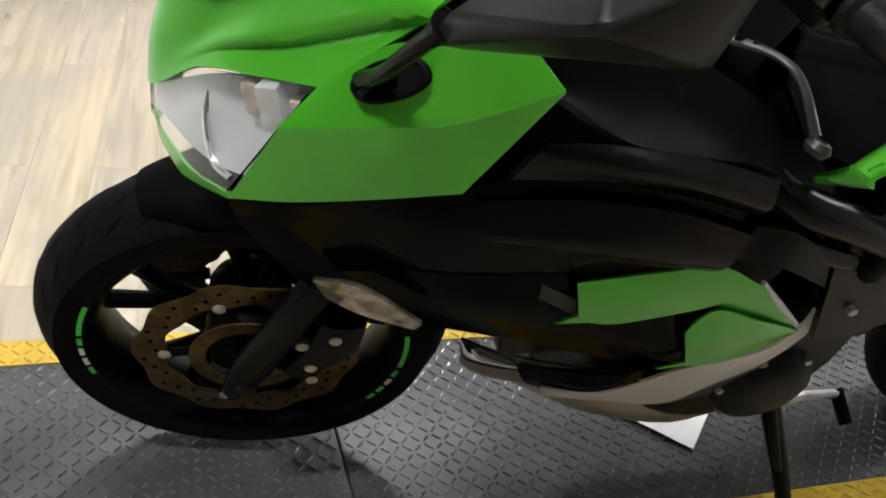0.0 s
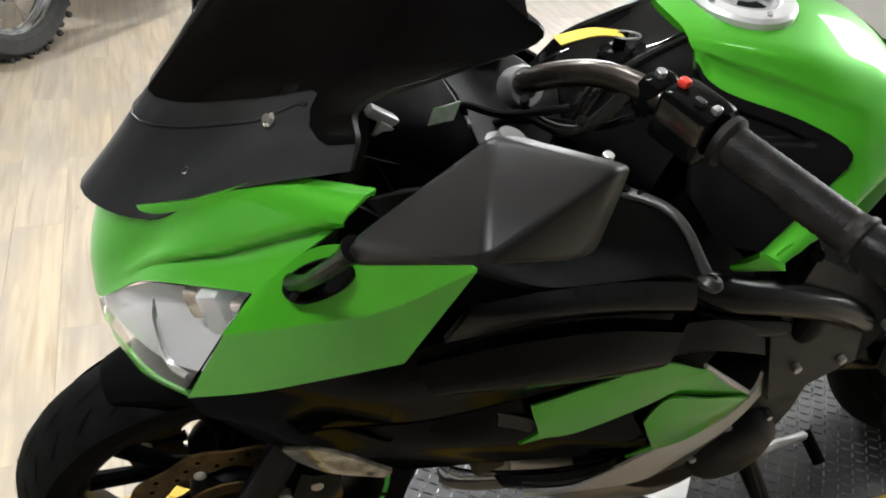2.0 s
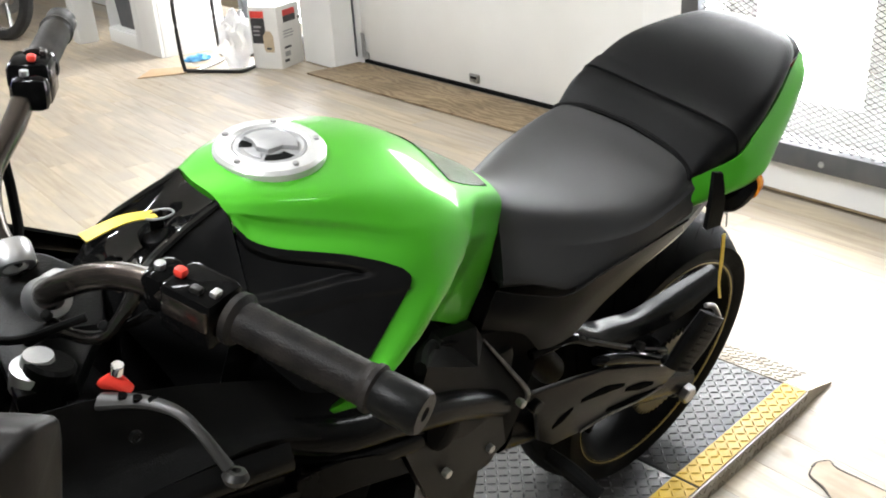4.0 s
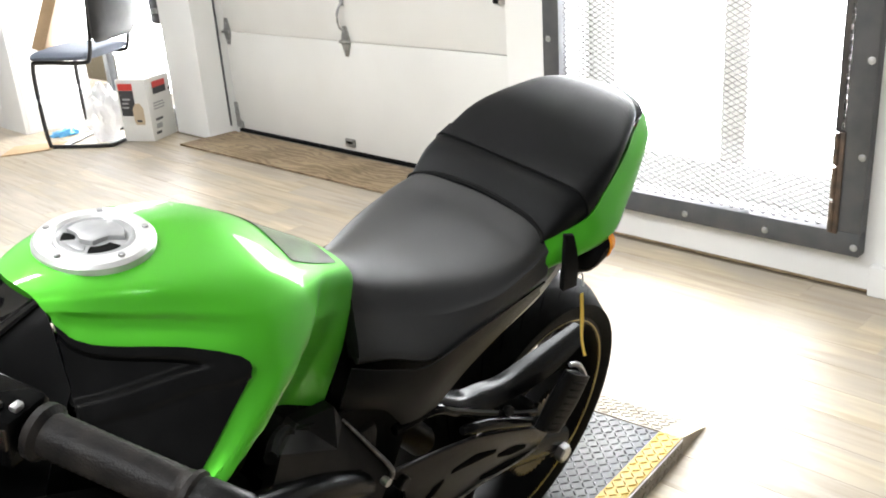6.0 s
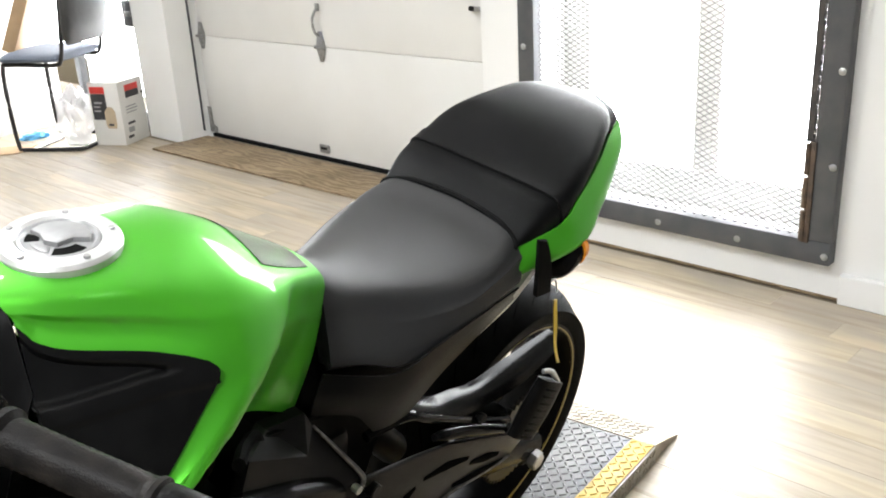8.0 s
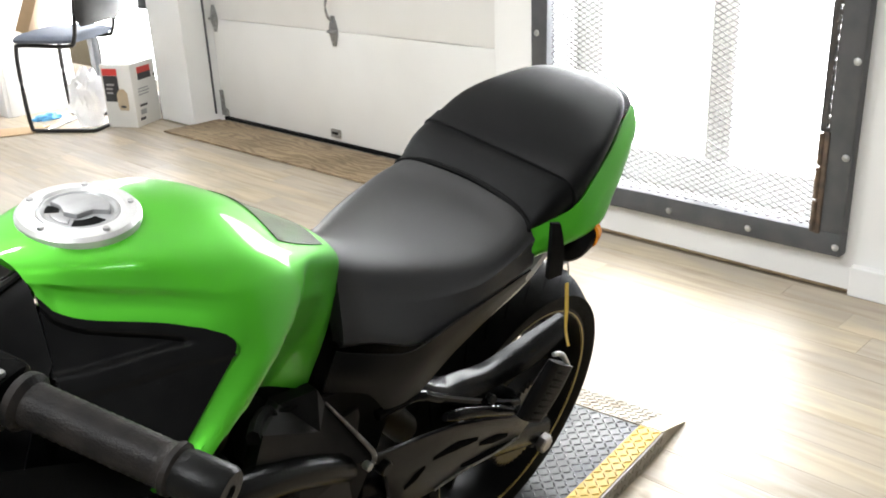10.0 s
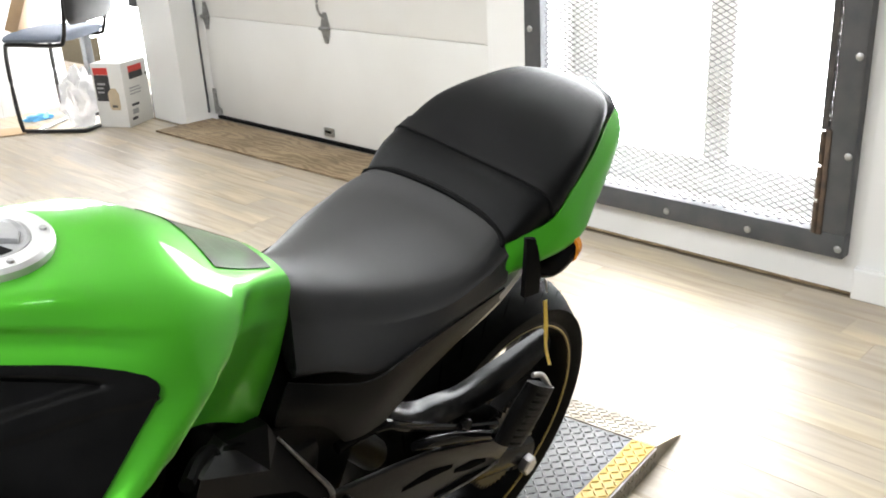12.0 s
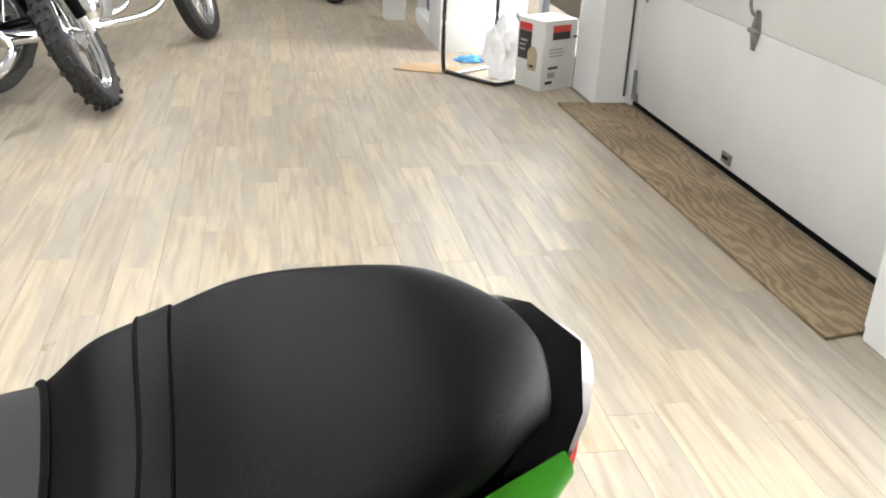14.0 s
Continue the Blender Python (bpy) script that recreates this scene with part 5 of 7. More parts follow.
def wpart(name, bm, material, m, parent, label="", auto=35):
    bmesh.ops.transform(bm, matrix=m, verts=bm.verts)
    return part(name, bm, material, parent, label, auto=auto)


def spoked_wheel(name, m, R, w, rim, label, tape):
    root = wpart(name, revolve([(rim - 0.004, w * 0.40), (rim + 0.007, w * 0.43), (rim + 0.007, w * 0.47), (rim - 0.003, w * 0.47), (rim - 0.014, w * 0.38), (rim - 0.024, w * 0.1),
                                (rim - 0.024, -w * 0.1), (rim - 0.014, -w * 0.38), (rim - 0.003, -w * 0.47), (rim + 0.007, -w * 0.47), (rim + 0.007, -w * 0.43), (rim - 0.004, -w * 0.40),
                                (rim - 0.012, -w * 0.1), (rim - 0.012, w * 0.1)], n=72, closed=True), SPOKE_BLACK, m, bike, label)
    prof = [(rim, w * 0.44), (rim + 0.012, w * 0.49), ((R + rim) / 2, w * 0.515), (R - 0.044, w * 0.49), (R - 0.023, w * 0.38), (R - 0.008, w * 0.22), (R - 0.002, w * 0.11), (R, 0)]
    prof = prof + [(r, -a) for r, a in prof[-2::-1]]
    tyre = wpart("tyre", revolve(prof, n=96, closed=True), RUBBER, m, root, "worn black road tyre")
    bm = bmesh.new()
    def tread(a, f):
        """A point of the tread at the angle a and the share f of its half width."""
        t = abs(f)
        r = R - 0.008 * (t / 0.44) ** 2 if t < 0.44 else (R - 0.008 - 0.015 * (t - 0.44) / 0.32 if t < 0.76 else R - 0.023 - 0.021 * (t - 0.76) / 0.22)
        return Vector(((r + 0.0012) * math.cos(a), f * w * 0.503, (r + 0.0012) * math.sin(a)))
    # Siping is not cut: near-black strips lie just above the tread.
    for k in range(30):
        for s in (1, -1):
            a0 = 2 * math.pi * (k + (0.5 if s < 0 else 0)) / 30
            for f0, f1, da in ((0.12, 0.36, 0.19), (0.48, 0.74, 0.15)):
                line = [tread(a0 + da * j / 6 + (0.09 if f0 > 0.3 else 0), s * (f0 + (f1 - f0) * j / 6)) for j in range(7)]
                wd = 0.0034
                va = [bm.verts.new(p + Vector((-p.z, 0, p.x)).normalized() * wd * min(1, 0.35 + j * 0.3, 0.35 + (6 - j) * 0.3)) for j, p in enumerate(line)]
                vb = [bm.verts.new(p - Vector((-p.z, 0, p.x)).normalized() * wd * min(1, 0.35 + j * 0.3, 0.35 + (6 - j) * 0.3)) for j, p in enumerate(line)]
                for j in range(6):
                    bm.faces.new((va[j], va[j + 1], vb[j + 1], vb[j]))
    tagged(wpart("tread_siping", bm, GROOVE_SHADE, m, tyre), kind="stuff")
    hub = wpart("hub", revolve([(0.012, 0.055), (0.034, 0.055), (0.040, 0.045), (0.040, -0.045), (0.034, -0.055), (0.012, -0.055)], n=32, closed=True), SPOKE_BLACK, m, root)
    for k in range(5):
        a = 2 * math.pi * k / 5 + 0.3
        for da in (-0.16, 0.16):
            c, s2 = math.cos(a + da * 0.35), math.sin(a + da * 0.35)
            e, g = math.cos(a + da * 1.5), math.sin(a + da * 1.5)
            bm = tube([(0.036 * c, 0, 0.036 * s2), (0.09 * math.cos(a + da * 0.7), 0, 0.09 * math.sin(a + da * 0.7)), ((rim - 0.02) * e, 0, (rim - 0.02) * g)], [0.015, 0.011, 0.013], n=10, flat=1.0, up=(0, 1, 0))
            wpart("spoke", bm, SPOKE_BLACK, m, root)
    y = w * 0.472
    if not tape:
        wpart("rim_line", revolve([(rim - 0.004, y - 0.002), (rim + 0.001, y), (rim + 0.001, y + 0.0006), (rim - 0.004, y - 0.0014)], n=72, closed=True), TAPE_GOLD, m, root, "thin gold rim line")
        return root
    # rim tape in short runs
    for k, (a0, span) in enumerate(((183, 17), (177, 4), (171, 4), (165, 4), (159, 4), (-12, 20), (11, 4), (17, 4), (23, 4), (29, 4))):
        bm = revolve([(rim - 0.001, y), (rim + 0.005, y), (rim + 0.005, y + 0.0006), (rim - 0.001, y + 0.0006)], n=max(3, span // 2), closed=True, start=a0, sweep=span)
        wpart("rim_tape", bm, TAPE_WHITE if k in (2, 3, 7) else TAPE_GREEN, m, root)
    return root


def wave_disc(m, r, y, parent, holes=True, band=0.036):
    bm = bmesh.new()
    n = 120
    def ring(rad, yy, wave):
        return [bm.verts.new(((rad + (wave * math.cos(10 * 2 * math.pi * k / n))) * math.cos(2 * math.pi * k / n), yy, (rad + (wave * math.cos(10 * 2 * math.pi * k / n))) * math.sin(2 * math.pi * k / n))) for k in range(n)]
    rings = [ring(r, y - 0.002, 0.004), ring(r, y + 0.002, 0.004), ring(r - band, y + 0.002, -0.003), ring(r - band, y - 0.002, -0.003)]
    for a, b in zip(rings, rings[1:] + rings[:1]):
        for k in range(n):
            bm.faces.new((a[k], a[(k + 1) % n], b[(k + 1) % n], b[k]))
    disc = wpart("brake_disc", bm, DISC_M, m, parent, "bronze-stained petal brake disc")
    if holes:
        bm = bmesh.new()
        for k in range(40):
            a = 2 * math.pi * k / 40
            rr = r - 0.010 - 0.008 * (k % 3)
            add_revolve(bm, [(0, 0.0026), (0.0032, 0.0026), (0.0032, 0.0018)], (rr * math.cos(a), y, rr * math.sin(a)), (0, 1, 0), 8)
        tagged(wpart("disc_drilling", bm, GROOVE_SHADE, m, disc), kind="stuff")
    for k in range(5):
        a = 2 * math.pi * k / 5 + 0.6
        p, q = Vector((0.055 * math.cos(a), y, 0.055 * math.sin(a))), Vector(((r - 0.036) * math.cos(a + 0.1), y, (r - 0.036) * math.sin(a + 0.1)))
        wpart("disc_carrier", tube([p, (p + q) / 2, q], [0.013, 0.009, 0.011], n=8, flat=0.35, up=(0, 1, 0)), SPOKE_BLACK, m, disc)
        wpart("disc_bolt", revolve([(0, 0.006), (0.005, 0.006), (0.008, 0.004), (0.008, -0.004)], q, (0, 1, 0), 14), STEEL, m, disc, "zinc disc bobbin")
    return disc


fw = spoked_wheel("front_wheel", FRONT, 0.265, 0.116, 0.202, "black five-spoke front wheel with green rim tape", True)
wave_disc(FRONT, 0.138, 0.062, fw)
wave_disc(FRONT, 0.146, -0.062, fw, False, 0.085)
wpart("sensor_ring", revolve([(0.052, 0.066), (0.072, 0.066), (0.072, 0.069), (0.052, 0.069)], n=48, closed=True), DISC_M, FRONT, fw, "bronze wheel speed sensor ring")
wpart("disc_hub", revolve([(0.02, 0.058), (0.05, 0.060), (0.055, 0.05), (0.055, -0.05), (0.05, -0.06), (0.02, -0.058)], n=36, closed=True), SPOKE_BLACK, FRONT, fw)
rw = spoked_wheel("rear_wheel", REAR, 0.296, 0.158, 0.226, "black five-spoke rear wheel", False)
wave_disc(REAR, 0.100, -0.075, rw, False)
bm = bmesh.new()
n = 43
pts = []
for k in range(n * 2):
    a = math.pi * k / n
    rr = 0.098 if k % 2 else 0.088
    pts.append((rr * math.cos(a), 0.088, rr * math.sin(a)))
add_plate(bm, pts, (0, 0.007, 0))
GOLD = mat("oiled_sprocket", (0.012, 0.011, 0.009), 0.4, 0.3, second=(0.02, 0.018, 0.014), scale=40, rough_var=0.1)
wpart("sprocket", bm, GOLD, REAR, rw, "oily dark rear sprocket")
# forks, fender and caliper follow the front wheel
for s in (1, -1):
    leg = wpart("fork_lower", loft([[(0.0 + a - 0.012, s * 0.098 + b, -0.028) for a, b in ((-0.018, 0), (0, 0.018), (0.022, 0), (0, -0.018))],
                                    [(0.008 + a, s * 0.098 + b, 0.03) for a, b in ((-0.026, 0), (0, 0.022), (0.028, 0), (0, -0.022))],
                                    [(0.055 + a, s * 0.100 + b, 0.16) for a, b in ((-0.026, 0), (0, 0.026), (0.026, 0), (0, -0.026))],
                                    [(0.110 + a, s * 0.101 + b, 0.30) for a, b in ((-0.026, 0), (0, 0.026), (0.026, 0), (0, -0.026))]], 5, 5), SATIN_BLACK, FRONT, bike, "satin black fork lower leg")
    cal = wpart("front_caliper", loft([[(0.055 + a, s * 0.072 + b, 0.02) for a, b in ((-0.012, -0.02), (-0.012, 0.03), (0.03, 0.03), (0.03, -0.02))],
                                       [(0.088 + a, s * 0.072 + b, 0.075) for a, b in ((-0.022, -0.022), (-0.022, 0.034), (0.036, 0.034), (0.036, -0.022))],
                                       [(0.100 + a, s * 0.072 + b, 0.125) for a, b in ((-0.02, -0.02), (-0.02, 0.03), (0.03, 0.03), (0.03, -0.02))]], 4, 3), DARK_METAL, FRONT, leg, "dark twin piston brake caliper")
    for c in ((0.075, 0.045), (0.098, 0.105), (0.06, 0.09)):
        wpart("caliper_bolt", rod((c[0], s * 0.100, c[1]), (c[0], s * 0.112, c[1]), 0.008, 12), STEEL, FRONT, cal)
    wpart("axle_nut", rod((0, s * 0.112, 0), (0, s * 0.122, 0), 0.012, 6), DARK_METAL, FRONT, leg)
    wpart("fender_stay", tube([(0.06, s * 0.092, 0.20), (0.03, s * 0.082, 0.262), (-0.02, s * 0.072, 0.285)], 0.014, n=8, flat=0.5), MATTE_BLACK, FRONT, bike)
PROFILE = [(0.236, 0.070), (0.250, 0.070), (0.262, 0.058), (0.273, 0.036), (0.279, 0.0), (0.273, -0.036), (0.262, -0.058), (0.250, -0.070), (0.236, -0.070),
           (0.247, -0.066), (0.258, -0.053), (0.274, 0.0), (0.258, 0.053), (0.247, 0.066)]
rings = []
for k in range(41):
    a = radians(240 + 100 * k / 40)
    f = 0.5 + 0.5 * math.sqrt(step(k / 14)) if k < 14 else 1.0
    rings.append([((r + (0.279 - r) * (1 - f) * 0.8 - 0.012 * (1 - f)) * math.cos(a), y * f, -(r + (0.279 - r) * (1 - f) * 0.8 - 0.012 * (1 - f)) * math.sin(a)) for r, y in PROFILE])
bm = bmesh.new()
add_loft(bm, rings)
wpart("front_fender", bm, FENDER_BLACK, FRONT, bike, "matte black front mudguard")
# -------- engine, frame and rear end
part("crankcase", loft([[(0.43, 0.10, 0.44), (0.43, 0.0, 0.45), (0.43, -0.10, 0.44), (0.45, -0.10, 0.26), (0.45, 0.0, 0.24), (0.45, 0.10, 0.26)],
                        [(0.60, 0.145, 0.46), (0.60, 0.0, 0.48), (0.60, -0.145, 0.46), (0.60, -0.13, 0.23), (0.60, 0.0, 0.20), (0.60, 0.13, 0.23)],
                        [(0.78, 0.12, 0.46), (0.78, 0.0, 0.48), (0.78, -0.12, 0.46), (0.78, -0.11, 0.27), (0.78, 0.0, 0.25), (0.78, 0.11, 0.27)]], 5, 4), DARK_METAL, bike, "black engine crankcase")
part("cylinder_block", box((0.50, 0, 0.56), (0.20, 0.24, 0.26), 0.02, (0, 15, 0)), DARK_METAL, bike, "black twin cylinder block")
for s in (1, -1):
    cover = part("engine_cover", revolve([(0, 0.030), (0.045, 0.030), (0.062, 0.022), (0.072, 0.008), (0.076, -0.03)], (0.66, s * 0.145, 0.355), (0, s, 0), 36), DARK_METAL, bike, "round black engine cover")
    for k in range(6):
        a = 2 * math.pi * k / 6
        part("cover_bolt", rod((0.66 + 0.069 * math.cos(a), s * 0.150, 0.355 + 0.069 * math.sin(a)), (0.66 + 0.069 * math.cos(a), s * 0.163, 0.355 + 0.069 * math.sin(a)), 0.0055, 8), STEEL, cover)
    part("frame_tube", tube([(0.34, s * 0.130, 0.800), (0.45, s * 0.176, 0.742), (0.56, s * 0.176, 0.700), (0.68, s * 0.160, 0.640), (0.80, s * 0.140, 0.560)], 0.021, n=12), SATIN_BLACK, bike, "black tubular frame rail")
    part("frame_tube", tube([(0.36, s * 0.120, 0.730), (0.46, s * 0.168, 0.690), (0.56, s * 0.168, 0.650), (0.70, s * 0.150, 0.600)], 0.017, n=12), SATIN_BLACK, bike)
for s in (1, -1):
    rim_ = [(0.699, 0.098, 0.694), (0.757, 0.103, 0.690), (0.766, 0.110, 0.668), (0.807, 0.165, 0.596), (0.800, 0.168, 0.578), (0.773, 0.172, 0.527), (0.685, 0.178, 0.501), (0.640, 0.180, 0.494), (0.575, 0.180, 0.640), (0.628, 0.150, 0.722)]
    bm = bmesh.new()
    top = [bm.verts.new((a, s * b, c)) for a, b, c in rim_]
    peak = [bm.verts.new((a, s * b, c)) for a, b, c in ((0.735, 0.135, 0.655), (0.768, 0.158, 0.585), (0.680, 0.178, 0.600))]
    low = [bm.verts.new((a, s * (b - 0.018), c)) for a, b, c in rim_]
    for q in ((0, 1, 10), (1, 2, 10), (2, 3, 11, 10), (3, 4, 11), (4, 5, 11), (5, 6, 12, 11), (6, 7, 12), (7, 8, 12), (8, 9, 12), (9, 0, 10), (9, 10, 12), (10, 11, 12)):
        bm.faces.new([(top + peak)[k] for k in q])
    for k in range(10):
        bm.faces.new((top[k], top[(k + 1) % 10], low[(k + 1) % 10], low[k]))
    bm.faces.new(low)
    cover = part("frame_cover", bm, FRAME_BLACK, bike, "black faceted frame cover plate", auto=14)
    # The ridge highlight is built in as a pale tube.
    part("cover_edge", tube([(0.766, s * 0.111, 0.669), (0.788, s * 0.140, 0.632), (0.807, s * 0.166, 0.597), (0.800, s * 0.169, 0.579)], [0.0018, 0.003, 0.004, 0.003], n=8), EDGE_GLINT, cover, "highlight painted along the frame cover edge")
    # A black disc on the cover stands in for a shaded round hole.
    part("pivot_hole_shade", revolve([(0, 0.002), (0.026, 0.003), (0.030, 0.001), (0.031, -0.012)], (0.640, s * 0.176, 0.640), (0.1, s, 0.25), 28), GLOSS_BLACK, cover)
    for a, b, c in ((0.735, 0.178, 0.545), (0.650, 0.184, 0.560), (0.795, 0.170, 0.585)):
        part("cover_bolt", rod((a, s * (b - 0.008), c), (a, s * (b + 0.004), c), 0.006, 10), STEEL, cover)
    part("side_hose", tube([(0.600, s * 0.165, 0.745), (0.640, s * 0.128, 0.722), (0.675, s * 0.110, 0.700), (0.668, s * 0.150, 0.655)], 0.008, n=8), RUBBER, bike)
for s in (1, -1):
    rim_ = [(0.821, 0.571), (0.878, 0.556), (0.945, 0.538), (1.017, 0.516), (1.110, 0.474), (1.197, 0.431), (1.254, 0.392), (1.219, 0.374), (1.152, 0.379), (1.054, 0.397), (0.981, 0.404), (0.918, 0.416), (0.877, 0.451), (0.857, 0.515)]
    heel = part("heel_plate", plate([(a, s * 0.155, c) for a, c in rim_], (0, s * -0.009, 0), 0.003), FRAME_BLACK, bike, "dark cast footrest plate with slots")
    # Slots are near-black bars on the plate face, painting their shade.
    for c in (((0.965, 0.482), (1.022, 0.472), (1.080, 0.452)), ((0.903, 0.462), (0.925, 0.470), (0.946, 0.477)), ((1.047, 0.415), (1.121, 0.395), (1.195, 0.378)), ((1.090, 0.436), (1.135, 0.420), (1.175, 0.404))):
        part("plate_slot", tube([(a, s * 0.1555, b) for a, b in c], [0.004, 0.009, 0.004], n=10, flat=0.25, up=(0, 1, 0)), GROOVE_SHADE, heel)
    # A pale tube paints the highlight on the plate's lower edge.
    part("plate_rim", tube([(a, s * 0.156, c - 0.004) for a, c in ((0.981, 0.412), (1.054, 0.405), (1.152, 0.387), (1.215, 0.381))], 0.0028, n=6), EDGE_GLINT, heel, "highlight painted along the plate rim")
GUARD = [[(0.956, 0.098, 0.602), (1.028, 0.100, 0.558), (1.080, 0.102, 0.546), (1.138, 0.102, 0.530), (1.222, 0.100, 0.532), (1.369, 0.098, 0.530)],
         [(0.950, 0.116, 0.600), (1.010, 0.120, 0.562), (1.060, 0.122, 0.548), (1.138, 0.122, 0.533), (1.230, 0.121, 0.530), (1.366, 0.112, 0.528)],
         [(0.938, 0.124, 0.588), (0.992, 0.130, 0.556), (1.038, 0.131, 0.538), (1.136, 0.131, 0.518), (1.238, 0.130, 0.510), (1.350, 0.122, 0.514)]]
both("chain_guard", GUARD, SATIN_BLACK, 0.012, 4, 7, "satin black chain guard")
for s in (1, -1):
    arm = part("swingarm", tube([(0.83, s * 0.115, 0.47), (1.00, s * 0.125, 0.425), (1.18, s * 0.125, 0.360), (1.37, s * 0.122, 0.282)], [0.040, 0.034, 0.030, 0.028], n=12, flat=0.6, up=(0, 1, 0)), SATIN_BLACK, bike, "black swingarm leg")
    part("axle_block", box((1.345, s * 0.126, 0.285), (0.055, 0.022, 0.04), 0.006, (0, 17, 0)), DARK_METAL, arm)
    part("rear_axle_nut", rod((1.342, s * 0.138, 0.281), (1.342, s * 0.156, 0.281), 0.019, 6), STEEL, arm)
    bars = part("footrest_hanger", tube([(0.851, s * 0.128, 0.611), (0.900, s * 0.132, 0.612), (0.934, s * 0.138, 0.608), (0.965, s * 0.140, 0.588), (1.042, s * 0.140, 0.541), (1.133, s * 0.140, 0.488), (1.211, s * 0.140, 0.448)], 0.0075, n=10), DUCT_BLACK, bike, "black tubular footrest hanger")
    part("hanger_bar", tube([(0.985, s * 0.148, 0.545), (1.010, s * 0.150, 0.538), (1.066, s * 0.150, 0.514), (1.125, s * 0.150, 0.483), (1.179, s * 0.150, 0.452)], [0.006, 0.010, 0.011, 0.011, 0.009], n=12), DUCT_BLACK, bars)
    part("hanger_bolt", rod((1.112, s * 0.140, 0.508), (1.112, s * 0.152, 0.512), 0.0085, 10), DARK_METAL, bars)
    part("hanger_bolt", rod((1.196, s * 0.150, 0.446), (1.196, s * 0.166, 0.446), 0.010, 10), DARK_METAL, bars)
    part("pivot_bolt", rod((0.843, s * 0.150, 0.545), (0.843, s * 0.166, 0.545), 0.011, 12), DARK_METAL, bike)
    rest = part("pillion_footrest", loft([[(1.190 + a, s * (0.180 + b), 0.448 - a * 0.6) for a, b in ((-0.028, -0.010), (-0.028, 0.010), (0.028, 0.010), (0.028, -0.010))],
                                          [(1.212 + a, s * (0.186 + b), 0.500 - a * 0.6) for a, b in ((-0.032, -0.011), (-0.032, 0.011), (0.032, 0.011), (0.032, -0.011))],
                                          [(1.236 + a, s * (0.190 + b), 0.548 - a * 0.6) for a, b in ((-0.030, -0.009), (-0.030, 0.009), (0.030, 0.009), (0.030, -0.009))]], 4, 4), MATTE_BLACK, bike, "folded pillion footrest with ribbed rubber")
    for k in range(8):
        part("rubber_rib", box((1.190 + 0.0052 * k, s * (0.1925 + 0.0012 * k), 0.455 + 0.0118 * k), (0.044, 0.005, 0.0045), 0.0015, (0, 31, 0)), RUBBER, rest)
    part("footrest_spring", tube([(1.222, s * 0.180, 0.566), (1.240, s * 0.186, 0.560), (1.262, s * 0.190, 0.530), (1.268, s * 0.190, 0.505)], [0.004, 0.005, 0.005, 0.003], n=8), ALLOY, rest, "bright footrest edge")
    peg = part("rider_footrest", tube([(0.915, s * 0.150, 0.395), (0.925, s * 0.190, 0.386), (0.940, s * 0.240, 0.366)], [0.012, 0.014, 0.013], n=10), RUBBER, bike, "black rubber rider footrest")
    part("feeler_bolt", rod((0.940, s * 0.236, 0.362), (0.944, s * 0.240, 0.335), 0.005, 8), STEEL, peg)
shift = part("gear_lever", tube([(0.700, 0.128, 0.318), (0.735, 0.145, 0.300), (0.780, 0.140, 0.292), (0.845, 0.135, 0.283)], [0.010, 0.0075, 0.007, 0.007], n=10), STEEL, bike, "steel gear lever with rubber toe peg")
part("toe_peg", rod((0.848, 0.128, 0.284), (0.852, 0.176, 0.262), 0.010, 14), RUBBER, shift)
part("shift_joint", box((0.696, 0.132, 0.322), (0.035, 0.018, 0.03), 0.005), ALLOY, shift)
stand = part("side_stand", tube([(0.735, 0.130, 0.270), (0.800, 0.200, 0.140), (0.858, 0.262, 0.006)], [0.016, 0.013, 0.012], n=12), SATIN_BLACK, bike, "black side stand leg")
part("stand_foot", box((0.866, 0.270, -0.052 + 0.055), (0.06, 0.035, 0.008), 0.003, (13, 0, 0)), DARK_METAL, stand)
part("stand_spring", tube([(0.722, 0.142, 0.290), (0.775, 0.195, 0.175)], 0.007, n=8, steps=2), DARK_METAL, stand)
part("muffler", loft([[(0.36, 0.07, 0.33), (0.36, -0.07, 0.33), (0.36, -0.06, 0.24), (0.36, 0.06, 0.24)], [(0.50, 0.11, 0.33), (0.50, -0.11, 0.33), (0.50, -0.09, 0.19), (0.50, 0.09, 0.19)],
                      [(0.66, 0.11, 0.32), (0.66, -0.11, 0.32), (0.66, -0.09, 0.19), (0.66, 0.09, 0.19)], [(0.76, -0.04, 0.32), (0.76, -0.14, 0.32), (0.76, -0.14, 0.24), (0.76, -0.05, 0.24)]], 5, 4), EXHAUST, bike, "brushed steel underslung muffler")
for y in (0.06, -0.06):
    part("header_pipe", tube([(0.42, y, 0.55), (0.33, y, 0.50), (0.31, y, 0.40), (0.36, y * 0.9, 0.30), (0.45, y * 0.8, 0.27)], 0.019, n=12), EXHAUST, bike, "heat-stained exhaust header pipe")
rad = part("radiator", box((0.235, 0, 0.585), (0.03, 0.30, 0.26), 0.005, (0, -14, 0)), MATTE_BLACK, bike, "black radiator")
for s in (1, -1):
    part("radiator_tank", box((0.235, s * 0.145, 0.585), (0.04, 0.03, 0.26), 0.006, (0, -14, 0)), DARK_METAL, rad)
part("airbox", box((0.50, 0, 0.74), (0.26, 0.22, 0.16), 0.03), MATTE_BLACK, bike)
part("battery_tray", box((0.90, 0, 0.64), (0.24, 0.15, 0.16), 0.02), MATTE_BLACK, bike)
part("shock_absorber", rod((0.86, 0.05, 0.62), (1.02, 0.05, 0.44), 0.026, 16), DARK_METAL, bike)
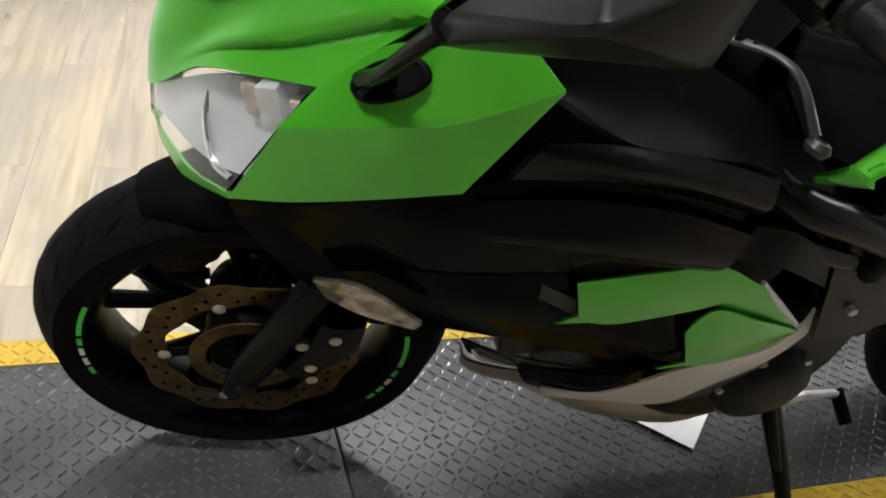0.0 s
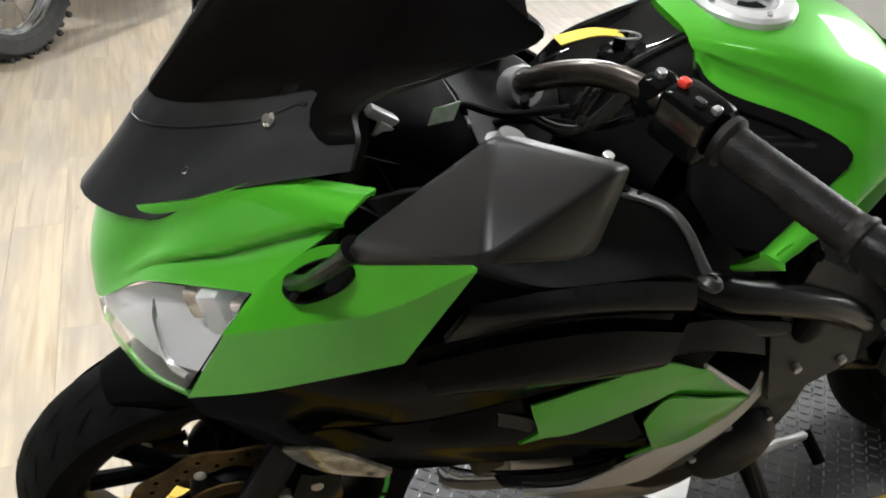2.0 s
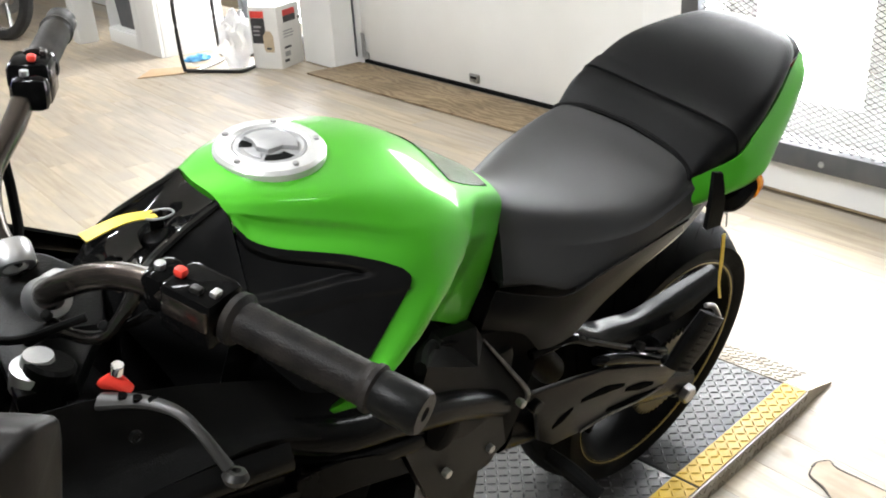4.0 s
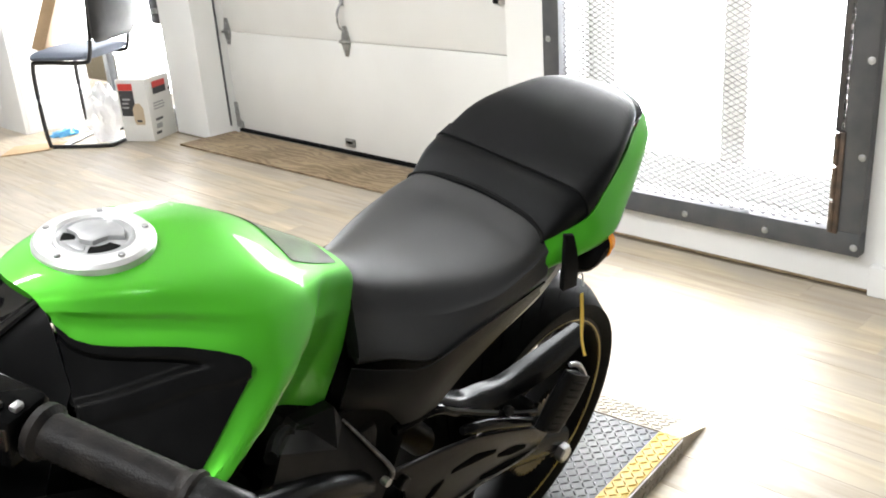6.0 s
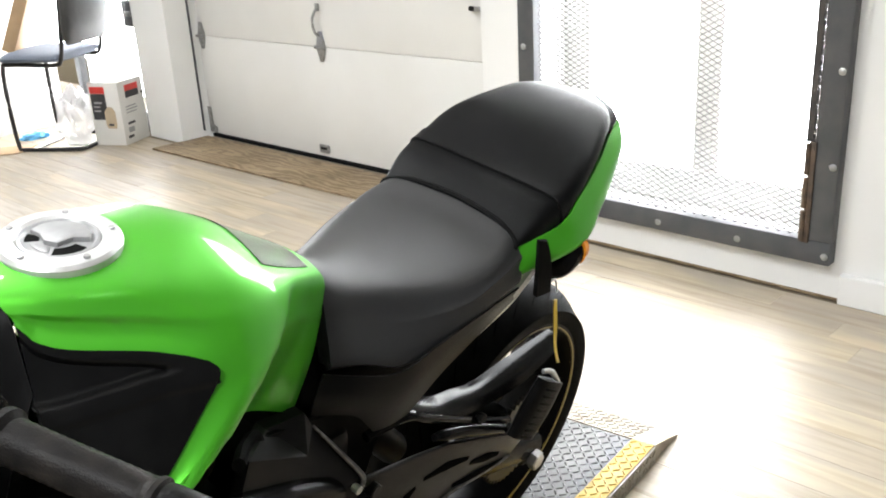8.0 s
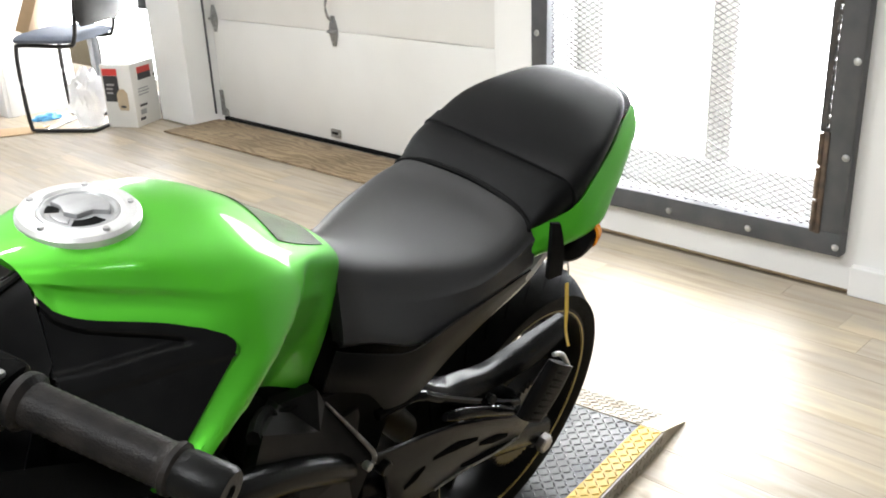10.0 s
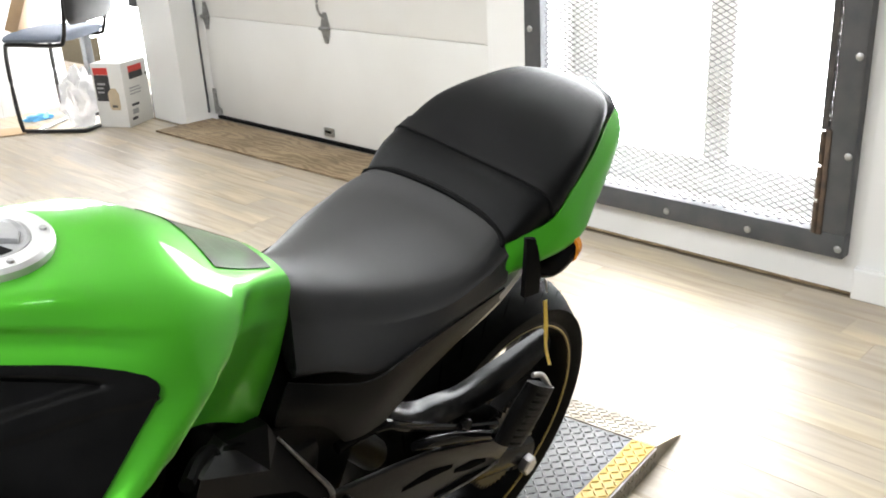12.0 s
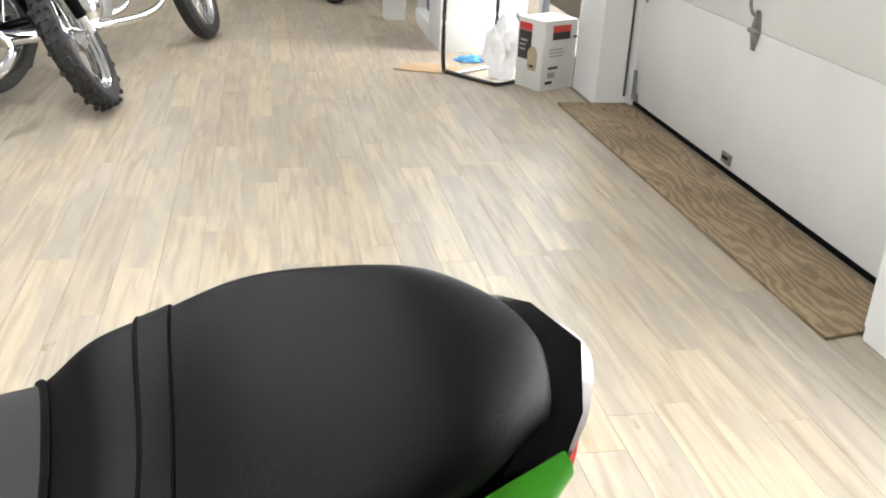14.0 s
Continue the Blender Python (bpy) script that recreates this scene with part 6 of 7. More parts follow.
part("gearbox_mount", box((0.80, 0, 0.50), (0.10, 0.22, 0.24), 0.02), DARK_METAL, bike)
for s in (1, -1):
    # Added black sheets in place of the dark space inside the frame.
    part("frame_gap_filler", skin([[(0.68, s * 0.105, 0.70), (0.80, s * 0.095, 0.66), (0.93, s * 0.09, 0.62)], [(0.68, s * 0.10, 0.60), (0.80, s * 0.09, 0.56), (0.93, s * 0.08, 0.54)], [(0.68, s * 0.10, 0.46), (0.80, s * 0.09, 0.44), (0.90, s * 0.08, 0.44)]], 0.006, 3, 3), MATTE_BLACK, bike)


# ---------------------------------------------------------------- mesh window
frame_ = thing("security_screen_frame", "dark grey steel security frame bolted over a bright window", "window screen", kind="structure")
FY0, FY1, FZ0, FZ1, FX = 0.950, 2.195, 0.128, 2.36, 3.012
for c, s in (((FX + 0.025, (FY0 + FY1) / 2, FZ0 + 0.038), (0.05, FY1 - FY0, 0.076)), ((FX + 0.025, (FY0 + FY1) / 2, FZ1 - 0.038), (0.05, FY1 - FY0, 0.076)),
             ((FX + 0.025, FY0 + 0.038, (FZ0 + FZ1) / 2), (0.05, 0.076, FZ1 - FZ0 - 0.153)), ((FX + 0.025, FY1 - 0.038, (FZ0 + FZ1) / 2), (0.05, 0.076, FZ1 - FZ0 - 0.153))):
    part("frame_bar", box(c, s, 0.003), GREY_STEEL, frame_)
spots = [(y, 0.158) for y in (0.967, 1.262, 1.565, 1.868, 2.168)] + [(y, 0.158 + 0.294 * k) for k in range(1, 7) for y in (0.967, 2.168)]
for y, z in spots:
    part("carriage_bolt", revolve([(0, 0.007), (0.005, 0.0065), (0.010, 0.004), (0.012, 0.0), (0.012, -0.002)], (FX, y, z), (-1, 0, 0), 16), STEEL, frame_, "bright carriage bolt")
MESH_M = mat("dark_expanded_mesh", (0.05, 0.05, 0.052), 0.5, 0.4, second=(0.09, 0.08, 0.07), scale=15)
IY0, IY1, IZ0, IZ1 = FY0 + 0.076, FY1 - 0.076, FZ0 + 0.076, FZ1 - 0.076
bm = bmesh.new()
pitch_y, pitch_z = 0.038, 0.020
slope = pitch_z / pitch_y
cx = FX + 0.03
for sgn in (1, -1):
    z0 = IZ0 - (IY1 - IY0) * slope
    k = 0
    while z0 + k * pitch_z < IZ1:
        z = z0 + k * pitch_z
        k += 1
        ya, yb = IY0, IY1
        za, zb = (z, z + (IY1 - IY0) * slope)
        if za < IZ0:
            ya += (IZ0 - za) / slope
            za = IZ0
        if zb > IZ1:
            yb -= (zb - IZ1) / slope
            zb = IZ1
        if yb - ya < 0.004:
            continue
        if sgn < 0:
            ya, yb = IY0 + IY1 - ya, IY0 + IY1 - yb
        p, q = Vector((cx + 0.0015 * sgn, ya, za)), Vector((cx + 0.0015 * sgn, yb, zb))
        d = (q - p).normalized()
        u = Vector((0, -d.z, d.y)) * 0.0011
        v = Vector((0.0013, 0, 0))
        a = [bm.verts.new(p + u * i + v * j) for i, j in ((1, 1), (-1, 1), (-1, -1), (1, -1))]
        b = [bm.verts.new(q + u * i + v * j) for i, j in ((1, 1), (-1, 1), (-1, -1), (1, -1))]
        for i in range(4):
            bm.faces.new((a[i], a[(i + 1) % 4], b[(i + 1) % 4], b[i]))
tagged(part("expanded_mesh", bm, MESH_M, frame_, "expanded steel mesh"), kind="stuff")
RUST = mat("rusty_hinge", (0.16, 0.11, 0.075), 0.6, 0.4, second=(0.07, 0.055, 0.045), scale=30)
part("hinge_leaf", box((FX + 0.0, 1.032, 0.36), (0.012, 0.022, 0.33), 0.003), RUST, frame_, "rusty hinge leaf")
for z in (0.25, 0.36, 0.47):
    part("hinge_knuckle", rod((FX - 0.004, 1.045, z - 0.05), (FX - 0.004, 1.045, z + 0.05), 0.009, 12), RUST, frame_)
bm = bmesh.new()
add_box(bm, (FX + 0.02, 1.0265, 1.40), (0.02, 0.011, 1.76))
add_box(bm, (FX + 0.02, 1.050, 1.40), (0.02, 0.020, 1.76))
for k in range(59):
    add_box(bm, (FX + 0.02, 1.036, 0.525 + 0.0298 * k), (0.016, 0.008, 0.012))
part("hinge_bar", bm, MESH_M, frame_, "slotted dark hinge strip")
LOCK = mat("dark_lock_plate", (0.05, 0.05, 0.055), 0.5, 0.3, second=(0.08, 0.08, 0.085), scale=60)
lockp = part("lock_plate", box((FX + 0.012, 2.068, 0.405), (0.008, 0.115, 0.145), 0.002), LOCK, frame_, "dark mesh-backed lock plate")
part("slide_bolt", tube([(FX - 0.006, 2.170, 0.415), (FX - 0.010, 2.120, 0.415), (FX - 0.012, 2.106, 0.405), (FX - 0.012, 2.102, 0.345)], 0.005, n=8, steps=3), STEEL, lockp, "bright slide bolt")
part("bolt_keeper", box((FX - 0.004, 2.125, 0.42), (0.012, 0.03, 0.04), 0.003), STEEL, lockp)
part("bolt_keeper", box((FX - 0.004, 2.178, 0.415), (0.012, 0.016, 0.05), 0.003), STEEL, lockp)
win = thing("window_1", "white framed window behind a steel security mesh", "window", kind="structure")
for c, s in (((3.25, 1.565, 0.235), (0.05, 1.13, 0.13)), ((3.25, 1.565, 2.25), (0.05, 1.13, 0.10)), ((3.25, 1.507, 1.25), (0.05, 0.10, 1.896)), ((3.25, 2.07, 1.25), (0.05, 0.12, 1.896)), ((3.25, 1.04, 1.25), (0.05, 0.07, 1.896))):
    part("window_frame", box(c, s, 0.005), WHITE, win)
GLASS = mat("window_glass", (1, 1, 1), 0.02, transmission=1.0, ior=1.02)
for y in (1.266, 1.783):
    g = part("pane", box((3.25, y, 1.25), (0.006, 0.40, 1.88)), GLASS, win)
    g.visible_shadow = False

# ---------------------------------------------------------------- garage door fittings
GALV = mat("galvanised_fitting", (0.42, 0.42, 0.41), 0.42, 0.8, second=(0.28, 0.28, 0.27), scale=50, rough_var=0.12)
SEAMZ = 0.03 + 0.585


def hinge(y, z):
    h = part("hinge", plate([(DOOR_X, y - 0.012, z - 0.075), (DOOR_X, y + 0.012, z - 0.075), (DOOR_X, y + 0.034, z - 0.01), (DOOR_X, y + 0.034, z + 0.01), (DOOR_X, y + 0.013, z + 0.08), (DOOR_X, y - 0.013, z + 0.08), (DOOR_X, y - 0.034, z + 0.01), (DOOR_X, y - 0.034, z - 0.01)], (-0.006, 0, 0), 0.001), GALV, door, "galvanised door hinge")
    part("hinge_pin", rod((DOOR_X - 0.013, y - 0.036, z), (DOOR_X - 0.013, y + 0.036, z), 0.009, 12), GALV, h)
    for dz in (0.05, -0.05):
        part("hinge_bolt", rod((DOOR_X - 0.006, y, z + dz), (DOOR_X - 0.012, y, z + dz), 0.006, 8), STEEL, h)


for k in range(3):
    for y in (2.465, 3.69, 4.79):
        hinge(y, SEAMZ + 0.585 * k)
hd = part("lift_handle", tube([(DOOR_X - 0.008, 3.695, 0.672), (DOOR_X - 0.030, 3.693, 0.690), (DOOR_X - 0.042, 3.692, 0.725), (DOOR_X - 0.040, 3.692, 0.765), (DOOR_X - 0.024, 3.692, 0.792), (DOOR_X - 0.006, 3.692, 0.810)], 0.007, n=10), GALV, door, "galvanised lift handle")
part("handle_foot", box((DOOR_X - 0.005, 3.692, 0.815), (0.008, 0.028, 0.04), 0.003), GALV, hd)
part("bottom_bracket", box((DOOR_X - 0.006, 3.735, 0.075), (0.012, 0.075, 0.045), 0.003), GALV, door, "small bottom bracket")
part("bracket_slot", box((DOOR_X - 0.013, 3.735, 0.078), (0.003, 0.05, 0.014), 0.001), DARK_METAL, door)
for y, s in ((4.80, 1), (2.44, -1)):
    part("corner_bracket", plate([(DOOR_X - 0.001, y + 0.025 * s, 0.035), (DOOR_X - 0.001, y - 0.045 * s, 0.035), (DOOR_X - 0.001, y - 0.045 * s, 0.07), (DOOR_X - 0.001, y - 0.01 * s, 0.085), (DOOR_X - 0.001, y - 0.005 * s, 0.19), (DOOR_X - 0.001, y + 0.025 * s, 0.19)], (-0.008, 0, 0), 0.001), GALV, door, "galvanised corner bracket")
    part("door_track", box((DOOR_X - 0.03, y + 0.045 * s, 1.25), (0.05, 0.012, 2.4), 0.002), GALV, door, "galvanised door track")
    part("track_lip", box((DOOR_X - 0.05, y + 0.032 * s, 1.25), (0.008, 0.03, 2.4), 0.002), GREY_STEEL, door)
lk = part("slide_lock", box((DOOR_X - 0.010, 2.50, 0.83), (0.02, 0.06, 0.10), 0.003), GALV, door, "galvanised slide lock")
part("lock_bar", box((DOOR_X - 0.024, 2.56, 0.845), (0.012, 0.11, 0.022), 0.003), GALV, lk)
part("lock_tip", rod((DOOR_X - 0.024, 2.610, 0.845), (DOOR_X - 0.024, 2.640, 0.847), 0.011, 10), DARK_METAL, lk, "dark rubber tip")
structure("trim_1", box((3.04, 2.28, 1.2), (0.045, 0.165, 2.398), 0.003), WHITE, "white painted door jamb board")
structure("baseboard_1", box((3.045, -0.29, 0.05), (0.03, 2.42, 0.1), 0.004), WHITE, "white painted low wall base strip")


def plywood():
    """Rotary-cut plywood: stretched cathedral figure in tan and dark brown, with stains."""
    m = mat("weathered_plywood", (0.33, 0.24, 0.14), 0.65, second=(0.16, 0.11, 0.065), scale=2.0, rough_var=0.1, bump=0.25, bump_scale=60)
    nt = m.node_tree
    N, link = nt.nodes.new, nt.links.new
    geo, mp, wave, noise_, ramp = N("ShaderNodeTexCoord"), N("ShaderNodeMapping"), N("ShaderNodeTexWave"), N("ShaderNodeTexNoise"), N("ShaderNodeValToRGB")
    mp.inputs["Scale"].default_value = (1.0, 0.32, 1.0)
    link(geo.outputs["Object"], mp.inputs[0])
    wave.wave_type, wave.bands_direction = "BANDS", "X"
    for key, value in (("Scale", 9.0), ("Distortion", 22.0), ("Detail", 3.0), ("Detail Scale", 0.9)):
        wave.inputs[key].default_value = value
    link(mp.outputs[0], wave.inputs["Vector"])
    ramp.color_ramp.elements[0].position, ramp.color_ramp.elements[0].color = 0.2, (0.215, 0.155, 0.092, 1)
    ramp.color_ramp.elements[1].position, ramp.color_ramp.elements[1].color = 0.8, (0.32, 0.24, 0.15, 1)
    link(wave.outputs["Fac"], ramp.inputs[0])
    noise_.inputs["Scale"].default_value, noise_.inputs["Detail"].default_value = 3.0, 5.0
    link(geo.outputs["Object"], noise_.inputs["Vector"])
    stain = N("ShaderNodeMixRGB")
    stain.blend_type = "MULTIPLY"
    stain.inputs[0].default_value = 0.7
    fade = N("ShaderNodeValToRGB")
    fade.color_ramp.elements[0].position, fade.color_ramp.elements[0].color = 0.35, (0.55, 0.52, 0.48, 1)
    fade.color_ramp.elements[1].position, fade.color_ramp.elements[1].color = 0.62, (1, 1, 1, 1)
    link(noise_.outputs["Fac"], fade.inputs[0])
    link(ramp.outputs[0], stain.inputs[1])
    link(fade.outputs[0], stain.inputs[2])
    link(stain.outputs[0], nt.nodes["Principled BSDF"].inputs["Base Color"])
    return m


PLY = plywood()
tagged(part("plywood_strip", plate([(2.905, 2.37, 0.002), (3.235, 2.43, 0.002), (3.235, 4.83, 0.002), (2.865, 4.85, 0.002)], (0, 0, 0.011), 0.002), PLY), "dark weathered plywood threshold strip before the garage door", "board")
PLY.node_tree.nodes["Principled BSDF"].inputs["Specular IOR Level"].default_value = 0.25
structure("trim_2", box((3.056, 1.0, 0.005), (0.010, 2.35, 0.008), 0.002), PLY, "worn brown floor edge strip under the wall")

# ---------------------------------------------------------------- carton, chairs and shelf by the glass door
CARTON = mat("white_printed_carton", (0.70, 0.69, 0.66), 0.55, second=(0.64, 0.63, 0.60), scale=6, rough_var=0.05)
KRAFT = mat("brown_cardboard", (0.45, 0.31, 0.18), 0.7, second=(0.38, 0.26, 0.15), scale=12)
PRINT_RED = mat("red_print", (0.62, 0.05, 0.04), 0.5, second=(0.55, 0.05, 0.04), scale=20)
PRINT_DARK = mat("charcoal_print", (0.03, 0.03, 0.032), 0.5, second=(0.045, 0.045, 0.045), scale=20)
PRINT_GREY = mat("grey_print", (0.30, 0.30, 0.30), 0.6, second=(0.36, 0.36, 0.36), scale=20)
PRINT_TAN = mat("tan_print", (0.5, 0.4, 0.27), 0.5, second=(0.44, 0.35, 0.24), scale=20)
BM = Matrix.Translation((2.835, 5.095, 0.0)) @ Matrix.Rotation(radians(27), 4, "Z")
carton = thing("oil_carton", "white oil carton with red and charcoal print on the floor", "box", BM)
part("carton_body", box((0.125, 0.105, 0.19), (0.25, 0.21, 0.38), 0.004), CARTON, carton)
for c, s, m in (((0.13, -0.0015, 0.335), (0.13, 0.003, 0.036), PRINT_RED), ((0.13, -0.0015, 0.297), (0.13, 0.003, 0.040), PRINT_DARK), ((0.10, -0.0015, 0.225), (0.10, 0.003, 0.007), PRINT_GREY), ((0.105, -0.0015, 0.208), (0.11, 0.003, 0.007), PRINT_GREY),
                ((0.10, -0.0015, 0.19), (0.10, 0.003, 0.007), PRINT_GREY), ((0.085, -0.0015, 0.125), (0.07, 0.003, 0.014), PRINT_DARK), ((0.075, -0.0015, 0.085), (0.055, 0.003, 0.03), PRINT_GREY), ((0.06, -0.0015, 0.045), (0.05, 0.003, 0.016), PRINT_DARK), ((0.235, -0.0015, 0.285), (0.028, 0.003, 0.012), PRINT_DARK),
                ((-0.0015, 0.145, 0.335), (0.003, 0.10, 0.04), PRINT_RED), ((-0.0015, 0.145, 0.235), (0.003, 0.10, 0.155), PRINT_DARK), ((-0.0025, 0.15, 0.26), (0.003, 0.055, 0.012), PRINT_GREY), ((-0.0025, 0.16, 0.235), (0.003, 0.045, 0.01), PRINT_GREY), ((-0.0025, 0.16, 0.21), (0.003, 0.045, 0.01), PRINT_GREY)):
    part("print_bar", box(c, s), m, carton)
jug = part("jug_picture", plate([(-0.002, 0.045, 0.105), (-0.002, 0.105, 0.105), (-0.002, 0.115, 0.13), (-0.002, 0.115, 0.205), (-0.002, 0.09, 0.235), (-0.002, 0.06, 0.235), (-0.002, 0.04, 0.205), (-0.002, 0.04, 0.13)], (-0.002, 0, 0)), PRINT_TAN, carton, "tan jug printed on the carton")
part("jug_label", box((-0.0045, 0.078, 0.128), (0.002, 0.034, 0.014)), PRINT_DARK, jug)
BAG = mat("thin_white_plastic", (0.96, 0.96, 0.97), 0.35, second=(0.9, 0.9, 0.92), scale=20, transmission=0.6, ior=1.1)
rng = random.Random(4)
bm = bmesh.new()
bmesh.ops.create_icosphere(bm, subdivisions=4, radius=1)
for v in bm.verts:
    q = noise.noise(v.co * 2.2) * 0.35 + noise.noise(v.co * 6) * 0.15
    v.co = Vector((v.co.x * 0.11, v.co.y * 0.10, v.co.z * 0.17)) * (1 + q)
    v.co.z = max(v.co.z, -0.16)
bmesh.ops.translate(bm, vec=(2.70, 5.40, 0.165), verts=bm.verts)
tagged(part("plastic_bag", bm, BAG), "crumpled white translucent plastic bag beside the carton", "bag")

CH_FRAME = mat("black_chair_tube", (0.012, 0.012, 0.012), 0.3, 0.2, second=(0.018, 0.018, 0.018), scale=30, coat=0.3)
CH_SEAT = mat("grey_blue_fabric", (0.10, 0.12, 0.16), 0.8, second=(0.14, 0.16, 0.2), scale=120, bump=0.3, bump_scale=800)


def cantilever_chair(m):
    c = thing("cantilever_chair", "black tube cantilever chair with a grey-blue fabric seat", "chair", m)
    W, D, H = 0.23, 0.36, 0.52
    path = [(D, -W, 0.012), (0.05, -W, 0.012), (0.0, -W, 0.04), (-0.01, -W, 0.26), (0.0, -W, H - 0.03), (0.05, -W, H), (D - 0.04, -W, H - 0.01), (D + 0.02, -W, H + 0.03), (D + 0.05, -W, H + 0.20), (D + 0.08, -W, H + 0.44)]
    for s in (1, -1):
        part("side_tube", tube([(x, y * s, z) for x, y, z in path], 0.0125, n=10, steps=5), CH_FRAME, c)
    part("rear_floor_tube", tube([(D, -W, 0.012), (D + 0.05, -W * 0.9, 0.012), (D + 0.06, 0, 0.012), (D + 0.05, W * 0.9, 0.012), (D, W, 0.012)], 0.0125, n=10, steps=4), CH_FRAME, c)
    part("cross_bar", rod((0.10, -W, 0.014), (0.10, W, 0.014), 0.010, 10), STEEL, c, "bare steel cross bar")
    for x, y in ((0.03, -W), (0.03, W)):
        part("glide", rod((x, y, 0.0), (x, y, 0.012), 0.014, 12), CH_FRAME, c)
    part("seat", loft([[(x, -w, H + z0), (x, w, H + z0), (x, w * 0.96, H + z1), (x, -w * 0.96, H + z1)] for x, w, z0, z1 in ((0.0, 0.20, 0.012, 0.045), (0.05, 0.225, 0.008, 0.062), (D - 0.04, 0.225, 0.006, 0.055), (D, 0.20, 0.012, 0.045))], 5, 4), CH_SEAT, c, "grey-blue fabric seat")
    part("backrest", loft([[(D + a, -w, H + z), (D + a, w, H + z), (D + a + d, w, H + z), (D + a + d, -w, H + z)] for a, d, w, z in ((0.05, 0.03, 0.17, 0.10), (0.055, 0.045, 0.21, 0.16), (0.075, 0.045, 0.21, 0.38), (0.085, 0.025, 0.16, 0.42))], 5, 4), PRINT_DARK, c, "black padded backrest")
    return c


cantilever_chair(Matrix.Translation((2.57, 5.68, 0.0)) @ Matrix.Rotation(radians(-55), 4, "Z"))
kb = part("cardboard_sheet", box((2.60, 5.66, 0.765), (0.07, 0.30, 0.40), 0.003, (0, 24, -36)), KRAFT)
tagged(kb, "flat brown cardboard carton leaning on the chair seat", "box")
tagged(part("cardboard_flap", plate([(2.10, 5.62, 0.003), (2.36, 5.50, 0.003), (2.52, 5.62, 0.003), (2.26, 5.80, 0.003)], (0, 0, 0.005), 0.001), KRAFT), "flat brown cardboard flap lying on the floor", "cardboard")
RAG = mat("blue_shop_cloth", (0.10, 0.35, 0.62), 0.8, second=(0.14, 0.42, 0.7), scale=40)
bm = bmesh.new()
bmesh.ops.create_icosphere(bm, subdivisions=3, radius=1)
for v in bm.verts:
    q = 1 + noise.noise(v.co * 3.1) * 0.5
    v.co = Vector((v.co.x * 0.085 * q, v.co.y * 0.05 * q, max(0, v.co.z * 0.035 * q)))
bmesh.ops.translate(bm, vec=(2.60, 5.83, 0.002), verts=bm.verts)
tagged(part("shop_cloth", bm, RAG), "crumpled blue shop cloth on the floor", "cloth")

cab = thing("shelf_unit", "white open shelf unit with a dark bin", "shelf")
for c, s in (((2.47, 6.47, 0.55), (0.03, 0.10, 1.1)), ((2.47, 6.26, 0.55), (0.03, 0.33, 1.1)), ((2.47, 6.80, 0.05), (0.03, 0.56, 0.1)), ((2.70, 6.81, 0.10), (0.46, 0.52, 0.02)), ((2.70, 6.81, 0.62), (0.46, 0.52, 0.02)), ((2.70, 6.59, 1.11), (0.50, 1.02, 0.02)), ((2.93, 6.59, 0.55), (0.02, 1.00, 1.1)), ((2.70, 7.08, 0.55), (0.46, 0.02, 1.1)), ((2.70, 6.10, 0.55), (0.44, 0.02, 1.1))):
    part("panel", box(c, s, 0.002), WHITE, cab)
tagged(part("storage_bin", loft([[(2.52, 6.62, 0.112), (2.80, 6.62, 0.112), (2.80, 6.98, 0.112), (2.52, 6.98, 0.112)], [(2.50, 6.60, 0.45), (2.82, 6.60, 0.45), (2.82, 7.00, 0.45), (2.50, 7.00, 0.45)]], 1, 1), GREY_STEEL), "dark grey plastic bin standing on the shelf", "bin")
post = thing("column_1", "white painted square showroom column", "column", kind="structure")
part("shaft", box((2.31, 7.20, 1.5), (0.15, 0.15, 3.0), 0.01), WHITE, post)
gd = thing("glass_door", "aluminium framed glass door with bright daylight behind", "door", kind="structure")
for c, s in (((3.16, 5.24, 1.12), (0.05, 0.07, 2.24)), ((3.16, 6.20, 1.12), (0.05, 0.07, 2.24)), ((3.16, 7.26, 1.12), (0.05, 0.07, 2.24)), ((3.16, 5.72, 0.06), (0.05, 0.88, 0.12)), ((3.16, 6.73, 0.06), (0.05, 0.98, 0.12)), ((3.16, 5.72, 2.2), (0.05, 0.88, 0.08)), ((3.16, 6.73, 2.2), (0.05, 0.98, 0.08))):
    part("door_rail", box(c, s, 0.004), GREY_STEEL, gd)
part("push_lock", box((3.12, 5.32, 0.74), (0.05, 0.12, 0.16), 0.006), LOCK, gd, "dark lock case")
part("lock_latch", box((3.09, 5.31, 0.74), (0.02, 0.07, 0.03), 0.004), STEEL, gd)
for y, w in ((5.72, 0.88), (6.73, 0.98)):
    g = part("pane", box((3.16, y, 1.14), (0.006, w, 2.04)), GLASS, gd)
    g.visible_shadow = False
white_unit = thing("white_counter", "plain white showroom counter standing on the floor", "counter")
part("counter_body", box((-1.05, 1.62, 0.46), (0.72, 1.90, 0.92), 0.006), DOOR_WHITE, white_unit)
part("kick_edge", box((-0.688, 1.62, 0.006), (0.006, 1.90, 0.012)), PRINT_DARK, white_unit)

# ---------------------------------------------------------------- papers and small floor litter
PAPER = mat("white_paper", (0.8, 0.8, 0.78), 0.6, second=(0.72, 0.7, 0.66), scale=9)
sheet = tagged(part("paper_sheet", plate([(0.66, 1.06, 0.0525), (0.80, 0.945, 0.0525), (0.885, 1.05, 0.0525), (0.76, 1.17, 0.0525)], (0, 0, 0.0008)), PAPER), "white paper sheet lying on the platform under the engine", "paper")

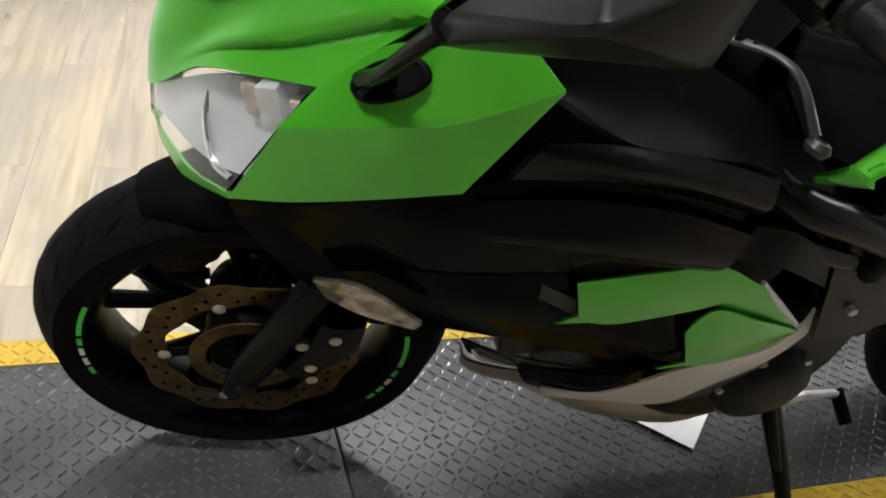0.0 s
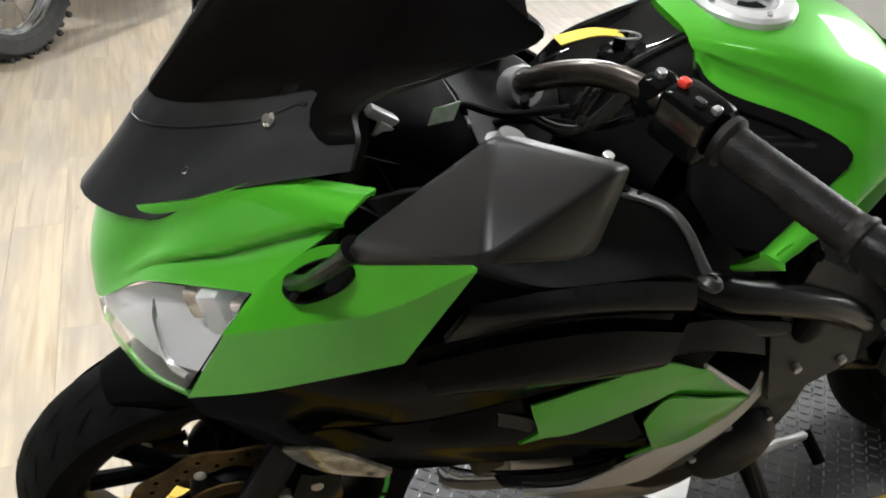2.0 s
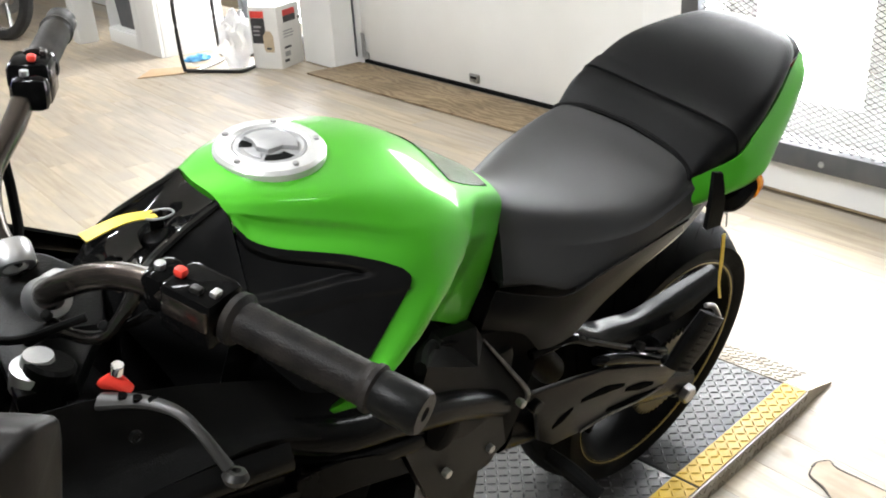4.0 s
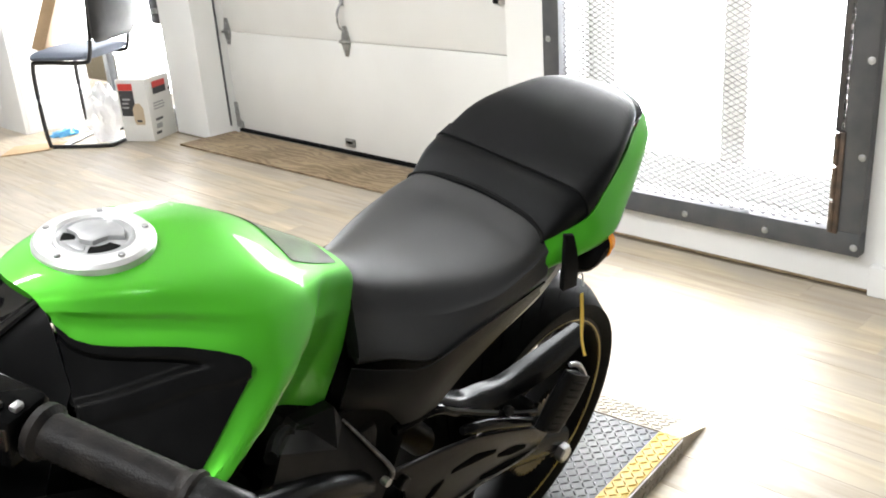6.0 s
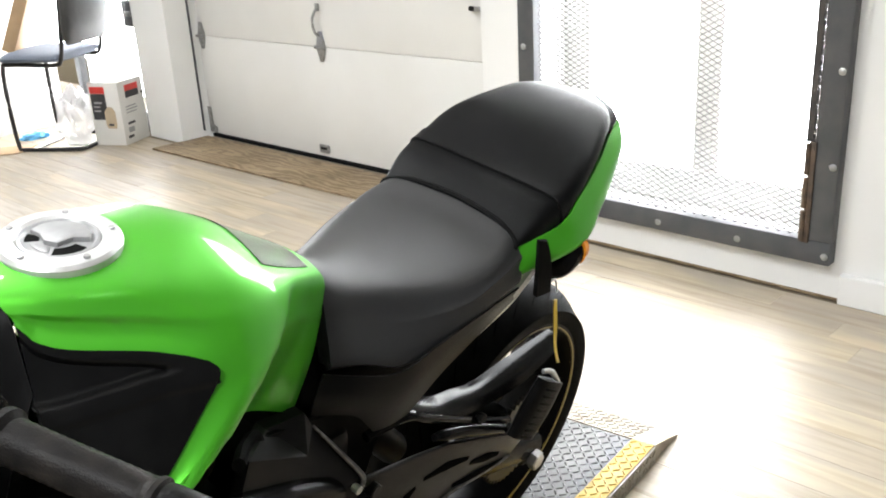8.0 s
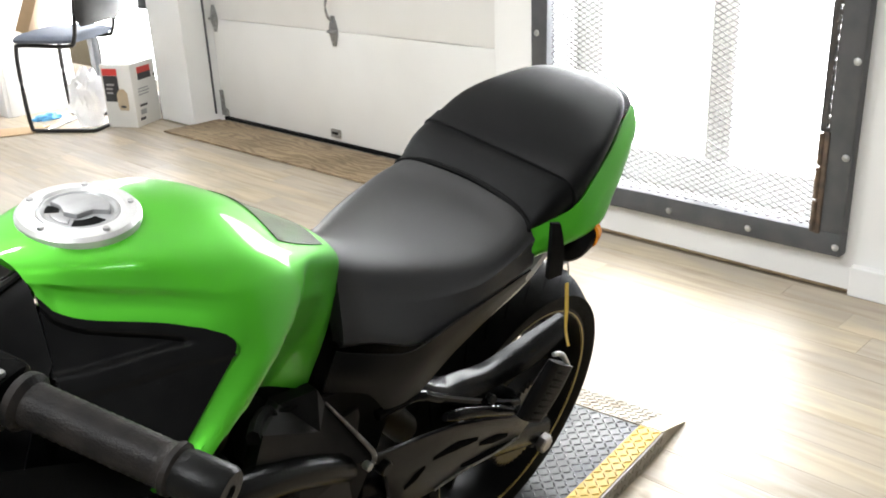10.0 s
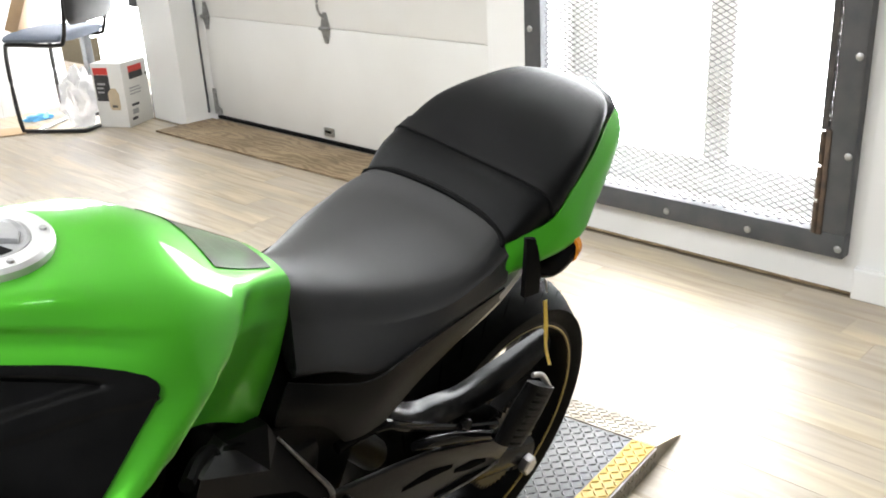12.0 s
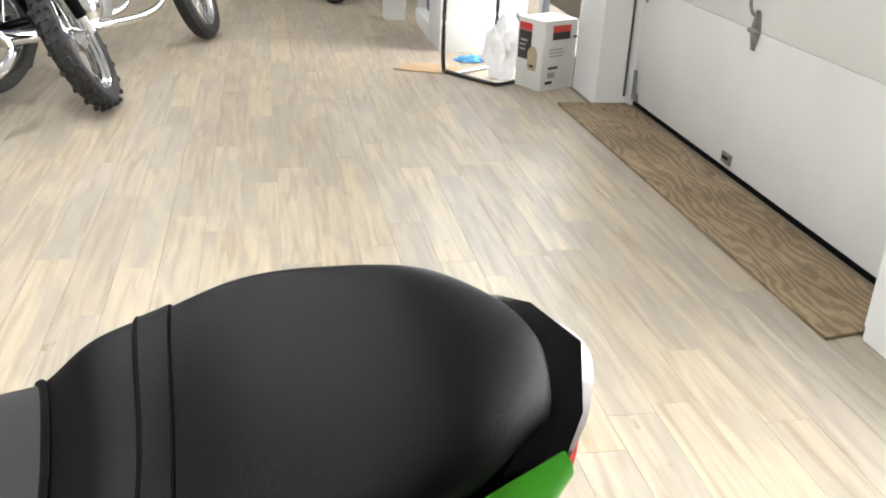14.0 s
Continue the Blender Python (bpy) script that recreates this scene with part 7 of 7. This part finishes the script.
# ---------------------------------------------------------------- motorcycles further back
SPOKE_CHROME = mat("polished_wheel_metal", (0.62, 0.62, 0.62), 0.18, 0.9, second=(0.5, 0.5, 0.5), scale=25)
KNOB = mat("knobby_rubber", (0.015, 0.015, 0.015), 0.7, second=(0.028, 0.027, 0.026), scale=35)


STEER = [Matrix.Identity(4)]


def turned(name, bm, material, parent, label=""):
    bmesh.ops.transform(bm, matrix=STEER[0], verts=bm.verts)
    return part(name, bm, material, parent, label)


def far_wheel(m_root, name, x, R, w, knobs, solid):
    n = Vector((0, 1, 0))
    rim = R - w * 0.75
    wh = turned(name, revolve([(rim, w * 0.35), (rim + 0.008, w * 0.38), (rim - 0.012, w * 0.2), (rim - 0.012, -w * 0.2), (rim + 0.008, -w * 0.38), (rim, -w * 0.35), (rim - 0.02, 0)], (x, 0, R), n, 48, closed=True), SPOKE_CHROME, m_root)
    turned("tyre", revolve([(rim, w * 0.4), (rim + 0.02, w * 0.5), (R - 0.02, w * 0.46), (R, w * 0.2), (R, -w * 0.2), (R - 0.02, -w * 0.46), (rim + 0.02, -w * 0.5), (rim, -w * 0.4)], (x, 0, R), n, 48, closed=True), KNOB, wh, "black tyre")
    if knobs:
        bm = bmesh.new()
        for k in range(44):
            a = 2 * math.pi * k / 44
            for y in ((-0.36, 0.0, 0.36) if k % 2 else (-0.18, 0.18)):
                add_box(bm, (x + (R + 0.002) * math.cos(a), y * w, R + (R + 0.002) * math.sin(a)), (0.018, 0.02, 0.018), 0, (0, -math.degrees(a), 0))
        tagged(turned("tread_pattern", bm, KNOB, wh), kind="stuff")
    turned("hub", revolve([(0, 0.06), (0.03, 0.06), (0.055, 0.03), (0.055, -0.03), (0.03, -0.06), (0, -0.06)], (x, 0, R), n, 24), SPOKE_CHROME, wh)
    for k in range(5 if solid else 18):
        a = 2 * math.pi * k / (5 if solid else 18)
        p = Vector((x + 0.04 * math.cos(a), 0.02 * (-1) ** k, R + 0.04 * math.sin(a)))
        b = a + (0 if solid else 0.25 * (-1) ** k)
        q = Vector((x + (rim - 0.01) * math.cos(b), 0, R + (rim - 0.01) * math.sin(b)))
        turned("spoke", tube([p, (p + q) / 2, q], 0.018 if solid else 0.0025, n=8, steps=1), SPOKE_CHROME, wh)
    turned("disc", revolve([(0.06, 0.004), (0.13, 0.004), (0.13, -0.004), (0.06, -0.004)], (x, 0.07, R), n, 36, closed=True), STEEL, wh)
    return wh


def far_motorcycle(name, label, m, base, body, knobs, cruiser, steer=0):
    """x forward; wheels at 0 (rear) and base (front)."""
    b = thing(name, label, "motorcycle", m)
    R = 0.31
    far_wheel(b, "rear_wheel", 0.0, R, 0.12, knobs, cruiser)
    STEER[0] = Matrix.Translation((base - 0.02, 0, 0.33)) @ Matrix.Rotation(radians(steer), 4, Vector((-0.45, 0, 0.89))) @ Matrix.Translation((0.02 - base, 0, -0.33))
    far_wheel(b, "front_wheel", base, R + 0.02, 0.10, knobs, cruiser)
    for s in (1, -1):
        turned("fork_leg", rod((base, s * 0.09, R + 0.02), (base - 0.26, s * 0.09, 0.92), 0.022, 14), CHROME, b, "bright fork leg")
        turned("fork_gaiter", rod((base - 0.03, s * 0.09, R + 0.10), (base - 0.15, s * 0.09, 0.66), 0.029, 14), MATTE_BLACK, b)
    turned("handlebar", tube([(base - 0.42, 0.36, 1.02), (base - 0.32, 0.22, 1.06), (base - 0.27, 0.08, 0.96), (base - 0.27, -0.08, 0.96), (base - 0.32, -0.22, 1.06), (base - 0.42, -0.36, 1.02)], 0.012, n=10), CHROME, b)
    turned("headlamp", revolve([(0, 0.05), (0.06, 0.05), (0.085, 0.03), (0.085, 0), (0.05, -0.08), (0, -0.1)], (base - 0.14, 0, 0.86), (1, 0, 0), 24), CHROME, b)
    turned("mudguard", revolve([(R + 0.045, 0.07), (R + 0.067, 0.05), (R + 0.075, 0), (R + 0.067, -0.05), (R + 0.045, -0.07), (R + 0.063, 0)], (base, 0, R), (0, -1, 0), 24, closed=True, start=40, sweep=90), body, b)
    STEER[0] = Matrix.Identity(4)
    for s in (1, -1):
        part("shock", rod((0.02, s * 0.13, R + 0.03), (0.12, s * 0.12, 0.66), 0.022, 12), CHROME, b)
        part("swingarm_leg", rod((0.0, s * 0.11, R), (0.48, s * 0.11, 0.34), 0.02, 10), GLOSS_BLACK, b)
        part("exhaust_pipe", tube([(base - 0.52, s * 0.10, 0.50), (base - 0.42, s * 0.13, 0.34), (base - 0.62, s * 0.15, 0.24), (0.35, s * 0.17, 0.24), (-0.15, s * 0.19, 0.28)], [0.02, 0.02, 0.022, 0.03, 0.042], n=12), CHROME, b, "chrome exhaust pipe")
        part("engine_cover", revolve([(0, 0.04), (0.06, 0.035), (0.09, 0.015), (0.10, -0.02)], (0.58, s * 0.14, 0.34), (0, s, 0), 28), CHROME, b, "chrome engine cover")
    part("crankcase", box((0.62, 0, 0.36), (0.34, 0.26, 0.22), 0.05), ALLOY, b)
    for k, a in enumerate((-22, 18)):
        bm = bmesh.new()
        for j in range(6):
            add_box(bm, (0.66 + 0.02 * k + math.sin(radians(a)) * 0.03 * j * 1.0 + a * 0.002, 0, 0.48 + 0.032 * j), (0.17, 0.20, 0.016), 0.003)
        part("finned_cylinder", bm, ALLOY, b, "finned alloy cylinder")
    part("fuel_tank", loft([[(0.42, 0.06, 0.80), (0.42, -0.06, 0.80), (0.42, -0.06, 0.74), (0.42, 0.06, 0.74)], [(0.60, 0.13, 0.90), (0.60, -0.13, 0.90), (0.60, -0.12, 0.74), (0.60, 0.12, 0.74)], [(0.85, 0.13, 0.94), (0.85, -0.13, 0.94), (0.85, -0.11, 0.78), (0.85, 0.11, 0.78)], [(0.98, 0.06, 0.90), (0.98, -0.06, 0.90), (0.98, -0.06, 0.82), (0.98, 0.06, 0.82)]], 5, 4), body, b)
    part("saddle", loft([[(-0.12, 0.08, 0.80), (-0.12, -0.08, 0.80), (-0.12, -0.08, 0.74), (-0.12, 0.08, 0.74)], [(0.10, 0.13, 0.80), (0.10, -0.13, 0.80), (0.10, -0.12, 0.72), (0.10, 0.12, 0.72)], [(0.42, 0.09, 0.78), (0.42, -0.09, 0.78), (0.42, -0.08, 0.72), (0.42, 0.08, 0.72)]], 5, 4), VINYL, b)
    for x, rr in ((0.0, R + 0.03),):
        bm = revolve([(rr - 0.01, 0.07), (rr + 0.012, 0.05), (rr + 0.02, 0), (rr + 0.012, -0.05), (rr - 0.01, -0.07), (rr + 0.008, 0)], (x, 0, R), (0, -1, 0), 24, closed=True, start=30 if x else 60, sweep=100)
        part("mudguard", bm, body, b)
    part("kick_stand", rod((0.50, 0.14, 0.28), (0.46, 0.30, 0.0), 0.011, 10), GLOSS_BLACK, b)
    return b


def parked(rear, front, lean):
    d = Vector((front[0] - rear[0], front[1] - rear[1], 0))
    return Matrix.Translation((rear[0], rear[1], 0)) @ Matrix.Rotation(math.atan2(d.y, d.x), 4, "Z") @ Matrix.Rotation(radians(lean), 4, "X"), d.length


BLUE = mat("deep_blue_paint", (0.02, 0.03, 0.35), 0.2, second=(0.03, 0.04, 0.4), scale=40, coat=1.0)
MAROON = mat("dark_maroon_paint", (0.05, 0.008, 0.01), 0.2, second=(0.06, 0.01, 0.012), scale=40, coat=1.0)
m, L = parked((-0.43, 3.72), (0.55, 4.80), -9)
far_motorcycle("trail_motorcycle", "blue spoked-wheel trail motorcycle with knobby tyres", m, L, BLUE, True, False, 44)
m, L = parked((0.05, 5.12), (0.97, 6.42), -9)
far_motorcycle("chrome_motorcycle", "blue and chrome roadster motorcycle parked on its stand", m, L, BLUE, False, False, 27)
m, L = parked((1.32, 9.25), (1.90, 7.87), -8)
far_motorcycle("cruiser_motorcycle", "dark maroon and chrome cruiser motorcycle parked by a column", m, L, MAROON, False, True)

# ---------------------------------------------------------------- assumed ceiling lamps, out of view
LAMP = mat("lit_tube_diffuser", (1.0, 0.97, 0.92), 0.5, emit=8.0)
first = None
for lx, ly, watts in LAMPS:
    if first is None:
        first = thing("ceiling_light", "assumed white ceiling light out of view, placed to light the bike and room", "light", Matrix.Translation((lx, ly, 2.945)), "ceiling lights")
        part("housing", box((0, 0, 0.032), (0.70, 0.18, 0.045), 0.006), WHITE, first)
        part("diffuser", box((0, 0, 0.004), (0.64, 0.12, 0.012), 0.004), LAMP, first, "lit white diffuser")
    else:
        copy_thing(first, Matrix.Translation((lx, ly, 2.945)))

# ---------------------------------------------------------------- diamond tread bars of the platform
def tread_bars(x0, x1, y0, y1, z, slope=0.0):
    """Raised lozenges set crosswise in turn, on a deck panel."""
    verts, faces = [], []
    p = 0.0178
    nx, ny = int((x1 - x0) / p), int((y1 - y0) / p)
    for i in range(nx):
        for j in range(ny):
            cx_, cy_ = x0 + (i + 0.5) * (x1 - x0) / nx, y0 + (j + 0.5) * (y1 - y0) / ny
            a = radians(45 if (i + j) % 2 else -45 + 180)
            c, s = math.cos(a), math.sin(a)
            o = len(verts)
            for lx, wy, h in ((-0.0095, 0, 0), (-0.003, 0.0022, 0), (0.0095, 0, 0), (-0.003, -0.0022, 0), (0.003, 0.0022, 0), (0.003, -0.0022, 0), (-0.006, 0, 0.0024), (0.006, 0, 0.0024)):
                X = cx_ + lx * c - wy * s
                verts.append((X, cy_ + lx * s + wy * c, z + h - slope * (X - x0)))
            faces += [(o, o + 3, o + 6), (o, o + 6, o + 1), (o + 1, o + 6, o + 7, o + 4), (o + 3, o + 5, o + 7, o + 6), (o + 4, o + 7, o + 2), (o + 5, o + 2, o + 7)]
    me = bpy.data.meshes.new("tread_pattern")
    me.from_pydata(verts, [], faces)
    return me


BARS = mat("worn_tread_bar", (0.10, 0.10, 0.102), 0.28, 0.5, second=(0.17, 0.17, 0.172), scale=25, rough_var=0.1)
for x0, x1 in ((0.004, 0.531), (0.541, 1.742), (1.756, 2.206)):
    for y0, y1, m, z in ((-0.208, 0.208, BARS, TOP), (-0.265, -0.209, YELLOW, TOP + 0.002), (0.209, 0.265, YELLOW, TOP + 0.002)):
        me = tread_bars(x0, x1, y0, y1, z)
        me.materials.append(m)
        ob = new("tread_pattern", me)
        ob.parent = ramp
        tagged(ob, kind="stuff")
for sgn in (-1, 1):
    me = tread_bars(0.004, 2.206, -0.022, 0.022, 0)
    me.transform(Matrix.Translation((0, sgn * 0.270, TOP / 2)) @ Matrix.Rotation(radians(-90 * sgn), 4, "X"))
    me.materials.append(SKIRT)
    ob = new("tread_pattern", me)
    ob.parent = ramp
    tagged(ob, kind="stuff")
SL = (TOP - 0.004) / 0.138
for y0, y1, m in ((-0.208, 0.208, SKIRT), (-0.265, -0.209, PALE), (0.209, 0.265, PALE)):
    me = tread_bars(2.214, 2.348, y0, y1, TOP, SL)
    me.materials.append(m)
    ob = new("tread_pattern", me)
    ob.parent = ramp
    tagged(ob, kind="stuff")


# ---------------------------------------------------------------- floor planks
PW, PL = 0.126, 0.92


def plank_box(x0, x1, y0, y1):
    v = [(x, y, z) for z in (-0.004, 0.0) for x, y in ((x0, y0), (x1, y0), (x1, y1), (x0, y1))]
    return v, [(0, 3, 2, 1), (4, 5, 6, 7), (0, 1, 5, 4), (1, 2, 6, 5), (2, 3, 7, 6), (3, 0, 4, 7)]


v, f = plank_box(-PW / 2 + 0.0004, PW / 2 - 0.0004, -PL / 2 + 0.0004, PL / 2 - 0.0004)
PLANK = bpy.data.meshes.new("plank")
PLANK.from_pydata(v, [], f)
PLANK.materials.append(FLOOR)
verts, faces = [], []
rng = random.Random(11)
for i in range(-46, 30):
    x = 0.012 + PW * (i + 0.5) - 0.38
    if x > 3.055 - PW / 2:
        continue
    y = -1.5 + PL / 2 - rng.uniform(0, PL)
    while y < 13.0:
        if -0.72 < x < 3.06 and 0.55 < y < 7.6:
            ob = new("plank", PLANK)
            ob.location = (x, y, 0)
            ob.parent = floor
        else:
            v, f = plank_box(x - PW / 2 + 0.0004, x + PW / 2 - 0.0004, max(y - PL / 2 + 0.0004, -1.545), y + PL / 2 - 0.0004)
            faces += [tuple(k + len(verts) for k in q) for q in f]
            verts += v
        y += PL
me = bpy.data.meshes.new("plank_field")
me.from_pydata(verts, [], faces)
me.materials.append(FLOOR)
ob = new("plank_field", me)
ob.parent = floor
tagged(ob, kind="stuff")
TORN = mat("bare_tan_underlay", (0.46, 0.36, 0.25), 0.6, second=(0.36, 0.27, 0.18), scale=14, stretch=(3, 1, 1), rough_var=0.1)
edge = [(1.757, 0.05, 0.0012), (1.754, 0.30, 0.0012), (1.757, 0.395, 0.0012), (1.750, 0.526, 0.0012), (1.752, 0.648, 0.0012), (1.748, 0.733, 0.0012), (1.760, 0.760, 0.0012), (1.735, 0.775, 0.0012), (1.716, 0.772, 0.0012), (1.686, 0.760, 0.0012), (1.672, 0.722, 0.0012), (1.650, 0.689, 0.0012), (1.604, 0.624, 0.0012), (1.53, 0.52, 0.0012), (1.40, 0.40, 0.0012)]
torn = part("torn_patch", plate(edge + [(1.40, 0.05, 0.0012)], (0, 0, 0.0008)), TORN, floor, "torn floor covering with bare tan underlay", smooth=False)
LIP = mat("dark_torn_edge", (0.06, 0.05, 0.04), 0.8, second=(0.12, 0.10, 0.08), scale=40)
for q in (edge[:9], edge[8:]):
    part("torn_lip", tube(q, [0.0018 + 0.001 * (k % 3) for k in range(len(q))], n=6, steps=3, flat=0.7), LIP, floor)
